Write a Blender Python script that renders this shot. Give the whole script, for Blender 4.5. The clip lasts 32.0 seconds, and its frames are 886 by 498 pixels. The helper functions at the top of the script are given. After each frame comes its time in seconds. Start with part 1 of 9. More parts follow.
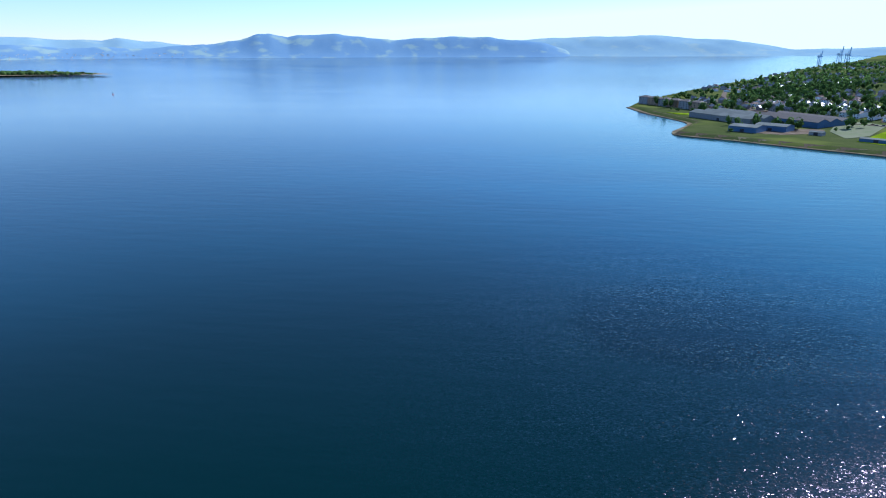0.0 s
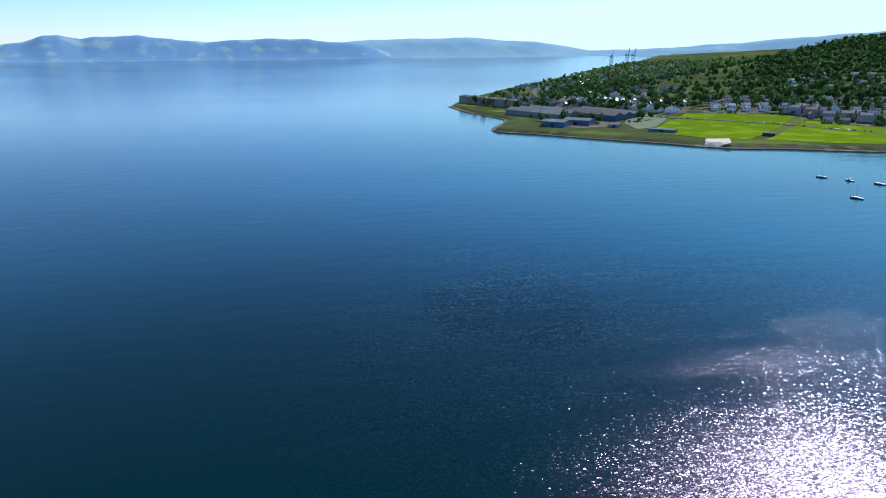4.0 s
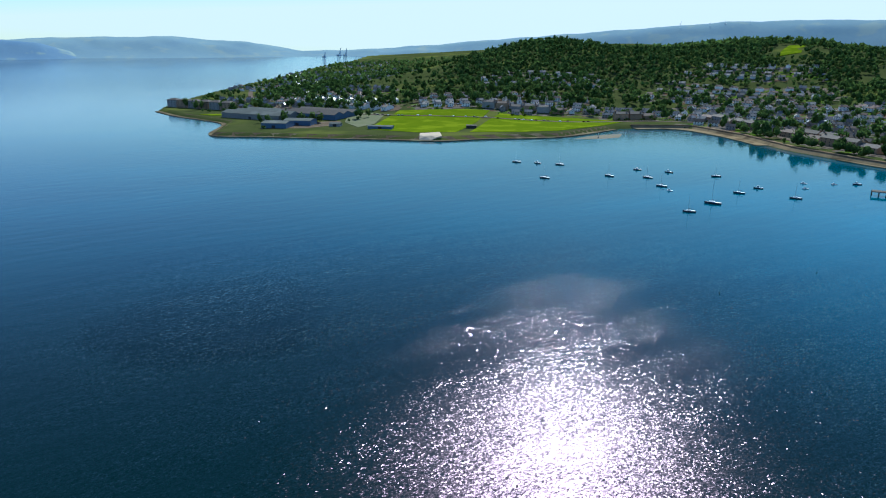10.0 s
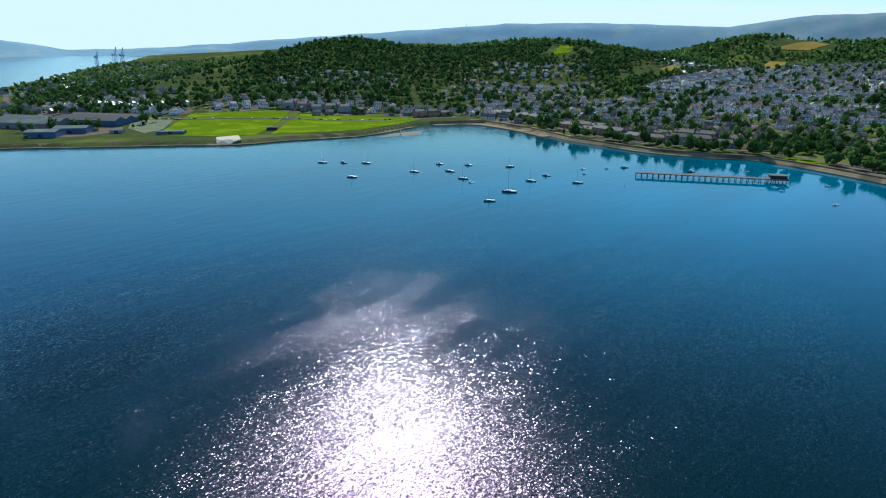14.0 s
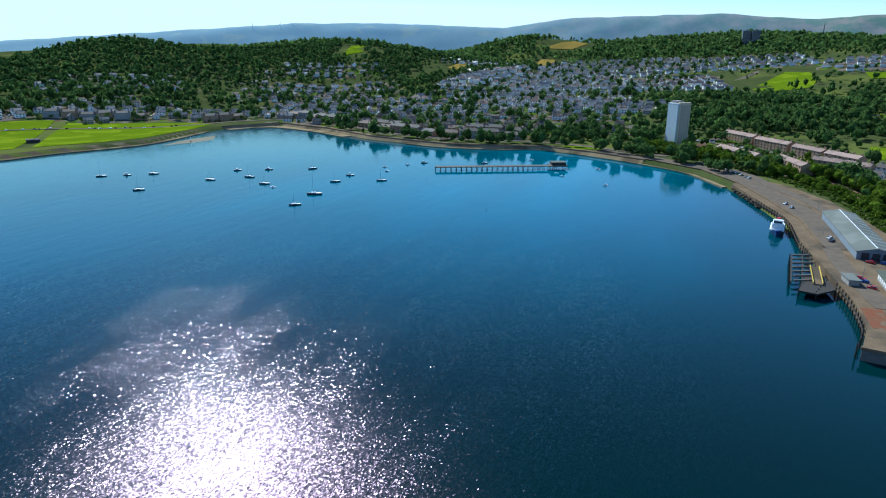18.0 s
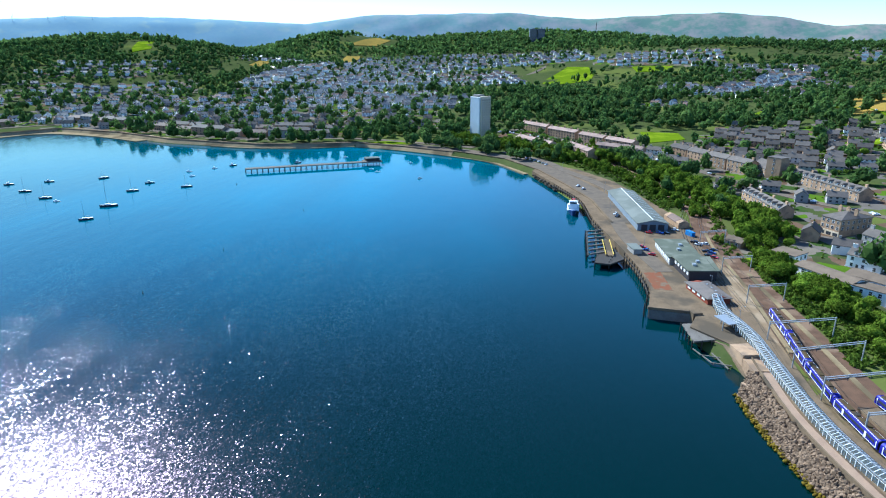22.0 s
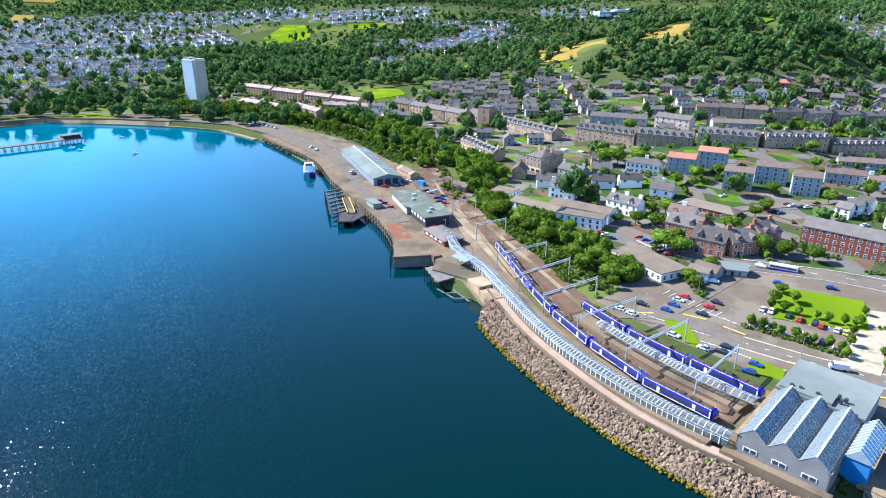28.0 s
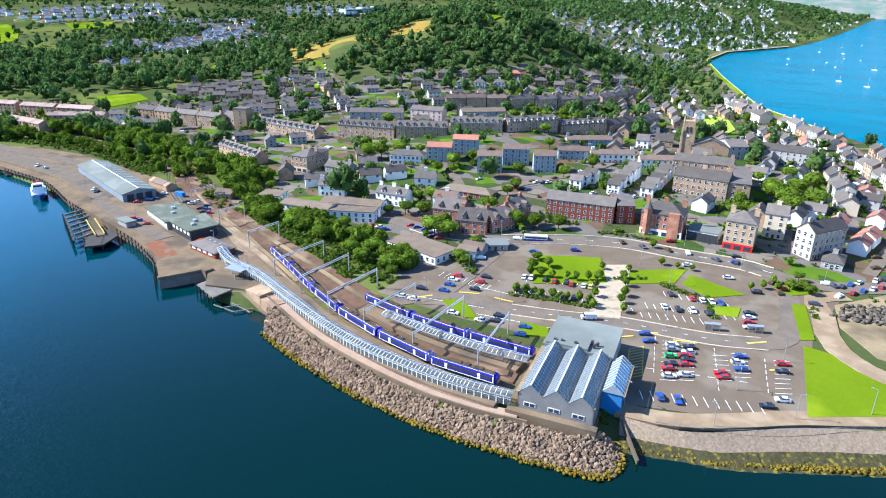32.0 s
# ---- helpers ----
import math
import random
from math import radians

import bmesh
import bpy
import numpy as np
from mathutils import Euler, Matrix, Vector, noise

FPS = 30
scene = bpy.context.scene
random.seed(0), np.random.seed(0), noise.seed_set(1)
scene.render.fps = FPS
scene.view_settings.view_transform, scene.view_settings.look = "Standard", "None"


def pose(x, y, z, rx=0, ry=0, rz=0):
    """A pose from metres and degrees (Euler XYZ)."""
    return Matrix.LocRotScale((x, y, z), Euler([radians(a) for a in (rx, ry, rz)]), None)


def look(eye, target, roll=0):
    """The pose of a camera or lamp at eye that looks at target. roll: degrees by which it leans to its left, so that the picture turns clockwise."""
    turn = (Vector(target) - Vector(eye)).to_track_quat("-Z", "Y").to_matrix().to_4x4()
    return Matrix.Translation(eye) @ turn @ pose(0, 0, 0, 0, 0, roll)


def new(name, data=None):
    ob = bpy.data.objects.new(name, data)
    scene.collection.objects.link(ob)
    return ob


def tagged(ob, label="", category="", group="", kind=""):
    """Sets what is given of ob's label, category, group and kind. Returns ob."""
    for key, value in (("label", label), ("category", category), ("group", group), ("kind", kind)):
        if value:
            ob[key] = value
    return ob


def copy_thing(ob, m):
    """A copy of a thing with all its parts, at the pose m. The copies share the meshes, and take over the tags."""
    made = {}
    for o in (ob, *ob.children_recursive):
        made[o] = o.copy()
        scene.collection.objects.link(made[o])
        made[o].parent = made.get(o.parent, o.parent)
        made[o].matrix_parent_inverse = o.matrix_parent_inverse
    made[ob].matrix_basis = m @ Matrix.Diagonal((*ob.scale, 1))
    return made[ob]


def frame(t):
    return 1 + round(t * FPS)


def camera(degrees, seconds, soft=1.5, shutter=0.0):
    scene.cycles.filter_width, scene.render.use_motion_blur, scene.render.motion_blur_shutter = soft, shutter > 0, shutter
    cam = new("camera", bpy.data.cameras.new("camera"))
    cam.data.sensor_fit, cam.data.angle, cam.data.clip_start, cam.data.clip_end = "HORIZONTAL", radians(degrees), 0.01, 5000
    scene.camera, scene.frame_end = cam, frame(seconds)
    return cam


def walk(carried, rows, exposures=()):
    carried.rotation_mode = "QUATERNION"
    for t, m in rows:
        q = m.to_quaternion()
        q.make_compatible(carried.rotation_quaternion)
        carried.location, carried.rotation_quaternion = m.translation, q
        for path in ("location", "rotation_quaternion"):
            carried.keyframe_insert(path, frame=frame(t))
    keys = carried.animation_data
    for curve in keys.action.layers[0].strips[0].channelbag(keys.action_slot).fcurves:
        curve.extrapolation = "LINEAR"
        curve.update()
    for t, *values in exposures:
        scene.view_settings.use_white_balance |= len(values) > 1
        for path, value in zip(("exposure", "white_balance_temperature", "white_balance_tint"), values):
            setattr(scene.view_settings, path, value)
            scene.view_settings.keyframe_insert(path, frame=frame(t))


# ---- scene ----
cam = camera(69.97, 32.0, 1.1)
# the eye hangs over one spot of the bay and turns: seconds, yaw, pitch, roll
TURNS = [
    (0, 6.47, -17.74, -0.11), (0.5, 4.48, -17.75, -0.16), (1, 2.56, -17.73, -0.22), (1.5, 0.77, -17.70, -0.30), (2, -0.90, -17.66, -0.38),
    (2.5, -2.82, -17.65, -0.41), (3, -4.83, -17.64, -0.36), (3.5, -6.86, -17.63, -0.30), (5.5, -14.80, -17.63, -0.30), (6, -16.76, -17.64, -0.22),
    (6.5, -18.73, -17.62, -0.17), (7, -20.69, -17.60, -0.13), (7.5, -22.68, -17.60, -0.09), (8, -24.71, -17.62, -0.03), (8.5, -26.88, -17.64, 0.04),
    (9, -29.09, -17.65, 0.09), (9.5, -31.27, -17.64, 0.10), (10, -33.47, -17.63, 0.11), (10.5, -35.66, -17.63, 0.14), (11, -37.84, -17.63, 0.18),
    (11.5, -40.02, -17.62, 0.23), (12, -42.23, -17.62, 0.27), (12.5, -44.44, -17.62, 0.29), (13, -46.63, -17.62, 0.29), (13.5, -48.81, -17.62, 0.28),
    (14, -51.00, -17.62, 0.28), (14.5, -53.18, -17.62, 0.29), (16.5, -61.92, -17.64, 0.13), (17, -64.23, -17.63, 0.13), (17.5, -66.52, -17.61, 0.11),
    (18, -68.79, -17.57, 0.07), (18.5, -71.05, -17.54, 0.05), (19, -73.24, -17.51, 0.07), (19.5, -75.37, -17.50, 0.10), (20, -77.52, -17.49, 0.14),
    (20.5, -79.65, -17.48, 0.16), (21, -81.72, -17.51, 0.16), (21.5, -83.68, -17.60, 0.17), (22, -85.59, -17.81, 0.19), (22.5, -87.50, -18.15, 0.22),
    (23, -89.39, -18.60, 0.22), (23.5, -91.27, -19.07, 0.22), (24, -93.13, -19.49, 0.23), (24.5, -95.02, -19.88, 0.27), (25, -96.98, -20.24, 0.29),
    (25.5, -98.92, -20.58, 0.29), (27.5, -107.40, -21.13, 0.32), (28, -109.75, -21.13, 0.34), (28.5, -112.27, -21.13, 0.37), (29, -114.99, -21.13, 0.41),
    (29.5, -117.74, -21.14, 0.45), (30, -120.47, -21.14, 0.48), (30.5, -123.24, -21.14, 0.51), (31, -126.04, -21.15, 0.54), (31.5, -128.75, -21.15, 0.58),
    (32, -131.10, -21.16, 0.62),
]
EYE = 110.0
walk(cam, [(t, pose(0, 0, EYE, 90 + pitch, 0, yaw) @ pose(0, 0, 0, 0, 0, roll)) for t, yaw, pitch, roll in TURNS],
     exposures=[(0, 0.54, 4750, 16), (9, 0.18, 5000, 5), (16, 0.28, 4960, 3), (21, 0.7, 4750, 4), (25, 1.45, 4870, 7), (28, 1.5, 4950, 11), (32, 1.36, 5050, 12)])

# ---- light ----
SUN_AZ, SUN_EL = 46.2, 39.0
world = bpy.data.worlds.new("sky")
scene.world = world
world.use_nodes = True
wn = world.node_tree.nodes
sky = wn.new("ShaderNodeTexSky")
sky.sky_type, sky.sun_disc = "NISHITA", False
sky.sun_elevation, sky.sun_rotation = radians(SUN_EL), radians(SUN_AZ)
sky.altitude, sky.air_density, sky.dust_density, sky.ozone_density = 100, 1.1, 0.0, 4.0
haze = wn.new("ShaderNodeMix")
haze.data_type, haze.blend_type = "RGBA", "DARKEN"
haze.inputs["Factor"].default_value, haze.inputs["B"].default_value = 1.0, (7.4, 7.9, 7.5, 1)
world.node_tree.links.new(sky.outputs[0], haze.inputs["A"])
world.node_tree.links.new(haze.outputs["Result"], wn["Background"].inputs[0])
wn["Background"].inputs[1].default_value = 0.1
lamp = bpy.data.lights.new("sun", "SUN")
lamp.energy, lamp.angle, lamp.color = 5.6, radians(0.53), (1.0, 0.895, 0.7)
sun = new("sun", lamp)
sun.matrix_world = look((900 * math.sin(radians(SUN_AZ)), 900 * math.cos(radians(SUN_AZ)), 1154 * math.tan(radians(SUN_EL)) * 0.78), (0, 0, 0))

# ---- materials ----
def rgb(c):
    return (*c, 1.0)


def mat(name, a, b=None, scale=1.0, rough=0.8, metal=0.0, bump=0.0, fine=8.0, vary=0.0, spec=0.5, patch=None, patch_scale=0.02, patch_at=0.55, island=0.0):
    """A surface of two tones at two scales. vary: shift of brightness from object to object; island: from piece to piece of one mesh;
    patch: a third tone in large stains."""
    m = bpy.data.materials.new(name)
    m.use_nodes = True
    n, l = m.node_tree.nodes, m.node_tree.links
    p = n["Principled BSDF"]
    p.inputs["Roughness"].default_value, p.inputs["Metallic"].default_value = rough, metal
    p.inputs["Specular IOR Level"].default_value = spec if rough < 0.5 else min(spec, 0.0 if rough > 0.84 else 0.2)
    b = b or tuple(v * 0.75 for v in a)
    where = n.new("ShaderNodeNewGeometry")
    big = n.new("ShaderNodeTexNoise")
    big.inputs["Scale"].default_value, big.inputs["Detail"].default_value = scale, 3
    l.new(where.outputs["Position"], big.inputs["Vector"])
    small = n.new("ShaderNodeTexNoise")
    small.inputs["Scale"].default_value, small.inputs["Detail"].default_value = scale * fine, 2
    l.new(where.outputs["Position"], small.inputs["Vector"])
    add = n.new("ShaderNodeMath")
    add.operation = "MULTIPLY_ADD"
    l.new(small.outputs[0], add.inputs[0])
    add.inputs[1].default_value = 0.6
    l.new(big.outputs[0], add.inputs[2])
    ramp = n.new("ShaderNodeMapRange")
    ramp.inputs["From Min"].default_value, ramp.inputs["From Max"].default_value = 0.55, 1.05
    l.new(add.outputs[0], ramp.inputs["Value"])
    mix = n.new("ShaderNodeMix")
    mix.data_type = "RGBA"
    mix.inputs["A"].default_value, mix.inputs["B"].default_value = rgb(a), rgb(b)
    l.new(ramp.outputs[0], mix.inputs["Factor"])
    out = mix.outputs["Result"]
    if patch:
        wide = n.new("ShaderNodeTexNoise")
        wide.inputs["Scale"].default_value, wide.inputs["Detail"].default_value = patch_scale, 4
        l.new(where.outputs["Position"], wide.inputs["Vector"])
        step = n.new("ShaderNodeMapRange")
        step.inputs["From Min"].default_value, step.inputs["From Max"].default_value = patch_at - 0.04, patch_at + 0.06
        l.new(wide.outputs[0], step.inputs["Value"])
        over = n.new("ShaderNodeMix")
        over.data_type = "RGBA"
        over.inputs["B"].default_value = rgb(patch)
        l.new(out, over.inputs["A"])
        l.new(step.outputs[0], over.inputs["Factor"])
        out = over.outputs["Result"]
    for amount, by_piece in ((vary, False), (island, True)):
        if not amount:
            continue
        hue = n.new("ShaderNodeHueSaturation")
        span = n.new("ShaderNodeMapRange")
        span.inputs["To Min"].default_value, span.inputs["To Max"].default_value = 1 - amount, 1 + amount
        if by_piece:
            l.new(where.outputs["Random Per Island"], span.inputs["Value"])
        else:
            l.new(n.new("ShaderNodeObjectInfo").outputs["Random"], span.inputs["Value"])
        l.new(span.outputs[0], hue.inputs["Value"])
        l.new(out, hue.inputs["Color"])
        out = hue.outputs[0]
    l.new(out, p.inputs["Base Color"])
    if bump:
        bm_ = n.new("ShaderNodeBump")
        bm_.inputs["Strength"].default_value, bm_.inputs["Distance"].default_value = 0.6, bump
        l.new(add.outputs[0], bm_.inputs["Height"])
        l.new(bm_.outputs[0], p.inputs["Normal"])
    return m


def water():
    m = bpy.data.materials.new("sea_water")
    m.use_nodes = True
    n, l = m.node_tree.nodes, m.node_tree.links
    p = n["Principled BSDF"]
    p.inputs["IOR"].default_value = 1.333
    where = n.new("ShaderNodeNewGeometry")

    def wave(scale, stretch, turn, detail=2):
        t = n.new("ShaderNodeMapping")
        t.inputs["Scale"].default_value = (scale, scale * stretch, scale)
        t.inputs["Rotation"].default_value = (0, 0, radians(turn))
        l.new(where.outputs["Position"], t.inputs["Vector"])
        w = n.new("ShaderNodeTexNoise")
        w.inputs["Scale"].default_value, w.inputs["Detail"].default_value = 1.0, detail
        l.new(t.outputs[0], w.inputs["Vector"])
        return w.outputs[0]

    calm = n.new("ShaderNodeMapRange")
    calm.inputs["From Min"].default_value, calm.inputs["From Max"].default_value = 0.4, 0.62
    l.new(wave(0.004, 3.0, 35, 4), calm.inputs["Value"])
    # a squall darkens one patch of the bay with the finest ripples
    squall = n.new("ShaderNodeVectorMath")
    squall.operation = "DISTANCE"
    squall.inputs[1].default_value = (98, 94, 0)
    l.new(where.outputs["Position"], squall.inputs[0])
    rough = n.new("ShaderNodeMapRange")
    rough.interpolation_type = "SMOOTHSTEP"
    rough.inputs["From Min"].default_value, rough.inputs["From Max"].default_value = 20, 100
    rough.inputs["To Min"].default_value, rough.inputs["To Max"].default_value = 0.26, 0.11
    l.new(squall.outputs["Value"], rough.inputs["Value"])
    # ripples die away towards the sheltered outer water
    away = n.new("ShaderNodeVectorMath")
    away.operation = "LENGTH"
    l.new(where.outputs["Position"], away.inputs[0])
    wind = n.new("ShaderNodeMapRange")
    wind.interpolation_type = "SMOOTHSTEP"
    wind.inputs["From Min"].default_value, wind.inputs["From Max"].default_value = 200, 470
    wind.inputs["To Min"].default_value, wind.inputs["To Max"].default_value = 1.0, 0.1
    l.new(away.outputs["Value"], wind.inputs["Value"])
    # base colour dark near the eye, bluer farther out for reflected sky
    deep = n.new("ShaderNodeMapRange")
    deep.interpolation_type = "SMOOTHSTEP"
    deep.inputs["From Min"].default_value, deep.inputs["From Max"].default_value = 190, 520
    dark_centre = n.new("ShaderNodeVectorMath")
    dark_centre.operation = "DISTANCE"
    dark_centre.inputs[1].default_value = (-20, 40, 0)
    l.new(where.outputs["Position"], dark_centre.inputs[0])
    l.new(dark_centre.outputs["Value"], deep.inputs["Value"])
    # the painted blue grows stronger southwards, with long slicks across it
    inner = n.new("ShaderNodeSeparateXYZ")
    l.new(where.outputs["Position"], inner.inputs[0])
    glassy = n.new("ShaderNodeMapRange")
    glassy.interpolation_type = "SMOOTHSTEP"
    glassy.inputs["From Min"].default_value, glassy.inputs["From Max"].default_value = 260, 560
    glassy.inputs["To Min"].default_value, glassy.inputs["To Max"].default_value = 1.0, 0.7
    l.new(inner.outputs["X"], glassy.inputs["Value"])
    sheen = n.new("ShaderNodeMath")
    sheen.operation = "MULTIPLY"
    l.new(rough.outputs[0], sheen.inputs[0])
    l.new(glassy.outputs[0], sheen.inputs[1])
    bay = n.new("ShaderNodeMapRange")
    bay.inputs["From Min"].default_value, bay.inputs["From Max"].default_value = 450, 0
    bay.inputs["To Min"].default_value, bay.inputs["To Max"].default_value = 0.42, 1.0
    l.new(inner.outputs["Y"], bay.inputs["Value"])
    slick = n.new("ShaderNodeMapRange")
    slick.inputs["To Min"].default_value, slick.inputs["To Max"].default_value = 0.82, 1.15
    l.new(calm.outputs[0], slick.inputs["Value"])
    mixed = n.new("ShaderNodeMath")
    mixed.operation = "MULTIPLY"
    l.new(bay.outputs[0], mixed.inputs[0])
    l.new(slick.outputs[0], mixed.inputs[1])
    # the painted blue is dimmed to the west, away from the sun
    west_dim = n.new("ShaderNodeMapRange")
    west_dim.interpolation_type = "SMOOTHSTEP"
    west_dim.inputs["From Min"].default_value, west_dim.inputs["From Max"].default_value = -420, 260
    west_dim.inputs["To Min"].default_value = 0.18
    l.new(inner.outputs["X"], west_dim.inputs["Value"])
    dimmed = n.new("ShaderNodeMath")
    dimmed.operation = "MULTIPLY"
    l.new(mixed.outputs[0], dimmed.inputs[0])
    l.new(west_dim.outputs[0], dimmed.inputs[1])
    # share of painted sky blue in the water's tone
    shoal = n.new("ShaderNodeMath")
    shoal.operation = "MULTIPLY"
    # darker along the quay, its reflection painted into the base colour
    quay_dark, shoulder, bed = n.new("ShaderNodeMapRange"), n.new("ShaderNodeMapRange"), n.new("ShaderNodeMath")
    for node, lo, hi, least_value in ((quay_dark, -75, 110, 0.3), (shoulder, -150, -320, 0.0)):
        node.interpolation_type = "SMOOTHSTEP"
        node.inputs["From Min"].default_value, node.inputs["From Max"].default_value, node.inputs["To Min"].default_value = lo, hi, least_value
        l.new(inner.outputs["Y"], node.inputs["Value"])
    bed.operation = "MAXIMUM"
    l.new(quay_dark.outputs[0], bed.inputs[0])
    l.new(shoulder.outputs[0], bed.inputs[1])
    dimmed_quay = n.new("ShaderNodeMath")
    dimmed_quay.operation = "MULTIPLY"
    l.new(dimmed.outputs[0], dimmed_quay.inputs[0])
    l.new(bed.outputs[0], dimmed_quay.inputs[1])
    l.new(dimmed_quay.outputs[0], shoal.inputs[0])
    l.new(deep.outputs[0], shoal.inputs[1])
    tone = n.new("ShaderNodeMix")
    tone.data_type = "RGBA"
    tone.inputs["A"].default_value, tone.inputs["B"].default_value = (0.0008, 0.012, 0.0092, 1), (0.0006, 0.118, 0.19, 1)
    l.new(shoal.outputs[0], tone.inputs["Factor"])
    # the far firth's base colour is paler, painting in reflected horizon sky
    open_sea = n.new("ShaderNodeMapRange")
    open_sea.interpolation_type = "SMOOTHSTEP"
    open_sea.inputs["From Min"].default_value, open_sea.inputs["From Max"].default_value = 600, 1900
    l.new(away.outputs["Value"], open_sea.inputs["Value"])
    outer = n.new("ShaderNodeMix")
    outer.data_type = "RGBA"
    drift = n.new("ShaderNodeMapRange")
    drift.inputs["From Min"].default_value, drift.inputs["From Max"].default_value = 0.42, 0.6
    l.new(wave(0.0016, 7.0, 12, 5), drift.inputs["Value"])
    far_sheen_tone = n.new("ShaderNodeMix")
    far_sheen_tone.data_type = "RGBA"
    far_sheen_tone.inputs["A"].default_value, far_sheen_tone.inputs["B"].default_value = (0.055, 0.105, 0.17, 1), (0.12, 0.18, 0.21, 1)
    l.new(drift.outputs[0], far_sheen_tone.inputs["Factor"])
    l.new(far_sheen_tone.outputs["Result"], outer.inputs["B"])
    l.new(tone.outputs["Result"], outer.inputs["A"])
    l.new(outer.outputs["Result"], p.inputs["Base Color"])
    # a breeze ruffles the bay before the eye; beyond it only the western water is roughened
    breeze = n.new("ShaderNodeVectorMath")
    breeze.operation = "DISTANCE"
    breeze.inputs[1].default_value = (128, 122, 0)
    l.new(where.outputs["Position"], breeze.inputs[0])
    cat_paw = n.new("ShaderNodeMapRange")
    cat_paw.interpolation_type = "SMOOTHSTEP"
    cat_paw.inputs["From Min"].default_value, cat_paw.inputs["From Max"].default_value = 160, 320
    cat_paw.inputs["To Min"].default_value, cat_paw.inputs["To Max"].default_value = 1.2, 0.22
    l.new(breeze.outputs["Value"], cat_paw.inputs["Value"])
    # smooth in the lee of the quay and towards the open west
    lee = n.new("ShaderNodeMath")
    lee.operation = "MULTIPLY"
    for slot, axis, lo, hi in ((0, "Y", -45, 45), (1, "X", -70, 60)):
        calmer = n.new("ShaderNodeMapRange")
        calmer.interpolation_type = "SMOOTHSTEP"
        calmer.inputs["From Min"].default_value, calmer.inputs["From Max"].default_value, calmer.inputs["To Min"].default_value = lo, hi, 0.12
        l.new(inner.outputs[axis], calmer.inputs["Value"])
        l.new(calmer.outputs[0], lee.inputs[slot])
    paw = n.new("ShaderNodeMath")
    paw.operation = "MULTIPLY"
    l.new(cat_paw.outputs[0], paw.inputs[0])
    l.new(lee.outputs[0], paw.inputs[1])
    least = n.new("ShaderNodeMath")
    least.operation = "MULTIPLY"
    l.new(paw.outputs[0], least.inputs[0])
    l.new(wind.outputs[0], least.inputs[1])
    split = n.new("ShaderNodeSeparateXYZ")
    l.new(where.outputs["Position"], split.inputs[0])
    west = n.new("ShaderNodeMapRange")
    west.inputs["From Min"].default_value, west.inputs["From Max"].default_value = -150, -500
    l.new(split.outputs["Y"], west.inputs["Value"])
    ruffle, coat = n.new("ShaderNodeMath"), n.new("ShaderNodeMath")
    ruffle.operation, coat.operation = "MULTIPLY", "MAXIMUM"
    ruffle.inputs[1].default_value = 0.17
    l.new(west.outputs[0], ruffle.inputs[0])
    l.new(ruffle.outputs[0], coat.inputs[0])
    l.new(sheen.outputs[0], coat.inputs[1])
    l.new(coat.outputs[0], p.inputs["Roughness"])
    most = n.new("ShaderNodeMath")
    most.operation = "MAXIMUM"
    l.new(least.outputs[0], most.inputs[0])
    l.new(west.outputs[0], most.inputs[1])
    gloss = n.new("ShaderNodeMapRange")
    gloss.inputs["To Min"].default_value, gloss.inputs["To Max"].default_value = 0.42, 0.005
    l.new(west.outputs[0], gloss.inputs["Value"])
    shine = n.new("ShaderNodeMath")
    shine.operation = "MULTIPLY_ADD"
    shine.inputs[1].default_value = 0.6
    l.new(gloss.outputs[0], shine.inputs[2])
    l.new(shine.outputs[0], p.inputs["Specular IOR Level"])
    # pink of the sun glints is put into the near water's specular tint
    glint_tint = n.new("ShaderNodeMix")
    glint_tint.data_type = "RGBA"
    glint_tint.inputs["A"].default_value, glint_tint.inputs["B"].default_value = (0.8, 0.37, 0.86, 1), (1, 1, 1, 1)
    l.new(glint_tint.outputs["Result"], p.inputs["Specular Tint"])
    swell = n.new("ShaderNodeMath")
    swell.operation = "MULTIPLY_ADD"
    l.new(open_sea.outputs[0], swell.inputs[0])
    swell.inputs[1].default_value = 0.3
    l.new(most.outputs[0], swell.inputs[2])
    far_pale = n.new("ShaderNodeMath")
    far_pale.operation = "SUBTRACT"
    far_pale.use_clamp = True
    l.new(open_sea.outputs[0], far_pale.inputs[0])
    l.new(west.outputs[0], far_pale.inputs[1])
    l.new(far_pale.outputs[0], outer.inputs["Factor"])
    l.new(far_pale.outputs[0], shine.inputs[0])
    l.new(far_pale.outputs[0], glint_tint.inputs["Factor"])
    gust = n.new("ShaderNodeMath")
    gust.operation = "MULTIPLY"
    l.new(swell.outputs[0], gust.inputs[0])
    lull = n.new("ShaderNodeMapRange")
    lull.inputs["From Min"].default_value, lull.inputs["From Max"].default_value = 0.35, 0.6
    lull.inputs["To Min"].default_value, lull.inputs["To Max"].default_value = 0.62, 1.15
    l.new(wave(0.013, 4.5, 42, 4), lull.inputs["Value"])
    l.new(lull.outputs[0], gust.inputs[1])
    # long low swell running in from the north
    long_wave = n.new("ShaderNodeBump")
    long_wave.inputs["Strength"].default_value, long_wave.inputs["Distance"].default_value = 0.6, 0.17
    l.new(wave(0.035, 3.6, 4, 3), long_wave.inputs["Height"])
    first = n.new("ShaderNodeBump")
    l.new(long_wave.outputs[0], first.inputs["Normal"])
    first.inputs["Distance"].default_value = 0.05
    roll = n.new("ShaderNodeMath")
    roll.operation = "MAXIMUM"
    roll.inputs[1].default_value = 0.55
    l.new(gust.outputs[0], roll.inputs[0])
    l.new(roll.outputs[0], first.inputs["Strength"])
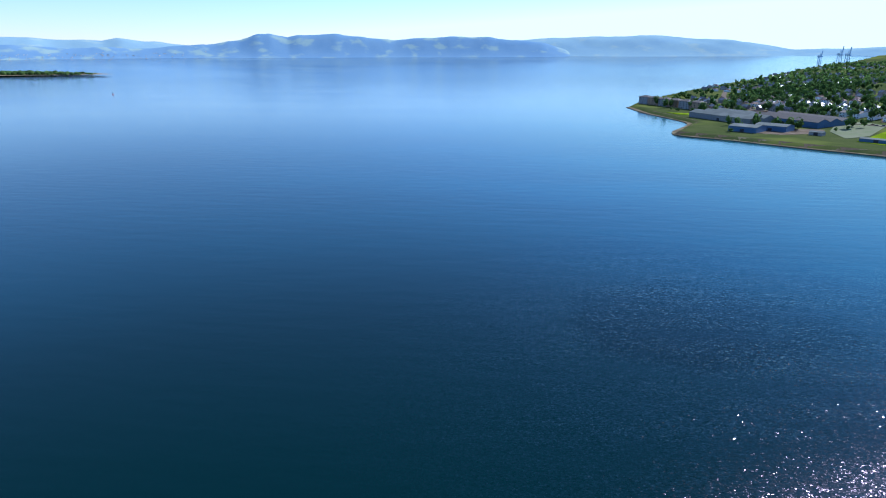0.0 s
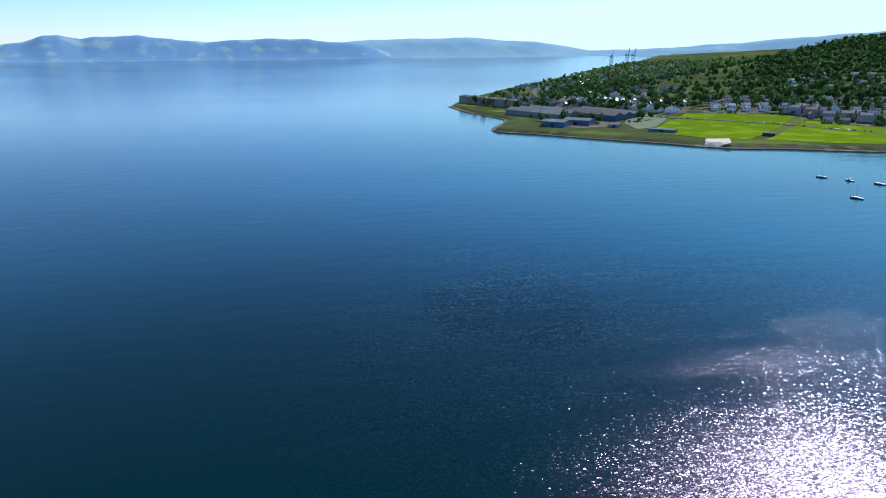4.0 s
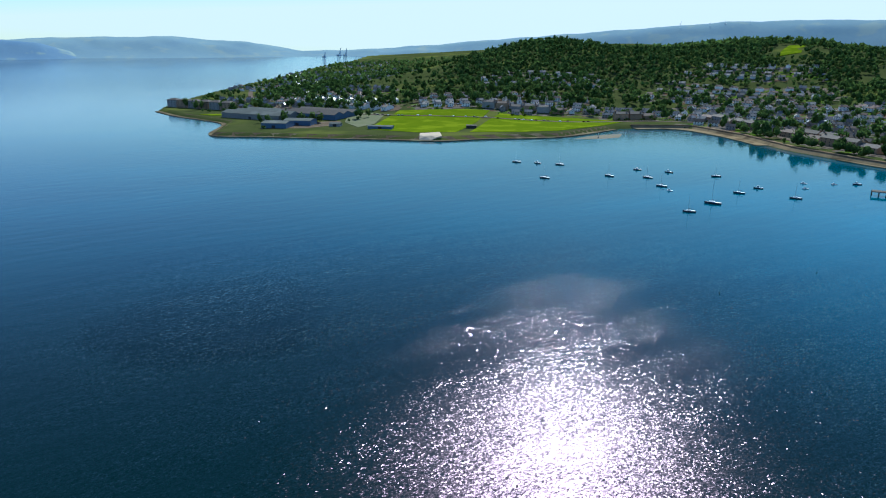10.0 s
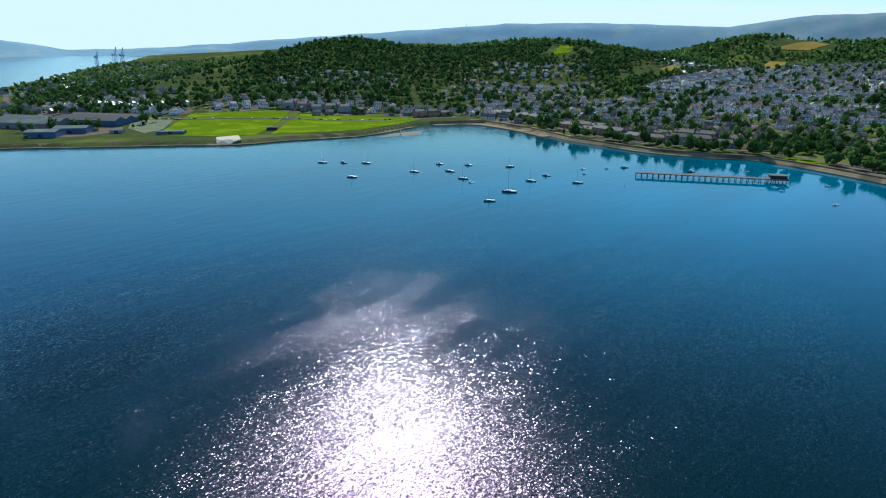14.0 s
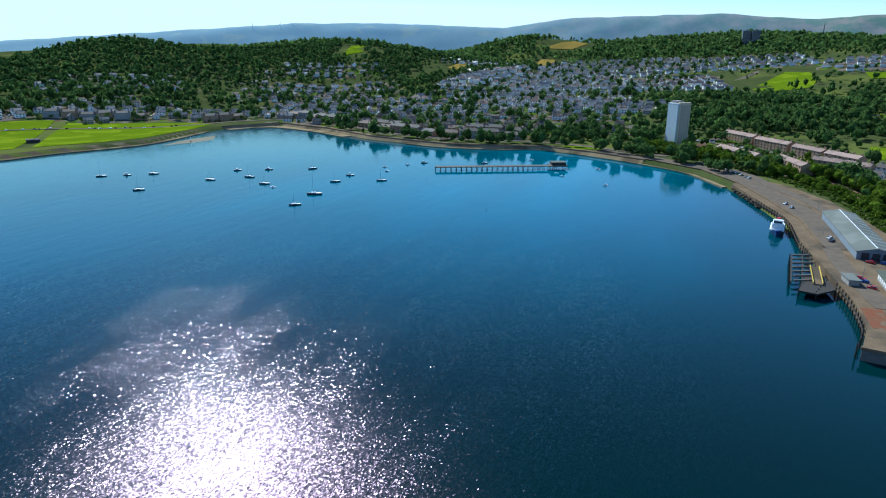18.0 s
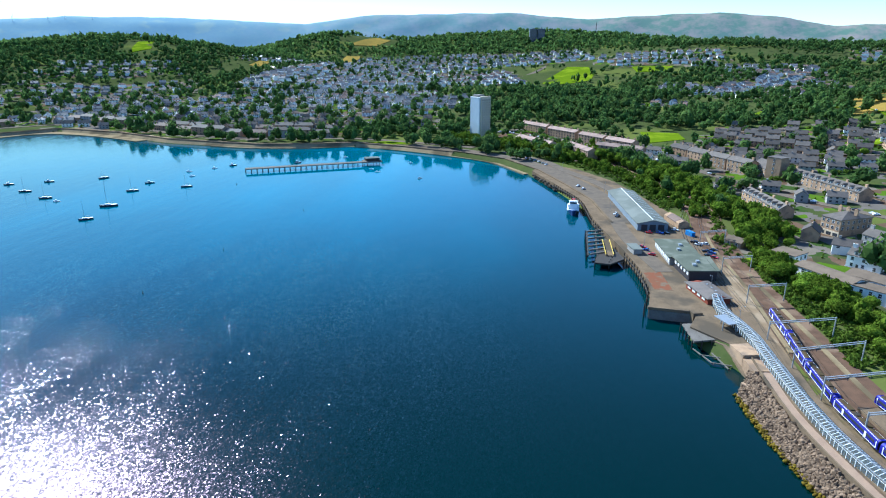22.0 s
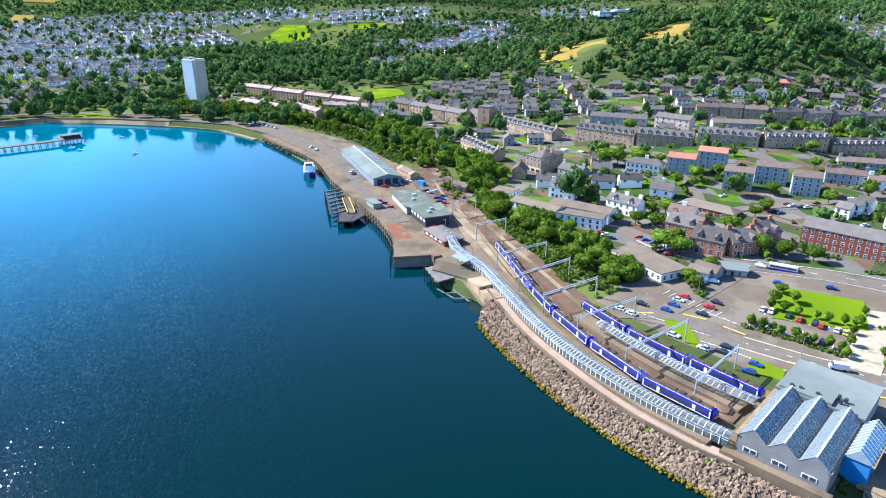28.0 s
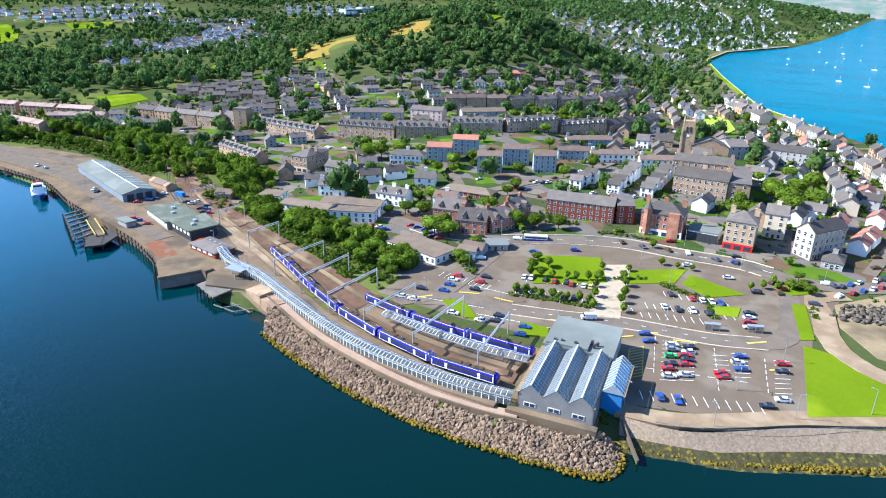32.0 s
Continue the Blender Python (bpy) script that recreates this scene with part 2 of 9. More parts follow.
    l.new(wave(0.26, 2.0, 40, 2), first.inputs["Height"])
    # wavelets: small facets, each with a tilt of its own
    tilt = first.outputs[0]
    for scale, stretch, turn, amount in ((1.1, 1.9, 40, 0.06), (1.8, 1.6, 44, 0.105), (4.3, 1.4, 60, 0.085)):
        t = n.new("ShaderNodeMapping")
        t.inputs["Scale"].default_value = (scale, scale * stretch, scale)
        t.inputs["Rotation"].default_value = (0, 0, radians(turn))
        l.new(where.outputs["Position"], t.inputs["Vector"])
        cell = n.new("ShaderNodeTexVoronoi")
        cell.voronoi_dimensions = "2D"
        cell.inputs["Scale"].default_value = 1.0
        l.new(t.outputs[0], cell.inputs["Vector"])
        level = n.new("ShaderNodeVectorMath")
        level.operation = "MULTIPLY_ADD"
        l.new(cell.outputs["Color"], level.inputs[0])
        level.inputs[1].default_value, level.inputs[2].default_value = (2 * amount, 2 * amount, 0), (-amount, -amount, 0)
        # most facets lie nearly flat, a few stand steep
        steep = n.new("ShaderNodeSeparateColor")
        l.new(cell.outputs["Color"], steep.inputs[0])
        power = n.new("ShaderNodeMath")
        power.operation = "POWER"
        power.inputs[1].default_value = 1.85
        l.new(steep.outputs[2], power.inputs[0])
        least_lean = n.new("ShaderNodeMath")
        least_lean.inputs[1].default_value = 0.13
        l.new(power.outputs[0], least_lean.inputs[0])
        lean = n.new("ShaderNodeVectorMath")
        lean.operation = "SCALE"
        l.new(level.outputs[0], lean.inputs[0])
        l.new(least_lean.outputs[0], lean.inputs["Scale"])
        # steeper across the wind than along it
        across = n.new("ShaderNodeVectorMath")
        across.operation = "DOT_PRODUCT"
        across.inputs[1].default_value = (0.7, -0.7, 0)
        l.new(lean.outputs[0], across.inputs[0])
        more = n.new("ShaderNodeVectorMath")
        more.operation = "SCALE"
        more.inputs[0].default_value = (0.28, -0.28, 0)
        l.new(across.outputs["Value"], more.inputs["Scale"])
        wide = n.new("ShaderNodeVectorMath")
        l.new(lean.outputs[0], wide.inputs[0])
        l.new(more.outputs[0], wide.inputs[1])
        size = n.new("ShaderNodeVectorMath")
        size.operation = "SCALE"
        l.new(wide.outputs[0], size.inputs[0])
        l.new(gust.outputs[0], size.inputs["Scale"])
        add = n.new("ShaderNodeVectorMath")
        l.new(tilt, add.inputs[0])
        l.new(size.outputs[0], add.inputs[1])
        tilt = add.outputs[0]
    unit = n.new("ShaderNodeVectorMath")
    unit.operation = "NORMALIZE"
    l.new(tilt, unit.inputs[0])
    l.new(unit.outputs[0], p.inputs["Normal"])
    return m


def glass(name, tint=(0.55, 0.62, 0.66), rough=0.06, alpha=0.55):
    m = bpy.data.materials.new(name)
    m.use_nodes = True
    p = m.node_tree.nodes["Principled BSDF"]
    p.inputs["Base Color"].default_value, p.inputs["Roughness"].default_value = rgb(tint), rough
    p.inputs["Alpha"].default_value = alpha
    return m


def town_ground():
    """Back courts, drives, lawns and beds, plot by plot."""
    m = mat("garden_plots", (1, 1, 1), (0.75, 0.75, 0.75), 0.12, 0.95, fine=10)
    n, l = m.node_tree.nodes, m.node_tree.links
    p = n["Principled BSDF"]
    grain = p.inputs["Base Color"].links[0].from_socket
    where = n.new("ShaderNodeNewGeometry")
    turn = n.new("ShaderNodeMapping")
    turn.inputs["Rotation"].default_value, turn.inputs["Scale"].default_value = (0, 0, radians(28)), (0.075, 0.11, 0.1)
    l.new(where.outputs["Position"], turn.inputs["Vector"])
    plot = n.new("ShaderNodeTexVoronoi")
    plot.voronoi_dimensions, plot.distance = "2D", "CHEBYCHEV"
    plot.inputs["Scale"].default_value = 1.0
    l.new(turn.outputs[0], plot.inputs["Vector"])
    pick = n.new("ShaderNodeSeparateColor")
    l.new(plot.outputs["Color"], pick.inputs[0])
    ramp = n.new("ShaderNodeValToRGB")
    ramp.color_ramp.interpolation = "CONSTANT"
    tones = ((0.0, (0.15, 0.13, 0.11)), (0.26, (0.05, 0.08, 0.02)), (0.46, (0.19, 0.16, 0.125)), (0.58, (0.09, 0.15, 0.012)), (0.74, (0.065, 0.075, 0.03)), (0.88, (0.13, 0.085, 0.055)))
    while len(ramp.color_ramp.elements) < len(tones):
        ramp.color_ramp.elements.new(0.99)
    for e, (at, c) in zip(ramp.color_ramp.elements, tones):
        e.position, e.color = at, rgb(c)
    l.new(pick.outputs[0], ramp.inputs[0])
    mix = n.new("ShaderNodeMix")
    mix.data_type, mix.blend_type = "RGBA", "MULTIPLY"
    mix.inputs["Factor"].default_value = 1.0
    l.new(ramp.outputs[0], mix.inputs["A"])
    l.new(grain, mix.inputs["B"])
    l.new(mix.outputs["Result"], p.inputs["Base Color"])
    return m


SEA = water()
PLOTS = town_ground()
LAND = mat("grass_and_scrub", (0.05, 0.066, 0.02), (0.075, 0.085, 0.03), 0.03, 0.95, fine=14, bump=0.3, patch=(0.11, 0.125, 0.03), patch_scale=0.007, patch_at=0.56)
LAWN = mat("mown_grass", (0.1, 0.152, 0.003), (0.128, 0.178, 0.004), 0.05, 0.9, fine=20, patch=(0.17, 0.225, 0.006), patch_scale=0.03)
HAY = mat("dry_meadow", (0.3, 0.195, 0.04), (0.2, 0.15, 0.035), 0.03, 0.95, fine=12, patch=(0.22, 0.165, 0.035), patch_scale=0.07, patch_at=0.57)
SAND = mat("beach_sand", (0.29, 0.22, 0.125), (0.2, 0.155, 0.09), 0.1, 0.95, fine=10, patch=(0.13, 0.1, 0.06), patch_scale=0.03)
WEED = mat("seaweed_stones", (0.07, 0.06, 0.018), (0.025, 0.024, 0.012), 1.0, 0.8, fine=5, bump=0.15, patch=(0.16, 0.125, 0.012), patch_scale=0.7, patch_at=0.6)
ROCK = mat("armour_stone", (0.24, 0.166, 0.108), (0.125, 0.087, 0.058), 0.9, 0.9, fine=6, bump=0.06, island=0.35)
ROCKV = mat("armour_stone_single", (0.24, 0.166, 0.108), (0.125, 0.087, 0.058), 0.9, 0.9, fine=6, bump=0.06, vary=0.35)
ASPHALT = mat("asphalt", (0.15, 0.114, 0.08), (0.118, 0.09, 0.064), 0.15, 0.9, fine=12, patch=(0.17, 0.137, 0.1), patch_scale=0.06)
ROAD = mat("road_surface", (0.165, 0.132, 0.1), (0.125, 0.102, 0.08), 0.2, 0.9, fine=12, patch=(0.105, 0.09, 0.075), patch_scale=0.05, patch_at=0.62)
CONCRETE = mat("quay_concrete", (0.2, 0.145, 0.092), (0.125, 0.092, 0.06), 0.12, 0.9, fine=14, bump=0.02, patch=(0.1, 0.08, 0.058), patch_scale=0.05, patch_at=0.56)
PAVING = mat("paving", (0.26, 0.185, 0.112), (0.19, 0.137, 0.084), 0.4, 0.85, fine=8, patch=(0.3, 0.225, 0.145), patch_scale=0.1)
PALE_PAVING = mat("pale_paving", (0.4, 0.325, 0.225), (0.31, 0.25, 0.175), 0.5, 0.85, fine=8, patch=(0.24, 0.2, 0.14), patch_scale=0.3, patch_at=0.6)
BALLAST = mat("track_ballast", (0.15, 0.09, 0.058), (0.09, 0.058, 0.04), 0.25, 0.95, fine=16, bump=0.05, patch=(0.2, 0.135, 0.09), patch_scale=0.08)
SLATE = mat("roof_slate", (0.13, 0.108, 0.092), (0.085, 0.072, 0.064), 0.3, 0.8, fine=12, vary=0.35, patch=(0.1, 0.086, 0.074), patch_scale=0.15)
TILE = mat("roof_tile_brown", (0.165, 0.115, 0.088), (0.12, 0.084, 0.066), 0.3, 0.8, fine=12, vary=0.25)
TILE_RED = mat("roof_tile_red", (0.33, 0.14, 0.09), (0.26, 0.11, 0.07), 0.3, 0.8, fine=12, vary=0.2)
HARL = mat("white_harling", (0.8, 0.79, 0.76), (0.72, 0.71, 0.68), 0.3, 0.9, fine=10, vary=0.12)
GREYWALL = mat("grey_harling", (0.34, 0.32, 0.3), (0.27, 0.255, 0.24), 0.3, 0.9, fine=10, vary=0.2)
BLUEWALL = mat("pale_blue_render", (0.29, 0.335, 0.36), (0.24, 0.28, 0.3), 0.3, 0.9, fine=10, vary=0.08)
STONE = mat("grey_sandstone", (0.42, 0.285, 0.175), (0.31, 0.21, 0.135), 0.5, 0.9, fine=9, vary=0.2, patch=(0.25, 0.18, 0.125), patch_scale=0.2)
REDSTONE = mat("red_sandstone", (0.36, 0.16, 0.1), (0.27, 0.125, 0.08), 0.5, 0.9, fine=9, vary=0.1, patch=(0.42, 0.22, 0.14), patch_scale=0.2)
BRICK = mat("red_brick", (0.23, 0.068, 0.042), (0.17, 0.052, 0.034), 0.6, 0.9, fine=12)
CREAM = mat("cream_render", (0.6, 0.5, 0.36), (0.5, 0.42, 0.31), 0.3, 0.9, fine=9)
PINK = mat("pink_render", (0.55, 0.4, 0.33), (0.48, 0.35, 0.29), 0.3, 0.9, fine=9)
PANE = mat("window_pane", (0.03, 0.035, 0.045), (0.05, 0.055, 0.065), 0.5, 0.08)
FRAME = mat("white_frame", (0.75, 0.75, 0.73), None, 2.0, 0.5)
DOORS = mat("dark_paint", (0.05, 0.045, 0.05), None, 2.0, 0.5)
POT = mat("chimney_pot_clay", (0.4, 0.22, 0.12), None, 2.0, 0.8)
def leafy(m, share=0.35):
    """Leaves glow when the sun stands behind them."""
    n, l = m.node_tree.nodes, m.node_tree.links
    through_leaf, both = n.new("ShaderNodeBsdfTranslucent"), n.new("ShaderNodeMixShader")
    both.inputs[0].default_value = share
    l.new(n["Principled BSDF"].inputs["Base Color"].links[0].from_socket, through_leaf.inputs["Color"])
    l.new(n["Principled BSDF"].outputs[0], both.inputs[1])
    l.new(through_leaf.outputs[0], both.inputs[2])
    l.new(both.outputs[0], n["Material Output"].inputs["Surface"])
    return m


BARK = mat("bark", (0.09, 0.07, 0.05), (0.05, 0.04, 0.03), 3.0, 0.95)
LEAF = leafy(mat("leaves", (0.08, 0.138, 0.012), (0.145, 0.195, 0.018), 0.35, 0.85, fine=8, vary=0.3, island=0.45))
WOOD_LEAF = leafy(mat("woodland_leaves", (0.062, 0.118, 0.03), (0.115, 0.17, 0.045), 0.05, 0.9, fine=10, island=0.5), 0.45)
BUSH = leafy(mat("bush_leaves", (0.068, 0.112, 0.014), (0.115, 0.155, 0.02), 0.3, 0.85, fine=8, island=0.45))
STEEL = mat("galvanised_steel", (0.4, 0.41, 0.42), (0.33, 0.34, 0.35), 1.0, 0.45, 0.5)
DARKSTEEL = mat("dark_piles", (0.035, 0.03, 0.027), (0.06, 0.05, 0.04), 1.0, 0.8, bump=0.03)
ROOFGREY = mat("grey_roof_sheet", (0.165, 0.175, 0.155), (0.135, 0.145, 0.13), 0.1, 0.85, fine=20, patch=(0.19, 0.2, 0.18), patch_scale=0.05)
ROOFGREEN = mat("green_grey_roof_felt", (0.13, 0.14, 0.108), (0.1, 0.108, 0.085), 0.15, 0.85, fine=14, patch=(0.165, 0.172, 0.138), patch_scale=0.1)
FELT = mat("brown_felt_roof", (0.19, 0.145, 0.105), (0.14, 0.108, 0.08), 0.2, 0.85, fine=10, vary=0.1)
PINKFELT = mat("pale_pink_roof_tile", (0.36, 0.26, 0.215), (0.29, 0.21, 0.175), 0.25, 0.85, fine=10, vary=0.15, patch=(0.24, 0.18, 0.15), patch_scale=0.12)
BLUE = mat("train_blue", (0.013, 0.012, 0.21), (0.018, 0.016, 0.26), 0.5, 0.55)
ROOFTRAIN = mat("train_roof_dust", (0.095, 0.07, 0.038), (0.065, 0.048, 0.027), 0.6, 0.9, patch=(0.055, 0.043, 0.03), patch_scale=0.3)
WHITE = mat("white_paint", (0.78, 0.78, 0.77), (0.7, 0.7, 0.69), 0.8, 0.4)
YELLOW = mat("yellow_line", (0.6, 0.42, 0.06), (0.5, 0.36, 0.07), 0.8, 0.8)
RUST = mat("red_worn_deck", (0.2, 0.075, 0.042), (0.17, 0.085, 0.05), 0.3, 0.9, fine=8, patch=(0.17, 0.125, 0.085), patch_scale=0.25)
SHOPRED = mat("red_shopfront", (0.6, 0.02, 0.02), None, 1.0, 0.5)
TYRE = mat("tyre_rubber", (0.02, 0.02, 0.02), None, 2.0, 0.8)
HULL = mat("dark_hull", (0.03, 0.035, 0.06), (0.05, 0.05, 0.07), 1.0, 0.35)
TIMBER = mat("pier_timber", (0.2, 0.18, 0.155), (0.13, 0.115, 0.1), 0.4, 0.9, fine=8)
CLEAR = glass("roof_glass", (0.13, 0.16, 0.17), 0.12, 0.4)
HALLGLASS = glass("hall_glass", (0.27, 0.31, 0.33), 0.12, 0.55)
TOWERW = mat("tower_cladding", (0.5, 0.56, 0.6), (0.44, 0.5, 0.54), 0.15, 0.7)
# blue air haze is painted into the base colours of both far hills
FAR_HILL = mat("hazed_hillside", (0.17, 0.25, 0.3), (0.2, 0.28, 0.3), 0.006, 1.0, fine=8, patch=(0.24, 0.3, 0.28), patch_scale=0.008, patch_at=0.6, spec=0.0)


NEAR_HILL = mat("hazed_wooded_slope", (0.1, 0.17, 0.27), (0.13, 0.2, 0.28), 0.01, 1.0, fine=10, patch=(0.22, 0.28, 0.25), patch_scale=0.009, patch_at=0.58, spec=0.0)


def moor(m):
    """Slopes tinted blue for haze pass into green and brown moorland in the south."""
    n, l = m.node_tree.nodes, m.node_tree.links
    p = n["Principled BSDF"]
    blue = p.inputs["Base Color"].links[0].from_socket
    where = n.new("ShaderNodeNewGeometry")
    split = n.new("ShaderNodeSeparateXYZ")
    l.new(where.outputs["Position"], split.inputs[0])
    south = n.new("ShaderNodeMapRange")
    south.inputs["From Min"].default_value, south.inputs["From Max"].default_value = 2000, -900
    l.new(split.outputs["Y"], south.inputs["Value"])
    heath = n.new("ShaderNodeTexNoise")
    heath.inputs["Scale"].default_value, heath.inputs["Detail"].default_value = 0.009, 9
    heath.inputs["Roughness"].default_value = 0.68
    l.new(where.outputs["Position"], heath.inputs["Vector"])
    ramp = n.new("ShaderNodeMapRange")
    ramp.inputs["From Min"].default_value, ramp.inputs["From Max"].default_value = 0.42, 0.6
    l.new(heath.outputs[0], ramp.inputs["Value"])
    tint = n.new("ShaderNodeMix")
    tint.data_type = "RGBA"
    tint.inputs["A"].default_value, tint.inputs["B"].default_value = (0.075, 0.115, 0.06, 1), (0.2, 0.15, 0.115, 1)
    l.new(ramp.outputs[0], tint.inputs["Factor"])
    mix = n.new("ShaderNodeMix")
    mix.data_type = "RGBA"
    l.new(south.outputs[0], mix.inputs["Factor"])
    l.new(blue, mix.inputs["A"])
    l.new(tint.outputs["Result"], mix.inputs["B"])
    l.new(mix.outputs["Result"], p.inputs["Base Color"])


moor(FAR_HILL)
# the light of the air before the hills is added as emission
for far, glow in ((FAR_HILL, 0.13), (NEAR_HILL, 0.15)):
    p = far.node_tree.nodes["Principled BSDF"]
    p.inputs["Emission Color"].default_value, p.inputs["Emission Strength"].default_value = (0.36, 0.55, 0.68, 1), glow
# outline of the land, going round it from the far north-east shore
COAST = [(2140, 4060), (1585, 3335), (1240, 2990), (927, 2538), (531, 1899), (327, 1518), (251, 1368), (213, 1259),
         (225, 1136), (261, 987), (203, 857), (258, 814), (317, 759), (373, 713), (430, 660), (487, 644), (581, 605),
         (700, 622), (733, 618), (797, 568), (770, 478), (717, 382), (698, 312), (688, 265), (694, 205), (709, 156),
         (688, 101), (652, 38), (616, -6), (562, -34), (503, -51), (451, -64), (384, -68), (332, -74), (300, -76.5), (277, -75.5), (255, -70),
         (252, -90), (235, -79), (201, -90), (190, -83), (157, -84), (128, -90), (100, -99), (77, -109), (68, -118),
         (71, -127), (50, -142), (23, -171), (-24, -215), (-62, -330), (-40, -480), (40, -575), (150, -611),
         (206, -654), (315, -760), (503, -1049), (690, -1350), (792, -1645), (800, -2045), (1320, -4700),
         (6000, -6000), (7000, 0), (6000, 6000)]


def shore(x, y):
    """Metres inland from the water's edge; negative out on the water."""
    x, y = np.asarray(x, float), np.asarray(y, float)
    best, inside = np.full(x.shape, 1e9), np.zeros(x.shape, bool)
    for (ax, ay), (bx, by) in zip(COAST, COAST[1:] + COAST[:1]):
        k = np.clip(((x - ax) * (bx - ax) + (y - ay) * (by - ay)) / ((bx - ax) ** 2 + (by - ay) ** 2), 0, 1)
        best = np.minimum(best, np.hypot(x - ax - k * (bx - ax), y - ay - k * (by - ay)))
        inside ^= ((ay > y) != (by > y)) & (x < (bx - ax) * (y - ay) / (by - ay + 1e-9) + ax)
    return np.where(inside, best, -best)


def ease(v):
    v = np.clip(v, 0, 1)
    return v * v * (3 - 2 * v)


def sea_level(r):
    """The water lies flat, and far out it lifts a little, as the distance is drawn in."""
    return 90 * ease((r - 2300) / 3200) * (r > 2300)


HILLS = [(1750, -2750, 115, 1250, 620, 98), (2231, 560, 50, 190, 200, 0), (690, -690, 78, 240, 160, 45), (1130, 1330, 88, 480, 340, 40), (1680, 950, 72, 430, 300, 60),
         (1400, 420, 18, 250, 60, -10), (2350, -150, 75, 700, 350, 80), (1700, -500, 40, 400, 250, 90),
         (1500, -1300, 60, 500, 300, 60), (330, -330, 6, 160, 60, -60)]


def height(x, y):
    """The land's height over the water."""
    x, y = np.asarray(x, float), np.asarray(y, float)
    s = shore(x, y)
    low = ease((y - 560) / 150) * (1 - ease((x - 1000) / 300))
    z = 4.2 + np.where(s > 110, 1, 0) * 0.052 * (np.maximum(s - 110, 0)) * (1 - 0.85 * low) * ease((2600 - s) / 1200)
    for hx, hy, h, a, b, turn in HILLS:
        c, d = np.cos(np.radians(turn)), np.sin(np.radians(turn))
        u, v = (x - hx) * c + (y - hy) * d, -(x - hx) * d + (y - hy) * c
        z = z + h * np.exp(-(u / a) ** 2 - (v / b) ** 2) * ease((s - 60) / 250)
    r = np.hypot(x, y)
    z = z + sea_level(r)
    gentle = (x < 212) & (y > -240) & (y < -60)
    edge = np.where(s < 0, np.maximum(-6, s * 0.6) + sea_level(r), np.minimum(z, np.where(gentle, 0.3 * s - 0.5, 0.2 + 0.7 * s + sea_level(r))))
    return np.where(s < np.where(gentle, 16, 8), edge, z)

# ---- builders ----
rnd = random.Random(7)


class Lump:
    """Vertices and faces of one mesh, gathered piece by piece."""

    def __init__(self):
        self.v, self.f, self.m = [], [], []

    def add(self, verts, faces, slot=0):
        k = len(self.v)
        self.v.extend(verts)
        self.f.extend(tuple(k + i for i in f) for f in faces)
        self.m.extend([slot] * len(faces))
        return self

    def box(self, x, y, z, sx, sy, sz, turn=0.0, slot=0, top=1.0):
        """A box that stands on z, turned by degrees about its middle; top narrows its upper face."""
        c, s = math.cos(radians(turn)), math.sin(radians(turn))
        vs = []
        for h, k in ((0, 1.0), (sz, top)):
            for a, b in ((-1, -1), (1, -1), (1, 1), (-1, 1)):
                u, w = a * sx / 2 * k, b * sy / 2 * k
                vs.append((x + u * c - w * s, y + u * s + w * c, z + h))
        return self.add(vs, [(3, 2, 1, 0), (4, 5, 6, 7), (0, 1, 5, 4), (1, 2, 6, 5), (2, 3, 7, 6), (3, 0, 4, 7)], slot)

    def beam(self, a, b, w, h=None, slot=0):
        """A square bar from a to b."""
        a, b = Vector(a), Vector(b)
        d = (b - a).normalized()
        side = d.cross(Vector((0, 0, 1)))
        side = side.normalized() if side.length > 1e-4 else Vector((1, 0, 0))
        up = side.cross(d) * ((h or w) / 2)
        side = side * (w / 2)
        vs = [p + i * side + j * up for p in (a, b) for i, j in ((-1, -1), (1, -1), (1, 1), (-1, 1))]
        return self.add([tuple(v) for v in vs], [(3, 2, 1, 0), (4, 5, 6, 7), (0, 1, 5, 4), (1, 2, 6, 5), (2, 3, 7, 6), (3, 0, 4, 7)], slot)

    def tube(self, x, y, z0, z1, r0, r1, n=8, slot=0):
        vs = [(x + r * math.cos(math.tau * i / n), y + r * math.sin(math.tau * i / n), z) for z, r in ((z0, r0), (z1, r1)) for i in range(n)]
        fs = [(i, (i + 1) % n, n + (i + 1) % n, n + i) for i in range(n)] + [tuple(range(n))[::-1], tuple(range(n, 2 * n))]
        return self.add(vs, fs, slot)

    def prism(self, ring, z0, z1, slot=0):
        """A flat outline drawn up from z0 to z1."""
        n = len(ring)
        if sum(ring[i][0] * ring[(i + 1) % n][1] - ring[(i + 1) % n][0] * ring[i][1] for i in range(n)) < 0:
            ring = ring[::-1]
        vs = [(x, y, z) for z in (z0, z1) for x, y in ring]
        fs = [tuple(range(n))[::-1], tuple(range(n, 2 * n))] + [(i, (i + 1) % n, n + (i + 1) % n, n + i) for i in range(n)]
        return self.add(vs, fs, slot)

    def mesh(self, name, *mats):
        me = bpy.data.meshes.new(name)
        me.from_pydata(self.v, [], self.f)
        for m in mats:
            me.materials.append(m)
        if len(mats) > 1:
            me.polygons.foreach_set("material_index", self.m)
        return me


def thing(name, label, category, at=(0, 0, 0), turn=0.0, group=""):
    ob = new(name)
    ob.empty_display_size = 0.5
    ob.matrix_basis = pose(*at, 0, 0, turn)
    return tagged(ob, label, category, group)


def part(name, shape, material, parent, label="", at=None, turn=0.0):
    """One mesh object under a thing or a part; shape is a Lump or a ready mesh."""
    me = shape.mesh(name, *(material if isinstance(material, tuple) else (material,))) if isinstance(shape, Lump) else shape
    ob = new(name, me)
    ob.parent = parent
    if at:
        ob.matrix_basis = pose(*at, 0, 0, turn)
    return tagged(ob, label)


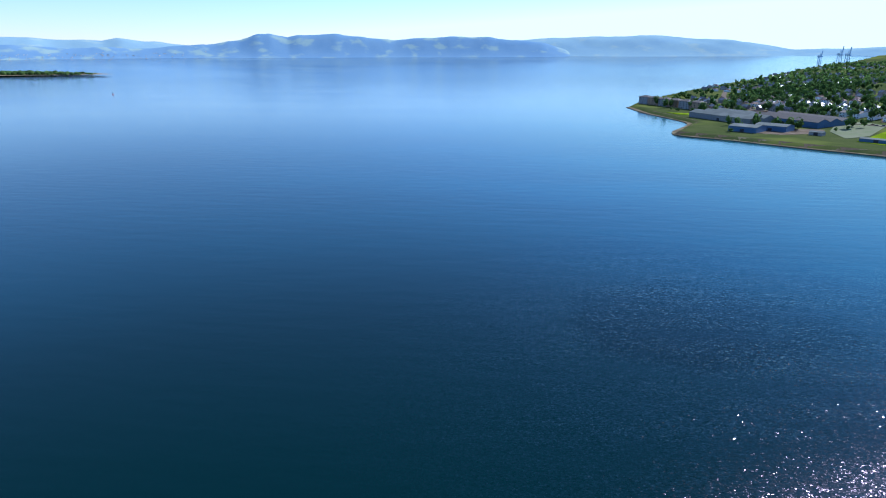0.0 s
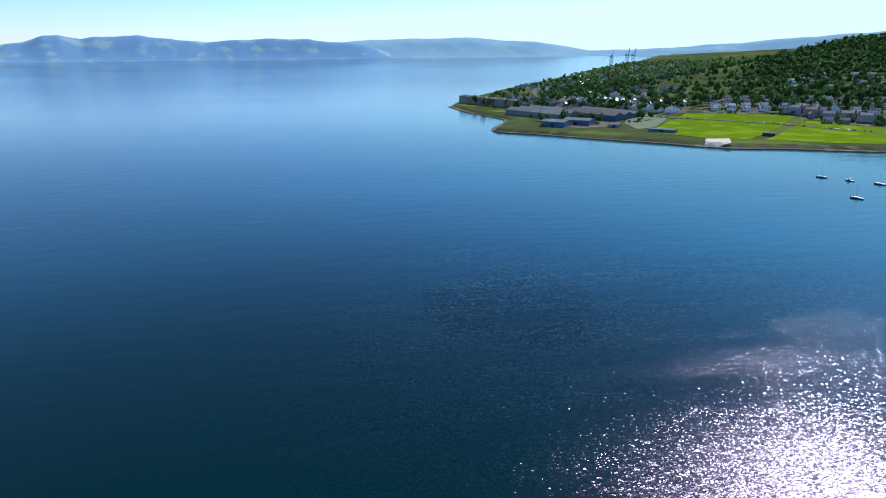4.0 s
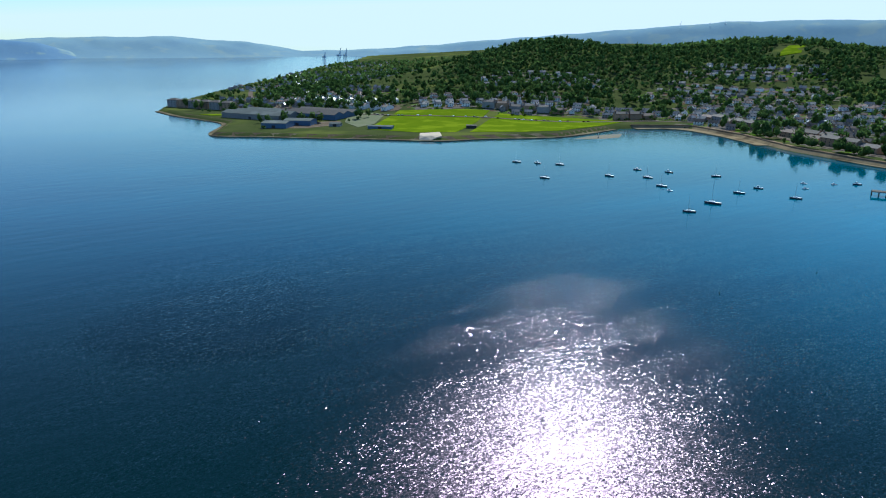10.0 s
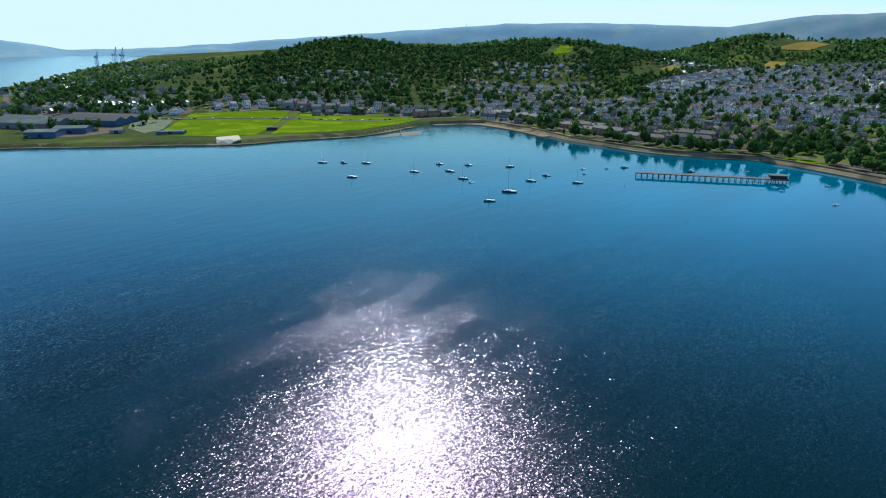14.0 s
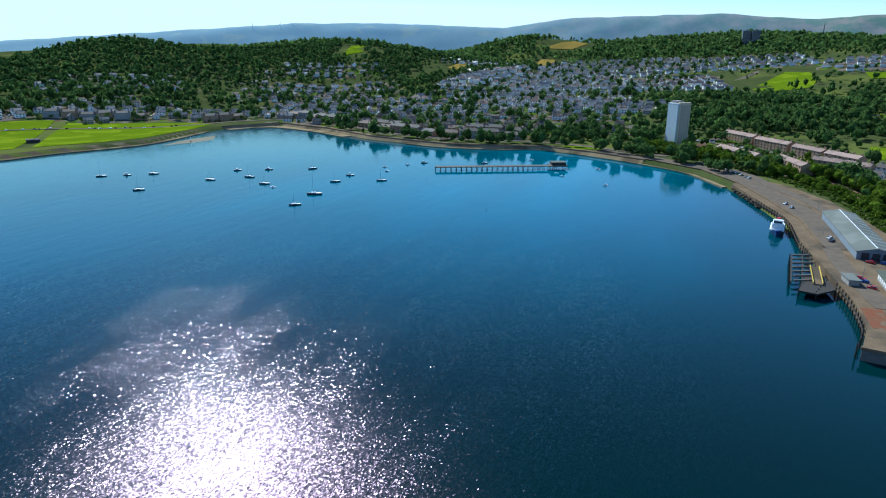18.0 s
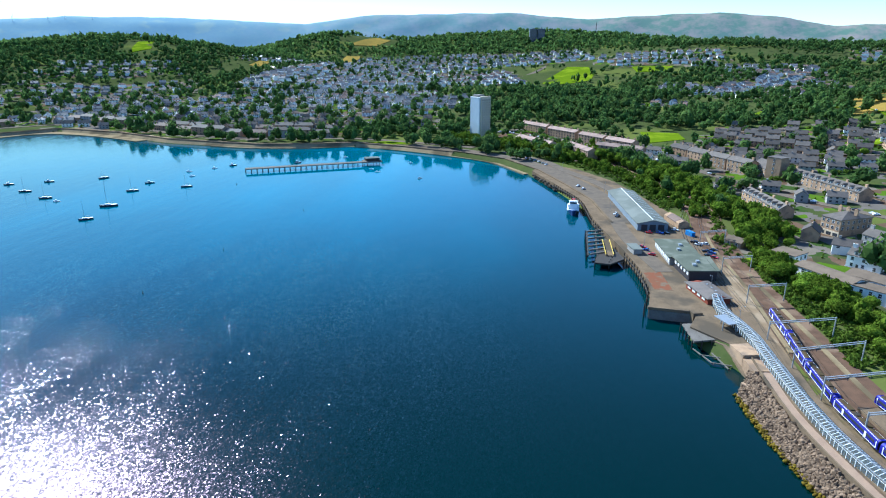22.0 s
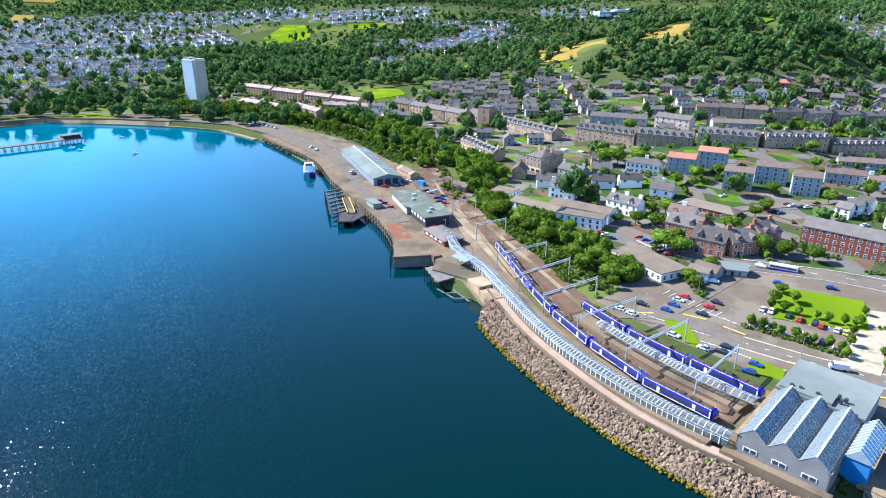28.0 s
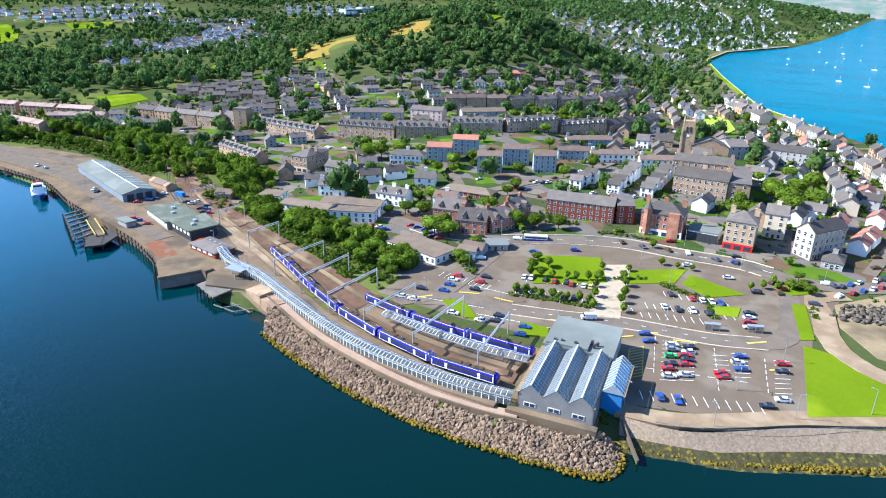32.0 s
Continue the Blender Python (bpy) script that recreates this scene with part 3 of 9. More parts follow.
def setting(name, shape, material, label, category, kind="structure"):
    ob = new(name, shape.mesh(name, *(material if isinstance(material, tuple) else (material,))) if isinstance(shape, Lump) else shape)
    return tagged(ob, label, category, kind=kind)


def ground(x, y):
    return float(height(x, y))


def polar(name, r_values, az_values, fn, material):
    """A sheet on rings round the eye; azimuths in degrees to the left of +y."""
    r, a = np.meshgrid(r_values, np.radians(az_values), indexing="ij")
    x, y = -r * np.sin(a), r * np.cos(a)
    z = fn(x, y, r)
    n, m = r.shape
    i, j = np.meshgrid(np.arange(n - 1), np.arange(m - 1), indexing="ij")
    k = (i * m + j).ravel()
    quads = np.stack([k, k + 1, k + m + 1, k + m], 1)
    me = bpy.data.meshes.new(name)
    return sheet(me, np.stack([x, y, z], -1).reshape(-1, 3), quads, material)


def sheet(me, verts, faces, *mats):
    nv, nf, c = len(verts), len(faces), faces.shape[1]
    me.vertices.add(nv)
    me.vertices.foreach_set("co", np.ascontiguousarray(verts, np.float32).ravel())
    me.loops.add(nf * c)
    me.loops.foreach_set("vertex_index", np.ascontiguousarray(faces, np.int32).ravel())
    me.polygons.add(nf)
    me.polygons.foreach_set("loop_start", np.arange(0, nf * c, c, dtype=np.int32))
    me.polygons.foreach_set("use_smooth", np.ones(nf, bool))
    for m in mats:
        me.materials.append(m)
    me.update(calc_edges=True)
    return me


def wobble(x, y, scale, seed=0.0):
    """Smooth unevenness between about -1 and 1."""
    x, y = np.asarray(x, float) / scale + seed, np.asarray(y, float) / scale - seed
    return (np.sin(x * 1.7 + 1.3 * np.sin(y * 1.1)) + np.sin(y * 2.3 + 1.7 * np.sin(x * 0.9 + 2)) + np.sin((x + y) * 3.1 + np.sin(x * 2.7)) * 0.6) / 2.6


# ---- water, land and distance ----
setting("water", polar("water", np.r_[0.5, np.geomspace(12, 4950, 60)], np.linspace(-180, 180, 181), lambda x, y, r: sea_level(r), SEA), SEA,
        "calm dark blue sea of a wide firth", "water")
LANDRINGS = np.geomspace(60, 4300, 380)
land = setting("ground", polar("ground", LANDRINGS, np.linspace(-184, 6, 520), lambda x, y, r: height(x, y) + np.where(shore(x, y) > 260, wobble(x, y, 60) * 1.5, 0), LAND), LAND,
               "rising green land with gardens and rough grass", "ground")

# height of the far skyline above the eye, in degrees, by azimuth
SKYLINE = [(60, 0.8), (40, 0.74), (36, 0.55), (33.5, 0.45), (32.4, 0.7), (31, 0.45), (27.5, 0.15), (22, 0.1), (8, 0.2), (0.8, 0.45), (-4, 0.7), (-10.8, 0.82),
           (-17, 0.45), (-21.5, -0.25), (-25.5, -0.25), (-28, -0.05), (-32, 0.19), (-40, 0.83), (-48, 1.41), (-56, 1.97), (-63, 2.05), (-69, 1.85),
           (-73.9, 1.67), (-79.6, 2.46), (-91.2, 2.66), (-97.5, 2.1), (-103, 2.41), (-108, 2.54), (-112, 2.2), (-116, 1.47), (-122, 1.7), (-135, 1.5), (-148, 1.0), (-156, 0.6), (-165, 0.6), (-200, 0.6)]


def far_hills(x, y, r):
    az = np.degrees(np.arctan2(-x, y))
    az = np.where(az > 61, az - 360, az)
    top = np.interp(-az, [-a for a, _ in SKYLINE], [e for _, e in SKYLINE])
    top = EYE + 4600 * np.tan(np.radians(top + 0.05 * wobble(az, az * 0.3, 1.1)))
    k = (r - 3900) / 700
    rise = np.where(k < 1, ease(k) ** 1.1, 1 - 0.25 * (k - 1) ** 2)
    foot = np.where(az > -28, 36.0, -10.0)
    return foot + (top - foot) * rise + wobble(x, y, 170) * 14 * rise * np.clip(2 - k, 0, 1) * (1 - np.exp(-((k - 1) / 0.2) ** 2))


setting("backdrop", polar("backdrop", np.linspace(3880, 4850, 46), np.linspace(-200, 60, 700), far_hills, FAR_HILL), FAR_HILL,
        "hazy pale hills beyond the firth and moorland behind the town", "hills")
# nearer ridge across the water: azimuth and height over the eye in degrees
RIDGE_N = [(60, 0.3), (44, 0.25), (39, 0.13), (35.4, -0.1), (33.4, 0.03), (31.6, -0.14), (27.6, 0.12), (25.4, 0.25), (23.3, 0.59), (22, 0.98), (21, 1.03), (19.6, 0.76), (18.6, 0.93), (15.5, 1.03), (13.5, 0.78),
           (10.7, 0.56), (8.3, 0.68), (5.9, 0.82), (2.5, 0.75), (0.6, 0.5), (-2.2, 0.3), (-4.0, -0.3), (-5.4, -0.95), (-6, -1.2)]


def near_hills(x, y, r):
    az = np.degrees(np.arctan2(-x, y))
    top = np.interp(-az, [-a for a, _ in RIDGE_N], [e for _, e in RIDGE_N])
    top = EYE + 4230 * np.tan(np.radians(top + 0.04 * wobble(az, az * 0.3, 0.7)))
    k = (r - 3860) / 370
    rise = np.where(k < 1, ease(k * 0.5 + 0.5 * k * k), 1 - 0.3 * (k - 1) ** 2)
    return 32 + (top - 32) * rise + wobble(x, y, 90) * 2 * np.clip(k, 0, 1) * np.clip(1.6 - k, 0, 1) * np.clip((top - 32) / 40, 0, 1)


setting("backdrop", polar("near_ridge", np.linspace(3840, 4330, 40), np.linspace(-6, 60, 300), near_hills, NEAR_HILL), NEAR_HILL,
        "wooded hills with pale fields across the firth, hazed blue", "hills")


PAVED, RINGS = [], []   # surfaces kept free of plants


def patch(name, ring, material, label, category, lift=0.12, fine=14.0, kind="structure"):
    """A piece of surface with a given outline, laid over the land."""
    RINGS.append(ring)
    bm = bmesh.new()
    bm.faces.new([bm.verts.new((x, y, 0)) for x, y in ring])
    bmesh.ops.triangulate(bm, faces=bm.faces[:])
    for _ in range(6):
        long = [e for e in bm.edges if e.calc_length() > fine]
        if not long:
            break
        bmesh.ops.subdivide_edges(bm, edges=long, cuts=1)
        bmesh.ops.triangulate(bm, faces=bm.faces[:])
    bmesh.ops.recalc_face_normals(bm, faces=bm.faces[:])
    zs = height([v.co.x for v in bm.verts], [v.co.y for v in bm.verts])
    for v, z in zip(bm.verts, zs):
        v.co.z = z + lift
    if sum(f.normal.z for f in bm.faces) < 0:
        bmesh.ops.reverse_faces(bm, faces=bm.faces[:])
    rim = bmesh.ops.extrude_edge_only(bm, edges=[e for e in bm.edges if e.is_boundary])
    for v in rim["geom"]:
        if isinstance(v, bmesh.types.BMVert):
            v.co.z -= lift + 0.5
    me = bpy.data.meshes.new(name)
    bm.to_mesh(me)
    bm.free()
    me.materials.append(material)
    return tagged(new(name, me), label, category, kind=kind)


def smooth(pts, step=5.0):
    """Points every few metres on a smooth line through the given ones."""
    out, p = [], [Vector((*q, 0)[:3]) for q in pts]
    p = [2 * p[0] - p[1]] + p + [2 * p[-1] - p[-2]]
    for a, b, c, d in zip(p, p[1:], p[2:], p[3:]):
        n = max(1, int((c - b).length / step))
        for i in range(n):
            t = i / n
            out.append(0.5 * (2 * b + (c - a) * t + (2 * a - 5 * b + 4 * c - d) * t * t + (3 * b - a - 3 * c + d) * t ** 3))
    return out + [p[-2]]


def sides(line, w, shift=0.0):
    """Left and right edges of a band along a line."""
    left, right = [], []
    for i, p in enumerate(line):
        d = (line[min(i + 1, len(line) - 1)] - line[max(i - 1, 0)]).normalized()
        n = Vector((-d.y, d.x, 0))
        left.append(p + n * (shift + w / 2))
        right.append(p + n * (shift - w / 2))
    return left, right


def band(lump, line, w, z=None, thick=0.15, lift=0.15, shift=0.0, slot=0):
    """A ribbon with thickness along a line; z: a fixed height, or the land's."""
    left, right = sides(line, w, shift)
    vs, fs = [], []
    zs = [z] * len(line) if z is not None else [float(v) + lift for v in height([p.x for p in line], [p.y for p in line])]
    for l, r, h in zip(left, right, zs):
        vs += [(l.x, l.y, h), (r.x, r.y, h), (r.x, r.y, h - thick), (l.x, l.y, h - thick)]
    for i in range(len(line) - 1):
        a, b = 4 * i, 4 * i + 4
        fs += [(a, a + 1, b + 1, b), (a + 1, a + 2, b + 2, b + 1), (a + 2, a + 3, b + 3, b + 2), (a + 3, a, b, b + 3)]
    fs += [(3, 2, 1, 0), (b, b + 1, b + 2, b + 3)]
    return lump.add(vs, fs, slot)


def road(name, pts, w, material, label, category="road", lift=0.2, step=6.0):
    PAVED.extend((p.x, p.y, w / 2) for p in smooth(pts, step))
    return setting(name, band(Lump(), smooth(pts, step), w, None, 0.5, lift), material, label, category)


# ---- ground round the station ----
patch("car_park", [(118, -152), (150, -139), (187, -129), (192, -150), (197, -206), (174, -228), (154, -245), (130, -254), (109, -268), (85, -272), (66, -262),
                   (61, -222), (44, -174), (66, -150), (80, -140), (88, -142), (104, -168)], ASPHALT, "grey asphalt car park with white bays", "car park", 0.1)
patch("trackside", [(100, -116), (126, -106), (150, -101), (176, -100), (206, -103), (250, -106), (300, -120), (330, -130), (300, -132), (262, -130), (230, -129), (200, -128), (176, -128), (152, -132), (131, -139), (114, -146), (104, -136)],
      mat("dry_gravel", (0.17, 0.125, 0.072), (0.12, 0.088, 0.052), 0.3, 0.95, fine=9, patch=(0.1, 0.1, 0.045), patch_scale=0.12, patch_at=0.6), "dry brown gravel between and beside the tracks", "trackside", 0.08)
lawns = [
    ("lawn", [(61, -214), (37, -217), (20, -205), (29, -191), (44, -173)], 0.3), ("lawn", [(77, -244), (73, -247), (60, -221), (63, -217)], 0.3),
    ("lawn", [(171, -207), (151, -225), (134, -206), (153, -182), (165, -196)], 0.3), ("lawn", [(135, -224), (120, -244), (116, -227), (128, -212)], 0.3),
    ("lawn", [(116, -240), (92, -239), (100, -225), (114, -229)], 0.3), ("lawn", [(96, -220), (88, -226), (85, -217), (93, -212)], 0.3),
    ("lawn", [(90, -262), (80, -266), (74, -262), (80, -252), (88, -254)], 0.35), ("lawn", [(160, -150), (150, -146), (143, -142), (152, -140), (166, -144)], 0.3),
    ("lawn", [(128, -146), (120, -152), (124, -158), (134, -154)], 0.3), ("lawn", [(330, -132), (290, -136), (262, -142), (270, -150), (300, -146), (322, -142)], 0.5),
]
for name, ring, lift in lawns:
    patch(name, ring, LAWN, "short bright green grass beside the car park", "lawn", lift)
patch("pavement", [(145, -221), (138, -229), (112, -183), (121, -176)], PALE_PAVING, "pale stone paved walk between lawns", "pavement", 0.28)
promenade = smooth([(81, -136), (71, -141), (63, -148), (55, -158), (47, -169), (38, -179), (31, -187), (16, -201), (-9, -223), (-40, -255)], 4)
setting("promenade", band(Lump(), promenade, 6.5, 4.45, 1.0), PAVING, "pale paved promenade along the sea wall", "pavement")
road("pavement", [(66, -268), (73, -256), (66, -244.5), (59, -229), (52.5, -220), (42, -213.5), (30, -212), (12, -211)], 8, PAVING, "pale paved path past the lawn to the beach", "pavement", 0.36)
patch("beach", [(58, -238), (66, -256), (56, -282), (30, -262), (20, -226), (42, -224)], SAND, "sandy strip beside the boulders", "beach", 0.2)
patch("landing", [(240, -79), (222, -88), (203, -90), (191, -84.5), (188, -92), (205, -102), (236, -106), (250, -100), (250, -88)], CONCRETE, "worn stone landing by the old jetty", "landing", 0.4)

# main road and side streets
road("road", [(283, -182), (250, -188), (222, -193), (197, -208), (174, -230), (154, -246), (130, -256), (108, -266), (85, -268), (68, -278), (52, -300), (30, -340)], 11,
     ROAD, "grey tarmac main road through the town", "road", 0.3)
road("road", [(176, -129), (166, -148), (143, -158), (126, -169), (110, -181), (84, -194), (68, -208), (70, -228), (82, -252), (90, -258)], 8,
     ROAD, "grey tarmac loop road through the car park", "road", 0.22)
road("road", [(192, -206), (184, -186), (176, -166), (170, -148)], 8, ROAD, "grey tarmac station approach", "road", 0.24)
road("road", [(664, -12), (610, -50), (567, -64), (516, -84), (470, -94), (430, -84), (398, -80), (350, -80), (300, -86)], 9, ROAD, "worn grey quay road", "road", 0.5)
road("road", [(222, -193), (250, -215), (256, -240), (236, -262), (204, -274), (170, -290), (150, -305)], 7, ROAD, "grey back street", "road", 0.3)
road("road", [(256, -240), (290, -262), (330, -276), (360, -270), (420, -240), (470, -215), (540, -190), (640, -150), (720, -100), (800, -20)], 8, ROAD, "grey street behind the tenements", "road", 0.3)
road("road", [(256, -240), (244, -290), (236, -330), (244, -384), (262, -430), (290, -520), (320, -620), (420, -780), (520, -920)], 7, ROAD, "grey street to the west shore", "road", 0.4)
road("road", [(800, -20), (830, 60), (860, 150), (930, 220), (1100, 300), (1300, 330)], 9, ROAD, "grey street climbing from the bay", "road", 0.5)
road("road", [(690, 20), (730, 110), (745, 170), (735, 260), (745, 330), (770, 400), (820, 480), (850, 570), (800, 640), (700, 690), (600, 790), (480, 900), (420, 1000), (400, 1150), (430, 1400), (520, 1700)], 10,
     ROAD, "grey coast road round the bay", "road", 0.5)
road("road", [(1300, -60), (1420, -60), (1560, -110), (1750, -190)], 11, ROAD, "pale road up the hill", "road", 0.6)
road("road", [(860, -330), (900, -390), (800, -440), (700, -420), (640, -360)], 9, LAWN, "grassy path up the hill", "path", 0.5)


def lines(name, rows, material, label):
    """Painted lines: x, y, length, turn."""
    lump = Lump()
    for x, y, n, turn in rows:
        lump.box(x, y, ground(x, y) + 0.245, n, 0.18, 0.03, turn)
    return setting(name, lump, material, label, "marking")


bays = []
for ax, ay, bx, by, n, turn in ((91.5, -182, 79, -160, 10, 45), (87, -185.5, 75.5, -164, 10, 45), (76, -186, 68, -173, 6, 45), (72.5, -192, 65, -179, 7, 45), (61.5, -198, 52, -177, 9, 45), (80, -147, 54, -167, 12, 135),
                                (113, -214.5, 92, -224, 9, 135), (112, -200, 86, -216, 11, 135), (109, -192, 92, -204, 8, 135), (157, -183, 132, -203, 12, 120), (152, -171, 127, -185, 11, 120), (184, -160, 162, -166, 9, 110), (176, -137, 152, -150, 9, 30), (166, -162, 150, -168, 6, 30), (146, -147, 126, -157, 8, 30)):
    for i in range(n):
        k = i / (n - 1)
        bays.append((ax + (bx - ax) * k, ay + (by - ay) * k, 4.8, turn))
lines("bay_lines", bays, WHITE, "white painted parking bay lines")
centre = []
for p, q in zip(smooth([(222, -193), (197, -208), (174, -230), (154, -246), (130, -256), (108, -266), (85, -268)], 6)[::2], smooth([(222, -193), (197, -208), (174, -230), (154, -246), (130, -256), (108, -266), (85, -268)], 6)[1::2]):
    centre.append(((p.x + q.x) / 2, (p.y + q.y) / 2, (q - p).length * 0.6, math.degrees(math.atan2(q.y - p.y, q.x - p.x))))
lump = Lump()
for x, y, n, turn in centre:
    lump.box(x, y, ground(x, y) + 0.32, n, 0.2, 0.03, turn)
setting("road_lines", lump, WHITE, "white dashed centre line", "marking")
# pale kerbs and dashes of the loop road, and the hatched bay beside the station
loop = smooth([(143, -158), (126, -169), (110, -181), (84, -194), (70, -205)], 3)
kerb = Lump()
for edge in sides(loop, 8.6):
    band(kerb, edge, 0.32, None, 0.4, 0.34)
for edge in sides(smooth([(238, -190), (222, -193), (197, -208), (174, -230), (154, -246), (130, -256), (108, -266), (96, -267.5)], 4), 11.6):
    band(kerb, edge, 0.35, None, 0.4, 0.42)
setting("kerb", kerb, CREAM, "pale kerbs along the car park roads", "kerb")
dash = Lump()
for p, q in list(zip(loop, loop[1:]))[::2]:
    dash.box((p.x + q.x) / 2, (p.y + q.y) / 2, ground(p.x, p.y) + 0.25, 1.7, 0.16, 0.03, math.degrees(math.atan2(q.y - p.y, q.x - p.x)))
for ax, ay, bx, by, n in ((97, -182, 84, -160, 7), (80, -190, 66, -166, 8), (66, -196, 56, -176, 6), (92, -158, 62, -178, 8), (134, -206, 112, -192, 7)):
    for i in range(n):
        k = (i + 0.5) / n
        dash.box(ax + (bx - ax) * k, ay + (by - ay) * k, ground(ax, ay) + 0.16, 2.2, 0.16, 0.03, math.degrees(math.atan2(by - ay, bx - ax)))
setting("lane_dashes", dash, WHITE, "white dashes on the car park lanes", "marking")
hatch = Lump()
for i in range(11):
    k = i / 10
    x, y = 97 + (87.3 - 97) * k, -168.6 + (-153 + 168.6) * k
    hatch.beam((x + 0.4, y + 1.6, ground(x, y) + 0.16), (x - 1.6, y - 3.6, ground(x, y) + 0.16), 0.25, 0.03)
for dx, dy in ((0.4, 1.6), (-1.6, -3.6)):
    hatch.beam((97 + dx, -168.6 + dy, ground(97, -168) + 0.165), (87.3 + dx, -153 + dy, ground(88, -154) + 0.165), 0.25, 0.03)
setting("hatching", hatch, YELLOW, "yellow hatched bay beside the station", "marking")
lump = Lump()
for x, y, n, turn in ((104, -172, 9, 58), (88, -186, 8, 35), (124, -166, 10, 40), (150, -162, 8, 20), (172, -140, 8, 70), (163, -156, 8, 40), (72, -204, 7, 60), (60, -192, 6, 60), (100, -182, 7, 35)):
    lump.box(x, y, ground(x, y) + 0.25, n, 0.8, 0.04, turn)
setting("yellow_markings", lump, YELLOW, "worn yellow road markings", "marking")

# shores: stones and weed below the sea wall, beach at the head of the bay
FOOT = smooth([(73, -126.5), (60, -135.5), (50, -142.5), (37, -157), (23, -171.5), (0, -193), (-24, -215)], 2.5)
HEAD = smooth([(78, -133.5), (66, -139), (59, -145), (51, -156), (43, -167), (28, -183), (12, -198), (-12, -220)], 2.5)


def between(k0, k1, z0, z1, rough=0.0, n=90, rows=6):
    """A sloping strip between the foot and the head of the sea wall."""
    lump, vs = Lump(), []
    for i in range(n + 1):
        a, b = FOOT[int(i / n * (len(FOOT) - 1))], HEAD[int(i / n * (len(HEAD) - 1))]
        for j in range(rows + 1):
            k = k0 + (k1 - k0) * j / rows
            p = a + (b - a) * k
            vs.append((p.x, p.y, z0 + (z1 - z0) * j / rows + rnd.uniform(-rough, rough)))
    return lump.add(vs, [(i * (rows + 1) + j, (i + 1) * (rows + 1) + j, (i + 1) * (rows + 1) + j + 1, i * (rows + 1) + j + 1) for i in range(n) for j in range(rows)])


setting("foreshore", between(-0.35, 0.42, -0.5, 1.7, 0.14), WEED, "stones with yellow-green seaweed below the sea wall", "foreshore")
setting("sea_wall", between(0.42, 1.0, 1.7, 4.35, 0.07), mat("sloped_stone_wall", (0.28, 0.21, 0.145), (0.15, 0.115, 0.08), 1.6, 0.9, fine=4, bump=0.15), "sloping stone sea wall under the promenade", "sea wall")
lump = Lump().beam((77, -133, 3.6), (66, -124.5, 1.0), 0.5, 1.6)
setting("outfall", lump, CONCRETE, "narrow concrete outfall wall running into the water", "outfall")
beach = smooth([(735, 617), (768, 600), (790, 568), (779, 510), (758, 458), (735, 415)], 10)
setting("beach", band(Lump(), beach, 24, 0.9, 2.4, 0, -2), SAND, "pale sandy beach at the head of the bay", "beach")
shore_e = smooth([(215, 1250), (228, 1136), (262, 990), (214, 866), (262, 818), (320, 762), (376, 716), (432, 662), (488, 648), (582, 610), (700, 626)], 12)
setting("foreshore", band(Lump(), shore_e, 22, 0.9, 2.4, 0, 2), mat("brown_shingle", (0.15, 0.115, 0.075), (0.1, 0.08, 0.05), 0.2, 0.95, fine=8, patch=(0.2, 0.17, 0.1), patch_scale=0.05), "brown shingle shore below the park", "foreshore")
setting("foreshore", band(Lump(), smooth([(700, 318), (690, 265), (696, 205), (711, 156), (690, 101), (654, 38), (618, -4), (566, -32)], 8), 9, 0.9, 2, 0, 1), SAND, "sand-coloured slope along the bay road", "foreshore")

# ---- quay ----
QUAY = [(560, -36), (503, -52), (451, -65), (400, -66), (376, -68), (330, -73), (305, -75), (277, -74), (254, -68), (250, -87), (236, -80), (222, -90), (201, -92), (192, -95),
        (200, -104), (232, -108), (262, -106), (300, -118), (346, -124), (400, -122), (470, -110), (520, -100), (570, -78), (600, -48)]
quay = setting("quay", Lump().prism(QUAY, -3, 4.5), CONCRETE, "worn brown concrete quay apron", "quay")
patch_red = Lump().prism([(298, -75.5), (301, -84), (275, -83.5), (276, -75.5)], 4.4, 4.54)
setting("worn_deck", patch_red, RUST, "rust-red worn patch of quay deck", "deck")
# piled timber fenders along the edge
pile = Lump().tube(0, 0, -2, 4.9, 0.32, 0.28, 7).mesh("pile", DARKSTEEL)
fender = thing("quay_fender", "dark timber piles and walings along the quay edge", "fender")
edge = smooth([(505, -51), (451, -64.4), (400, -65.4), (376, -67.4)], 4.5) + smooth([(328, -72.6), (305, -74.4), (278, -73.4), (264, -70)], 4.5)
for i, p in enumerate(edge):
    part("pile", pile, None, fender, at=(p.x, p.y + 0.5, 0))
for a, b in zip(edge, edge[1:]):
    if (a - b).length < 8:
        part("waling", Lump().beam((a.x, a.y + 0.75, 3.2), (b.x, b.y + 0.75, 3.2), 0.4, 0.5), DARKSTEEL, fender)
# heavy corner face with concrete beam
corner = thing("quay_end", "dark concrete quay end with pale capping beam", "quay wall")
part("capping", Lump().beam((254, -67.5, 4.6), (250, -88, 4.6), 1.6, 1.2), CONCRETE, corner)
part("face", Lump().beam((253.2, -68, 1.6), (249.2, -87.6, 1.6), 0.8, 4.6), TIMBER, corner)
for i in range(9):
    part("pile", pile, None, corner, at=(253.0 - 0.45 * i, -69 - 2.25 * i, -1))
part("corner_block", Lump().box(249.5, -86, 0, 4, 4, 5.4, 12), CONCRETE, corner)
part("fender_pile", pile, None, corner, at=(254.6, -66.4, 0.4))
part("fender_pile", pile, None, corner, at=(256.6, -66.8, 0.4))
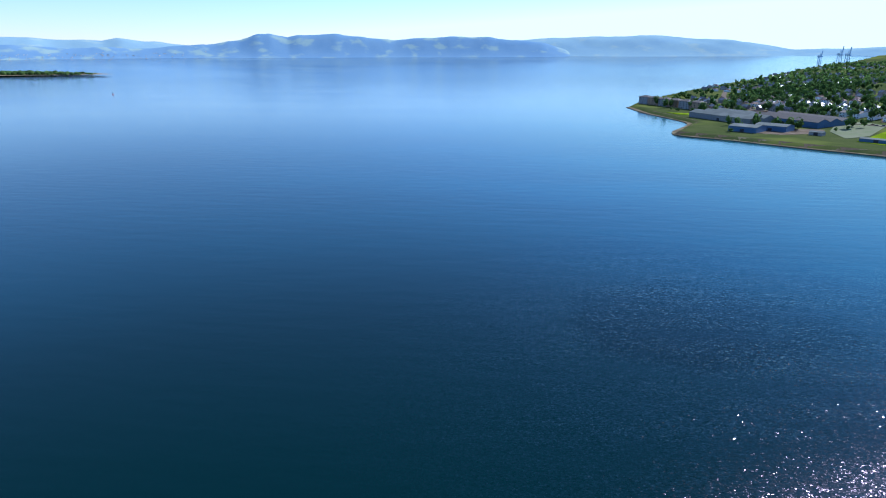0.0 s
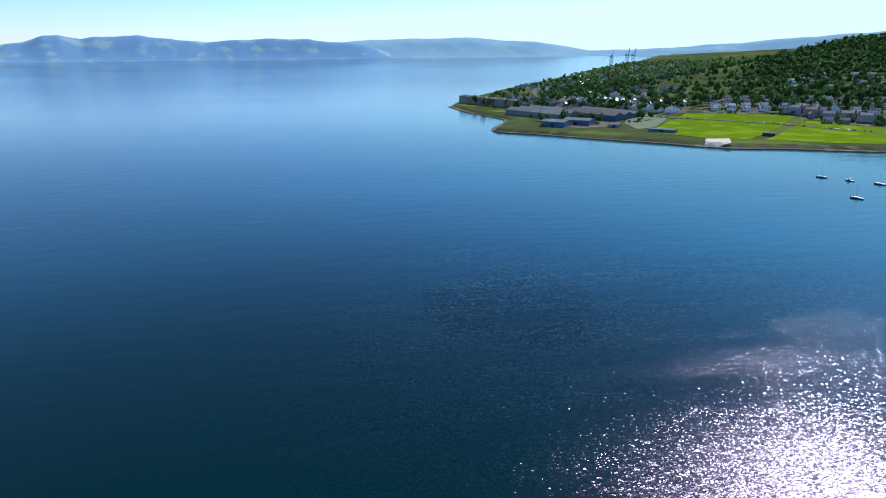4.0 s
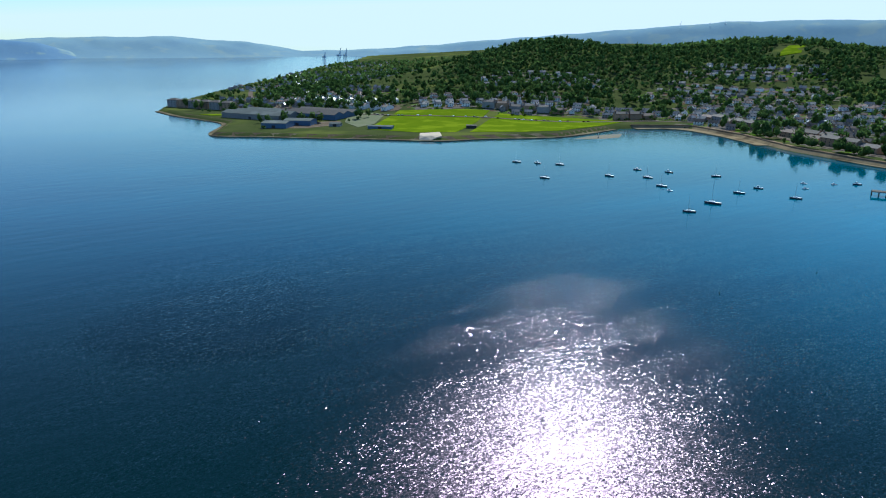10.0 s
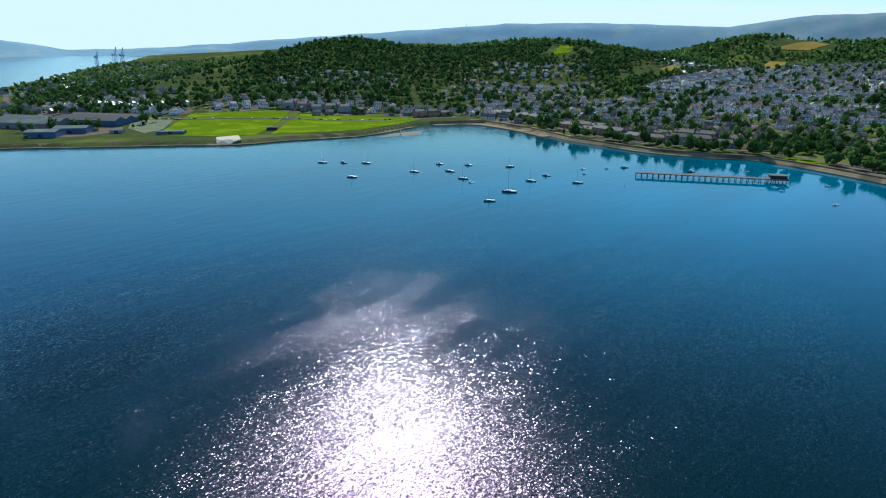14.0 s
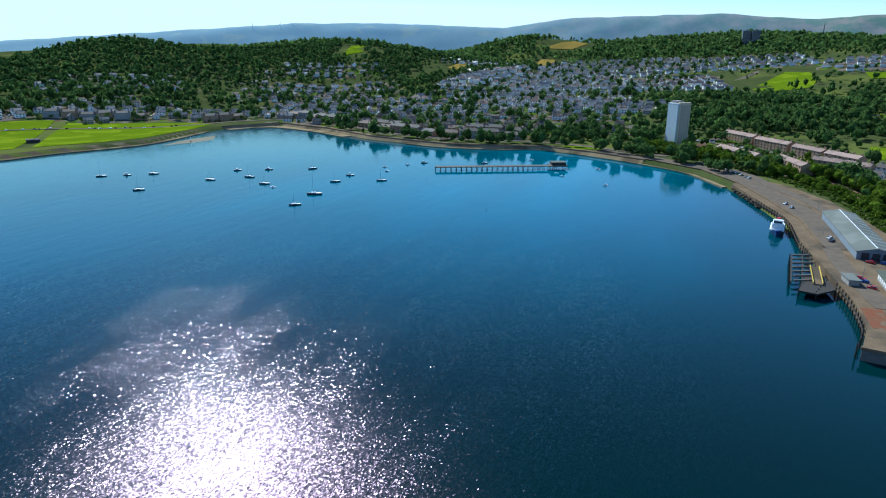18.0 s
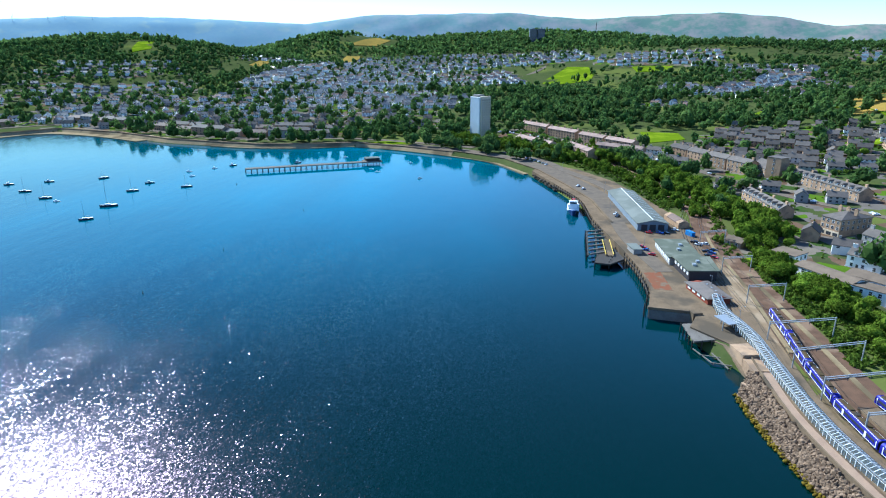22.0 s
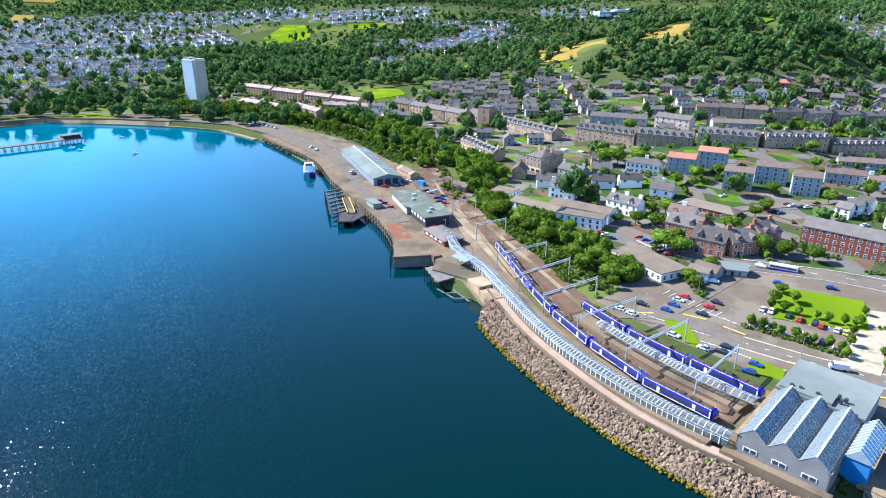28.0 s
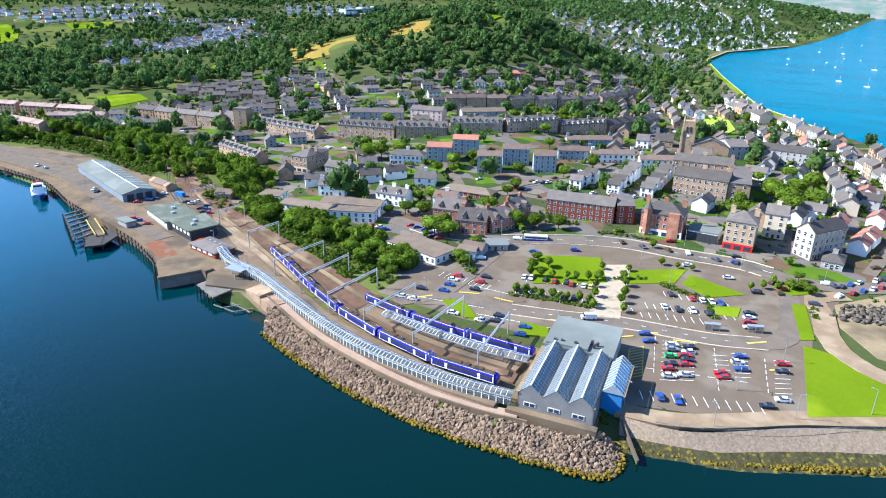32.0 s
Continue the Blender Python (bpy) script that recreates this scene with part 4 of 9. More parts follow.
# derelict timber jetty beside the quay
jetty = thing("derelict_jetty", "ruined timber jetty with broken deck on dark piles", "jetty")
part("deck", Lump().prism([(240, -78), (243, -92), (227, -89), (224, -78)], 3.2, 3.8), TIMBER, jetty)
for i in range(5):
    for j in range(4):
        part("pile", pile, None, jetty, at=(225 + i * 3.9, -77.8 - j * 3.6, -1.1))
part("broken_frame", Lump().beam((224, -78, 0.7), (212, -82, 0.6), 0.4).beam((221, -84, 0.7), (209, -86, 0.6), 0.4).beam((219, -79, 0.8), (217, -87, 0.7), 0.4).beam((213, -81, 0.8), (211, -88, 0.7), 0.4), TIMBER, jetty)
old = thing("old_stone_steps", "broken brown masonry landing by the rocks", "landing")
part("block", Lump().box(214, -93, 0, 9, 7, 6.2, 10), STONE, old)
part("block", Lump().box(204, -93, 0, 9, 5, 5.2, 4), STONE, old)
part("block", Lump().box(195, -88, -1, 4.4, 3.4, 3.4, 25), STONE, old)
# linkspan and dolphin
link = thing("linkspan", "old ferry linkspan with rows of weathered cross beams", "linkspan")
for i in range(7):
    k = i / 6
    part("cross_beam", Lump().beam((372 - 44 * k, -58 + 4 * k, 3.6), (376 - 42 * k, -68 + 2 * k, 3.6), 0.7, 0.9), TIMBER, link)
for y in (-57.5, -62.5):
    part("girder", Lump().beam((374, y - 1, 3.1), (326, y + 5, 3.1), 0.8, 1.0), DARKSTEEL, link)
for i in range(8):
    part("pile", pile, None, link, at=(372 - 6.4 * i, -57.3 + 0.75 * i, -0.6))
dolphin = thing("dolphin", "dark timber mooring dolphin with open deck", "dolphin")
part("deck", Lump().prism([(338, -60), (340, -69), (322, -71), (313, -62), (315, -54.5)], 2.6, 3.4), DARKSTEEL, dolphin)
for i in range(6):
    part("pile", pile, None, dolphin, at=(314 + 1.1 * i * 4, -54.4 - 0.9 * i, -1))
    part("pile", pile, None, dolphin, at=(316 + 1.1 * i * 3.4, -62 - 1.4 * i, -1))
ramp = thing("loading_ramp", "yellow-railed steel loading ramp", "ramp")
part("deck", Lump().beam((352, -66, 4.3), (326, -64, 3.6), 4.2, 0.5), CONCRETE, ramp)
part("rail", Lump().beam((352, -68, 5.0), (326, -66, 4.5), 0.3, 0.5), YELLOW, ramp)
part("rail", Lump().beam((352, -64, 5.0), (326, -62, 4.5), 0.3, 0.5), YELLOW, ramp)
kiosk = thing("waiting_shelter", "small grey waiting shelter on the quay", "shelter")
part("wall", Lump().box(332, -78, 4.5, 10, 4.5, 2.6, 8), GREYWALL, kiosk)
part("roof", Lump().box(332, -78, 7.1, 11, 5.4, 0.4, 8), ROOFGREY, kiosk)

# ---- quay buildings ----
def gable_roof(w, d, z, rise, over=0.5, thick=0.3):
    """Two slopes and their ends; the ridge runs along x."""
    a, b = w / 2 + over, d / 2 + over
    drop = rise * over / (d / 2)
    vs = [(-a, -b, z - drop), (a, -b, z - drop), (a, b, z - drop), (-a, b, z - drop), (-a, 0, z + rise), (a, 0, z + rise)]
    vs += [(x, y, h - thick) for x, y, h in vs]
    fs = [(0, 1, 5, 4), (2, 3, 4, 5), (7, 6, 10, 11), (9, 8, 11, 10), (0, 6, 7, 1), (2, 8, 9, 3), (1, 7, 11, 5), (5, 11, 8, 2), (4, 10, 6, 0), (3, 9, 10, 4)]
    return Lump().add(vs, fs)


def hip_roof(w, d, z, rise, over=0.4, thick=0.25, inset=None):
    a, b = w / 2 + over, d / 2 + over
    k = min(a - 0.3, inset if inset is not None else b * 0.9)
    vs = [(-a, -b, z), (a, -b, z), (a, b, z), (-a, b, z), (-a + k, 0, z + rise), (a - k, 0, z + rise)]
    vs += [(x, y, z - thick) for x, y, _ in vs[:4]]
    return Lump().add(vs, [(0, 1, 5, 4), (1, 2, 5), (2, 3, 4, 5), (3, 0, 4), (9, 8, 7, 6), (0, 6, 7, 1), (1, 7, 8, 2), (2, 8, 9, 3), (3, 9, 6, 0)])


def gable_walls(w, d, h, rise, base=-3.0):
    a, b = w / 2, d / 2
    vs = [(-a, -b, base), (a, -b, base), (a, b, base), (-a, b, base), (-a, -b, h), (a, -b, h), (a, b, h), (-a, b, h), (-a, 0, h + rise - 0.1), (a, 0, h + rise - 0.1)]
    return Lump().add(vs, [(0, 1, 5, 4), (2, 3, 7, 6), (1, 2, 6, 9, 5), (3, 0, 4, 8, 7), (3, 2, 1, 0), (4, 5, 9, 8), (6, 7, 8, 9)])


shed = thing("quay_shed", "long low warehouse with pale grey sheet roof", "warehouse", (419, -96, 4.5), 1.5)
part("wall", gable_walls(90, 18, 4.6, 2.0, 0), mat("shed_wall", (0.2, 0.23, 0.27), (0.16, 0.19, 0.22), 0.3, 0.7, fine=8), shed)
part("roof", gable_roof(90, 18, 4.7, 2.0, 0.6), ROOFGREY, shed)
part("ridge_cap", Lump().box(0, 0, 6.66, 89, 0.5, 0.12), WHITE, shed)
for i in range(11):
    part("rooflight", Lump().add([(-42 + i * 7.8, -8.6, 4.82), (-41.2 + i * 7.8, -8.6, 4.82), (-41.2 + i * 7.8, -0.6, 6.6), (-42 + i * 7.8, -0.6, 6.6)], [(0, 1, 2, 3)]), STEEL, shed)
for i in range(3):
    part("door", Lump().box(-45.1, -5 + i * 5, 0, 0.3, 3.6, 3.8), DOORS, shed)
term = thing("ferry_terminal", "flat-roofed ferry office with green-grey roof and white windows", "terminal", (0, 0, 4.5))
part("wall", Lump().prism([(341, -91), (341, -106), (311, -106), (311, -91)], 0, 4.2), GREYWALL, term)
part("wall", Lump().prism([(309, -92.5), (309, -109), (289, -107), (288, -94)], 0, 5.0), DOORS, term)
part("roof", Lump().prism([(342, -90), (342, -107), (310, -107), (310, -90)], 4.2, 4.7), ROOFGREEN, term)
part("roof", Lump().prism([(310, -91.5), (310, -110), (288, -108), (287, -93)], 5.0, 5.6), ROOFGREEN, term)
for i in range(9):
    part("window", Lump().box(339 - i * 3.3, -90.9, 1.2, 2.4, 0.2, 1.6), FRAME, term)
for i in range(5):
    part("window", Lump().box(306 - i * 4, -92.6 - i * 0.3, 2.6, 2.6, 0.2, 1.4), FRAME, term)
for x, y in ((322, -98), (330, -101), (300, -101), (295, -98)):
    part("roof_vent", Lump().box(x, y, 4.7 if x > 310 else 5.6, 2.2, 1.6, 0.9), STEEL, term)
cafe = thing("waiting_room", "low dark-roofed waiting room beside the canopy", "building", (270, -97, 4.5), 190)
part("wall", gable_walls(20, 10, 2.8, 1.0, 0), BRICK, cafe)
part("roof", hip_roof(20, 10, 2.9, 1.3, 0.8), SLATE, cafe)
for i in range(4):
    part("window", Lump().box(-7 + i * 4.4, -5.05, 0.9, 2.6, 0.2, 1.3), FRAME, cafe)
for i in range(3):
    part("skylight", Lump().box(-4 + i * 4, 1.5, 3.6, 1.0, 1.0, 0.4), STEEL, cafe)
box_store = thing("container", "blue steel container in the yard", "container", (366, -117, 4.5), 20)
part("shell", Lump().box(0, 0, 0, 6.1, 2.4, 2.6), mat("container_blue", (0.05, 0.2, 0.5), None, 1, 0.5), box_store)
part("door", Lump().box(3.06, 0, 0.15, 0.1, 2.1, 2.3), STEEL, box_store)
store = thing("stone_store", "small brown stone store with ruined walls", "store", (392, -116, 4.5), 8)
part("wall", gable_walls(22, 7, 3.2, 1.6, 0), STONE, store)
part("roof", gable_roof(13, 7, 3.3, 1.6, 0.3), TILE, store)

# ---- station ----
MAIN = [(420, -140), (390, -130), (340, -121), (300, -117.5), (262, -116), (238, -114.5), (206, -110.5), (190, -108.5), (172, -107.6), (149, -109), (126, -113), (108, -119.5)]
main = smooth(MAIN, 3)
trackbed = setting("track_bed", band(Lump(), smooth([(700, -60), (620, -100), (540, -120), (470, -138), (420, -140), (390, -134), (340, -126), (300, -122), (262, -120), (230, -119), (200, -118), (172, -118), (149, -120), (126, -125), (112, -131)], 5), 19, 4.75, 0.7), BALLAST,
                   "rusty brown railway ballast", "track bed")
lump = Lump()
for shift in (0.0, -8.0, -11.5):
    for g in (-0.72, 0.72):
        band(lump, main[0:], 0.12, 5.02, 0.16, 0, shift + g)
setting("rails", lump, mat("rail_steel", (0.2, 0.15, 0.12), None, 1, 0.4, 0.7), "pairs of steel rails", "rails")
plat = setting("platform", band(Lump(), smooth([(250, -104), (236, -103), (206, -101.4), (176, -99), (149, -101.2), (126, -105.4), (104, -113)], 3), 9.0, 5.7, 1.4), CONCRETE, "long curved station platform", "platform")
setting("platform", band(Lump(), smooth([(178, -116), (160, -117.4), (146, -119.8), (131, -123.6), (112, -130)], 3), 6.5, 5.7, 1.4), CONCRETE, "island platform between the tracks", "platform")
setting("quay_path", band(Lump(), smooth([(215, -96), (198, -94.4), (172, -93.2), (147, -95.2), (122, -100.2), (105, -106.6), (96, -111.4)], 3), 4.2, 4.9, 2.2), mat("brown_path", (0.34, 0.24, 0.17), (0.27, 0.19, 0.14), 0.3, 0.9, fine=8), "brown path along the top of the rocks", "path")
lump = band(Lump(), smooth([(215, -94), (198, -92.4), (172, -91.2), (147, -93.2), (122, -98.0), (105, -104.3), (92, -111)], 3), 0.5, 5.6, 1.6)
setting("parapet", lump, CONCRETE, "low concrete parapet above the rocks", "wall")
patch("yard", [(262, -106), (232, -107), (205, -104), (205, -106.5), (232, -110), (300, -120), (318, -116)], PAVING, "pale gravel strip beside the tracks", "yard", 0.6)


def canopy(name, pts, w, z, label, deep):
    """A glazed platform canopy on posts, with ribs and a gutter."""
    ob = thing(name, label, "canopy")
    line = smooth(pts, 5)
    left, right = sides(line, w)
    part("gutter", band(Lump(), line, 0.35, z - 0.05, 0.25, 0, w / 2), STEEL, ob)
    part("gutter", band(Lump(), line, 0.35, z - 0.05, 0.25, 0, -w / 2), STEEL, ob)
    part("ridge", band(Lump(), line, 0.4, z + 0.75, 0.2), STEEL, ob)
    for i in range(len(line) - 1):
        a, b, c, d, p, q = left[i], left[i + 1], right[i + 1], right[i], line[i], line[i + 1]
        part("glass_panel", Lump().add([(a.x, a.y, z), (b.x, b.y, z), (q.x, q.y, z + 0.7), (p.x, p.y, z + 0.7), (c.x, c.y, z), (d.x, d.y, z)], [(0, 1, 2, 3), (3, 2, 4, 5)]), CLEAR, ob)
        rib = Lump()
        for k in (0.0, 0.25, 0.5, 0.75):
            l, m, r = a.lerp(b, k), p.lerp(q, k), d.lerp(c, k)
            rib.beam((l.x, l.y, z + 0.04), (m.x, m.y, z + 0.74), 0.22 if k == 0 else 0.14, 0.1)
            rib.beam((r.x, r.y, z + 0.04), (m.x, m.y, z + 0.74), 0.22 if k == 0 else 0.14, 0.1)
        part("rib", rib, FRAME, ob)
        if deep:
            side = left if left[0].y > right[0].y else right
            s, e = side[i], side[i + 1]
            part("screen", Lump().beam((s.x, s.y, z - 1.5), (e.x, e.y, z - 1.5), 0.06, 2.4), CLEAR, ob)
            part("rail", Lump().beam((s.x, s.y, z - 0.75), (e.x, e.y, z - 0.75), 0.14, 0.12), FRAME, ob)
            for k in (0.0, 0.33, 0.67):
                t = s.lerp(e, k)
                part("mullion", Lump().box(t.x, t.y, z - 2.8, 0.2, 0.2, 2.8), FRAME, ob)
        elif i % 2 == 0:
            part("post", Lump().box(p.x, p.y, 5.6, 0.3, 0.3, z - 5.2), STEEL, ob)
    return ob


canopy("platform_canopy", [(262, -98), (248, -95.8), (237, -97), (222, -98.6), (202, -97.6), (170, -96.8), (148.5, -98.6), (126.6, -103.8), (112.4, -108.8), (100.5, -114.4)], 3.7, 8.2,
       "long curved glass canopy with white ribs over the platform", True)
canopy("island_canopy", [(164, -116.6), (146, -120), (131, -123.8), (118, -128.4), (110, -132)], 4.2, 8.4, "glass and steel canopy over the island platform", False)

# footbridge landing at the bend of the canopy
landing = thing("canopy_landing", "pale steel landing at the bend of the canopy", "landing")
part("deck", Lump().box(236, -94, 7.9, 9, 6, 0.3, 20), STEEL, landing)
for x, y in ((232, -96), (240, -93), (233.5, -91.5), (239, -97)):
    part("post", Lump().box(x, y, 4.4, 0.4, 0.4, 3.6), STEEL, landing)


def carriage(lead):
    """A train carriage 23 m long along x: blue body, pale doors, dark windows."""
    ob = thing("train_carriage", "blue and white electric train carriage with dusty brown roof", "train", group="trains at the platforms")
    n, w = 11.3, 2.8
    ring = [(-1.4, 0.9), (1.4, 0.9), (1.42, 2.5), (1.25, 3.3), (0.7, 3.75), (-0.7, 3.75), (-1.25, 3.3), (-1.42, 2.5)]
    ends = [(-n, 1.0), (-n + 0.5, 1.0), (n - 0.5, 1.0), (n - (0.9 if lead else 0.0), 1.0), (n + 0.2, 0.86 if lead else 1.0)]
    vs = [(x, y * k, 0.9 + (z - 0.9) * (k if lead and x > n else 1)) for x, k in ends for y, z in ring]
    fs = [(8 * i + j, 8 * i + (j + 1) % 8, 8 * i + 8 + (j + 1) % 8, 8 * i + 8 + j) for i in range(4) for j in range(8)] + [tuple(range(8)), tuple(range(32, 40))[::-1]]
    body = part("body", Lump().add(vs, fs), BLUE, ob)
    top = [(-0.95, 3.5), (-0.72, 3.78), (-0.4, 3.84), (0.4, 3.84), (0.72, 3.78), (0.95, 3.5)]
    part("roof", Lump().add([(x, y, z) for x in (-n + 0.7, n - 1.2) for y, z in top], [(i, i + 1, i + 7, i + 6) for i in range(5)] + [(5, 4, 3, 2, 1, 0), (6, 7, 8, 9, 10, 11)]), ROOFTRAIN, ob)
    part("roof_unit", Lump().box(-3, 0, 3.78, 4.5, 1.5, 0.3), ROOFTRAIN, ob)
    part("roof_unit", Lump().box(5, 0, 3.78, 3.0, 1.5, 0.3), ROOFTRAIN, ob)
    for s in (-1, 1):
        part("window_band", Lump().box(0, s * 1.4, 1.95, 2 * n - 3, 0.08, 0.85), PANE, ob)
        for x in (-5.6, 5.6):
            part("door", Lump().box(x, s * 1.42, 0.95, 0.95, 0.1, 1.95), WHITE, ob)
        part("cantrail", Lump().box(0, s * 1.02, 3.46, 2 * n - 1.6, 0.1, 0.06), WHITE, ob)
        part("stripe", Lump().box(0, s * 1.41, 0.95, 2 * n - 1.5, 0.06, 0.22), WHITE, ob)
    for x in (-n + 0.7, n - 1.0):
        for s in (-1, 1):
            part("end_post", Lump().box(x, s * 1.41, 1.1, 0.35, 0.08, 2.0), WHITE, ob)
    part("pantograph_well", Lump().box(1.2, 0, 3.8, 1.6, 1.3, 0.35), DARKSTEEL, ob)
    for x in (-8, 8):
        part("bogie", Lump().box(x, 0, 0.15, 3.2, 2.2, 0.8), DARKSTEEL, ob)
    part("end_panel", Lump().box(-n - 0.05, 0, 1.0, 0.12, 2.3, 2.6), WHITE if not lead else DARKSTEEL, ob)
    if lead:
        part("windscreen", Lump().box(n + 0.2, 0, 2.1, 0.12, 1.9, 1.0), PANE, ob)
        part("yellow_panel", Lump().box(n + 0.2, 0, 1.1, 0.1, 1.9, 0.7), YELLOW, ob)
    return ob


def along(line, metres):
    for a, b in zip(line, line[1:]):
        d = (b - a).length
        if metres <= d:
            return a + (b - a) * (metres / d), math.degrees(math.atan2(b.y - a.y, b.x - a.x))
        metres -= d
    return line[-1], math.degrees(math.atan2(b.y - a.y, b.x - a.x))


lead_car, mid_car = carriage(True), carriage(False)
track1 = smooth([(108.5, -119), (126, -112.6), (149, -108.6), (172, -107.2), (190, -108.2), (206, -110), (240, -115), (262, -116.4)], 2)
track2 = smooth([(112, -138.4), (132, -131.6), (153, -125.2), (177, -121.2), (200, -119)], 2)
placed = 0
for line, cars in ((track1, 6), (track2, 3)):
    for i in range(cars):
        p, turn = along(line, 13 + 23.6 * i)
        flip = 180 if i in (0, 3) else 0
        m = pose(p.x, p.y, 4.95, 0, 0, turn + flip)
        src = lead_car if i in (0, 2, 3, 5) else mid_car
        if src is lead_car and placed == 0:
            lead_car.matrix_basis, placed = m, 1
        elif src is mid_car and placed == 1:
            mid_car.matrix_basis, placed = m, 2
        else:
            copy_thing(src, m)

for pts, w in (([(370, -127), (337, -121.9), (284.5, -118), (249, -113.6), (215, -109.5)], 1.6), ([(300, -126), (283, -124.6), (246, -123.4), (219, -122.6), (193, -121.4), (180, -121.4)], 2.0)):
    setting("cable_route", band(Lump(), smooth(pts, 4), w, 5.05, 0.5), SAND, "sandy concrete cable route beside the tracks", "cable route")
# overhead line gantries
for ax, ay, bx, by in ((224, -104.5, 230, -131), (202, -104, 210, -131), (182.6, -104.5, 189.5, -131), (162.7, -106.6, 169, -134), (139.6, -109.6, 149, -140), (118.2, -117.6, 130, -143.4), (262, -111, 266, -128), (300, -113, 304, -128), (345, -116, 350, -131)):
    g = thing("catenary_gantry", "grey steel overhead-line gantry across the tracks", "gantry", group="gantries over the tracks")
    for x, y in ((ax, ay), (bx, by)):
        part("mast", Lump().box(x, y, 4.6, 0.35, 0.35, 8.6), STEEL, g)
    part("boom", Lump().beam((ax, ay, 12.9), (bx, by, 12.9), 0.35, 0.2).beam((ax, ay, 12.2), (bx, by, 12.2), 0.35, 0.2), STEEL, g)
    part("bracing", Lump().beam((ax + (bx - ax) * 0.25, ay + (by - ay) * 0.25, 12.2), (ax + (bx - ax) * 0.5, ay + (by - ay) * 0.5, 12.9), 0.15).beam((ax + (bx - ax) * 0.5, ay + (by - ay) * 0.5, 12.9), (ax + (bx - ax) * 0.75, ay + (by - ay) * 0.75, 12.2), 0.15), STEEL, g)
    for k in (0.3, 0.6):
        x, y = ax + (bx - ax) * k, ay + (by - ay) * k
        part("insulator", Lump().box(x, y, 10.9, 0.15, 0.15, 1.3), DOORS, g)
wires = Lump()
for line, shift in ((main[:], 0.0), (main[:], -8.0), (main[:], -11.5)):
    band(wires, line[::3], 0.07, 10.9, 0.07, 0, shift)
setting("overhead_wires", wires, DARKSTEEL, "overhead wires along the tracks", "wires")

# terminal hall: four glazed ridges, flat roof behind
hall = thing("station_hall", "station hall with four glazed ridge roofs and dark grey walls", "station", (98.5, -114, 0), math.degrees(math.atan2(-0.43, -0.9)))
W, Ln, EAVE, RIDGE = 21.0, 27.0, 10.2, 13.2
DARKWALL = mat("grey_cladding", (0.23, 0.215, 0.2), (0.17, 0.16, 0.15), 0.3, 0.8, fine=8)
part("side_wall", Lump().box(0.15, Ln / 2, 0.5, 0.3, Ln, EAVE - 0.5), DARKWALL, hall)
part("side_wall", Lump().box(W - 0.15, Ln / 2, 0.5, 0.3, Ln, EAVE - 0.5), DARKWALL, hall)
zig = [(0, EAVE)]
for i in range(3):
    zig += [(W * (i + 0.5) / 3, RIDGE), (W * (i + 1) / 3, EAVE)]
for y in (0, Ln):
    front = Lump()
    k = len(zig)
    vs = [(x, y + d, z) for d in (0.0, 0.3) for x, z in zig] + [(0, y, 0.5), (W, y, 0.5), (0, y + 0.3, 0.5), (W, y + 0.3, 0.5)]
    front.add(vs, [tuple([2 * k] + [2 * k + 1] + list(range(k - 1, -1, -1))), tuple([2 * k + 3] + [2 * k + 2] + list(range(k, 2 * k)))])
    part("gable_wall", front, DARKWALL, hall)
for x in (3.5, 10.3, 17):
    w_ = part("window", Lump().box(x, -0.05, 6.3, 3.4, 0.16, 1.3), FRAME, hall)
    for k in (-0.8, 0.8):
        part("pane", Lump().box(x + k, -0.15, 6.45, 1.3, 0.06, 1.0), PANE, w_)
for i in range(3):
    x0, x1, x2 = W * i / 3, W * (i + 0.5) / 3, W * (i + 1) / 3
    slope = part("glazed_roof", Lump().add([(x0, 0, EAVE), (x0, Ln, EAVE), (x1, Ln, RIDGE), (x1, 0, RIDGE)], [(0, 1, 2, 3)][::-1]), HALLGLASS, hall)
    slope2 = part("glazed_roof", Lump().add([(x2, 0, EAVE), (x2, Ln, EAVE), (x1, Ln, RIDGE), (x1, 0, RIDGE)], [(3, 2, 1, 0)]), HALLGLASS, hall)
    bars = Lump()
    for j in range(19):
        y = Ln * j / 18
        bars.beam((x0, y, EAVE + 0.06), (x1, y, RIDGE + 0.06), 0.11, 0.1).beam((x2, y, EAVE + 0.06), (x1, y, RIDGE + 0.06), 0.11, 0.1)
    for k in (0.33, 0.66):
        for x in (x0 + (x1 - x0) * k, x2 + (x1 - x2) * k):
            bars.beam((x, 0, EAVE + (RIDGE - EAVE) * k + 0.06), (x, Ln, EAVE + (RIDGE - EAVE) * k + 0.06), 0.1, 0.1)
    part("glazing_bar", bars, STEEL, slope)
    part("ridge_cap", Lump().box(x1, Ln / 2, RIDGE, 0.35, Ln + 0.4, 0.2), FRAME, hall)
    part("valley_gutter", Lump().box(x2 if i < 2 else x2 - 0.2, Ln / 2, EAVE - 0.1, 0.9, Ln, 0.25), PAVING, hall)
part("edge_gutter", Lump().box(-0.2, Ln / 2, EAVE - 0.1, 0.9, Ln + 0.6, 0.35), PAVING, hall)
part("rear_block", Lump().box(W / 2, Ln + 10, 1, W, 20, 10.2), GREYWALL, hall)
part("flat_roof", Lump().box(W / 2, Ln + 10, 11.2, W + 0.8, 20.6, 0.5), ROOFGREY, hall)
part("roof_step", Lump().box(7, Ln + 2.5, 11.7, 13, 5, 0.8), ROOFGREY, hall)
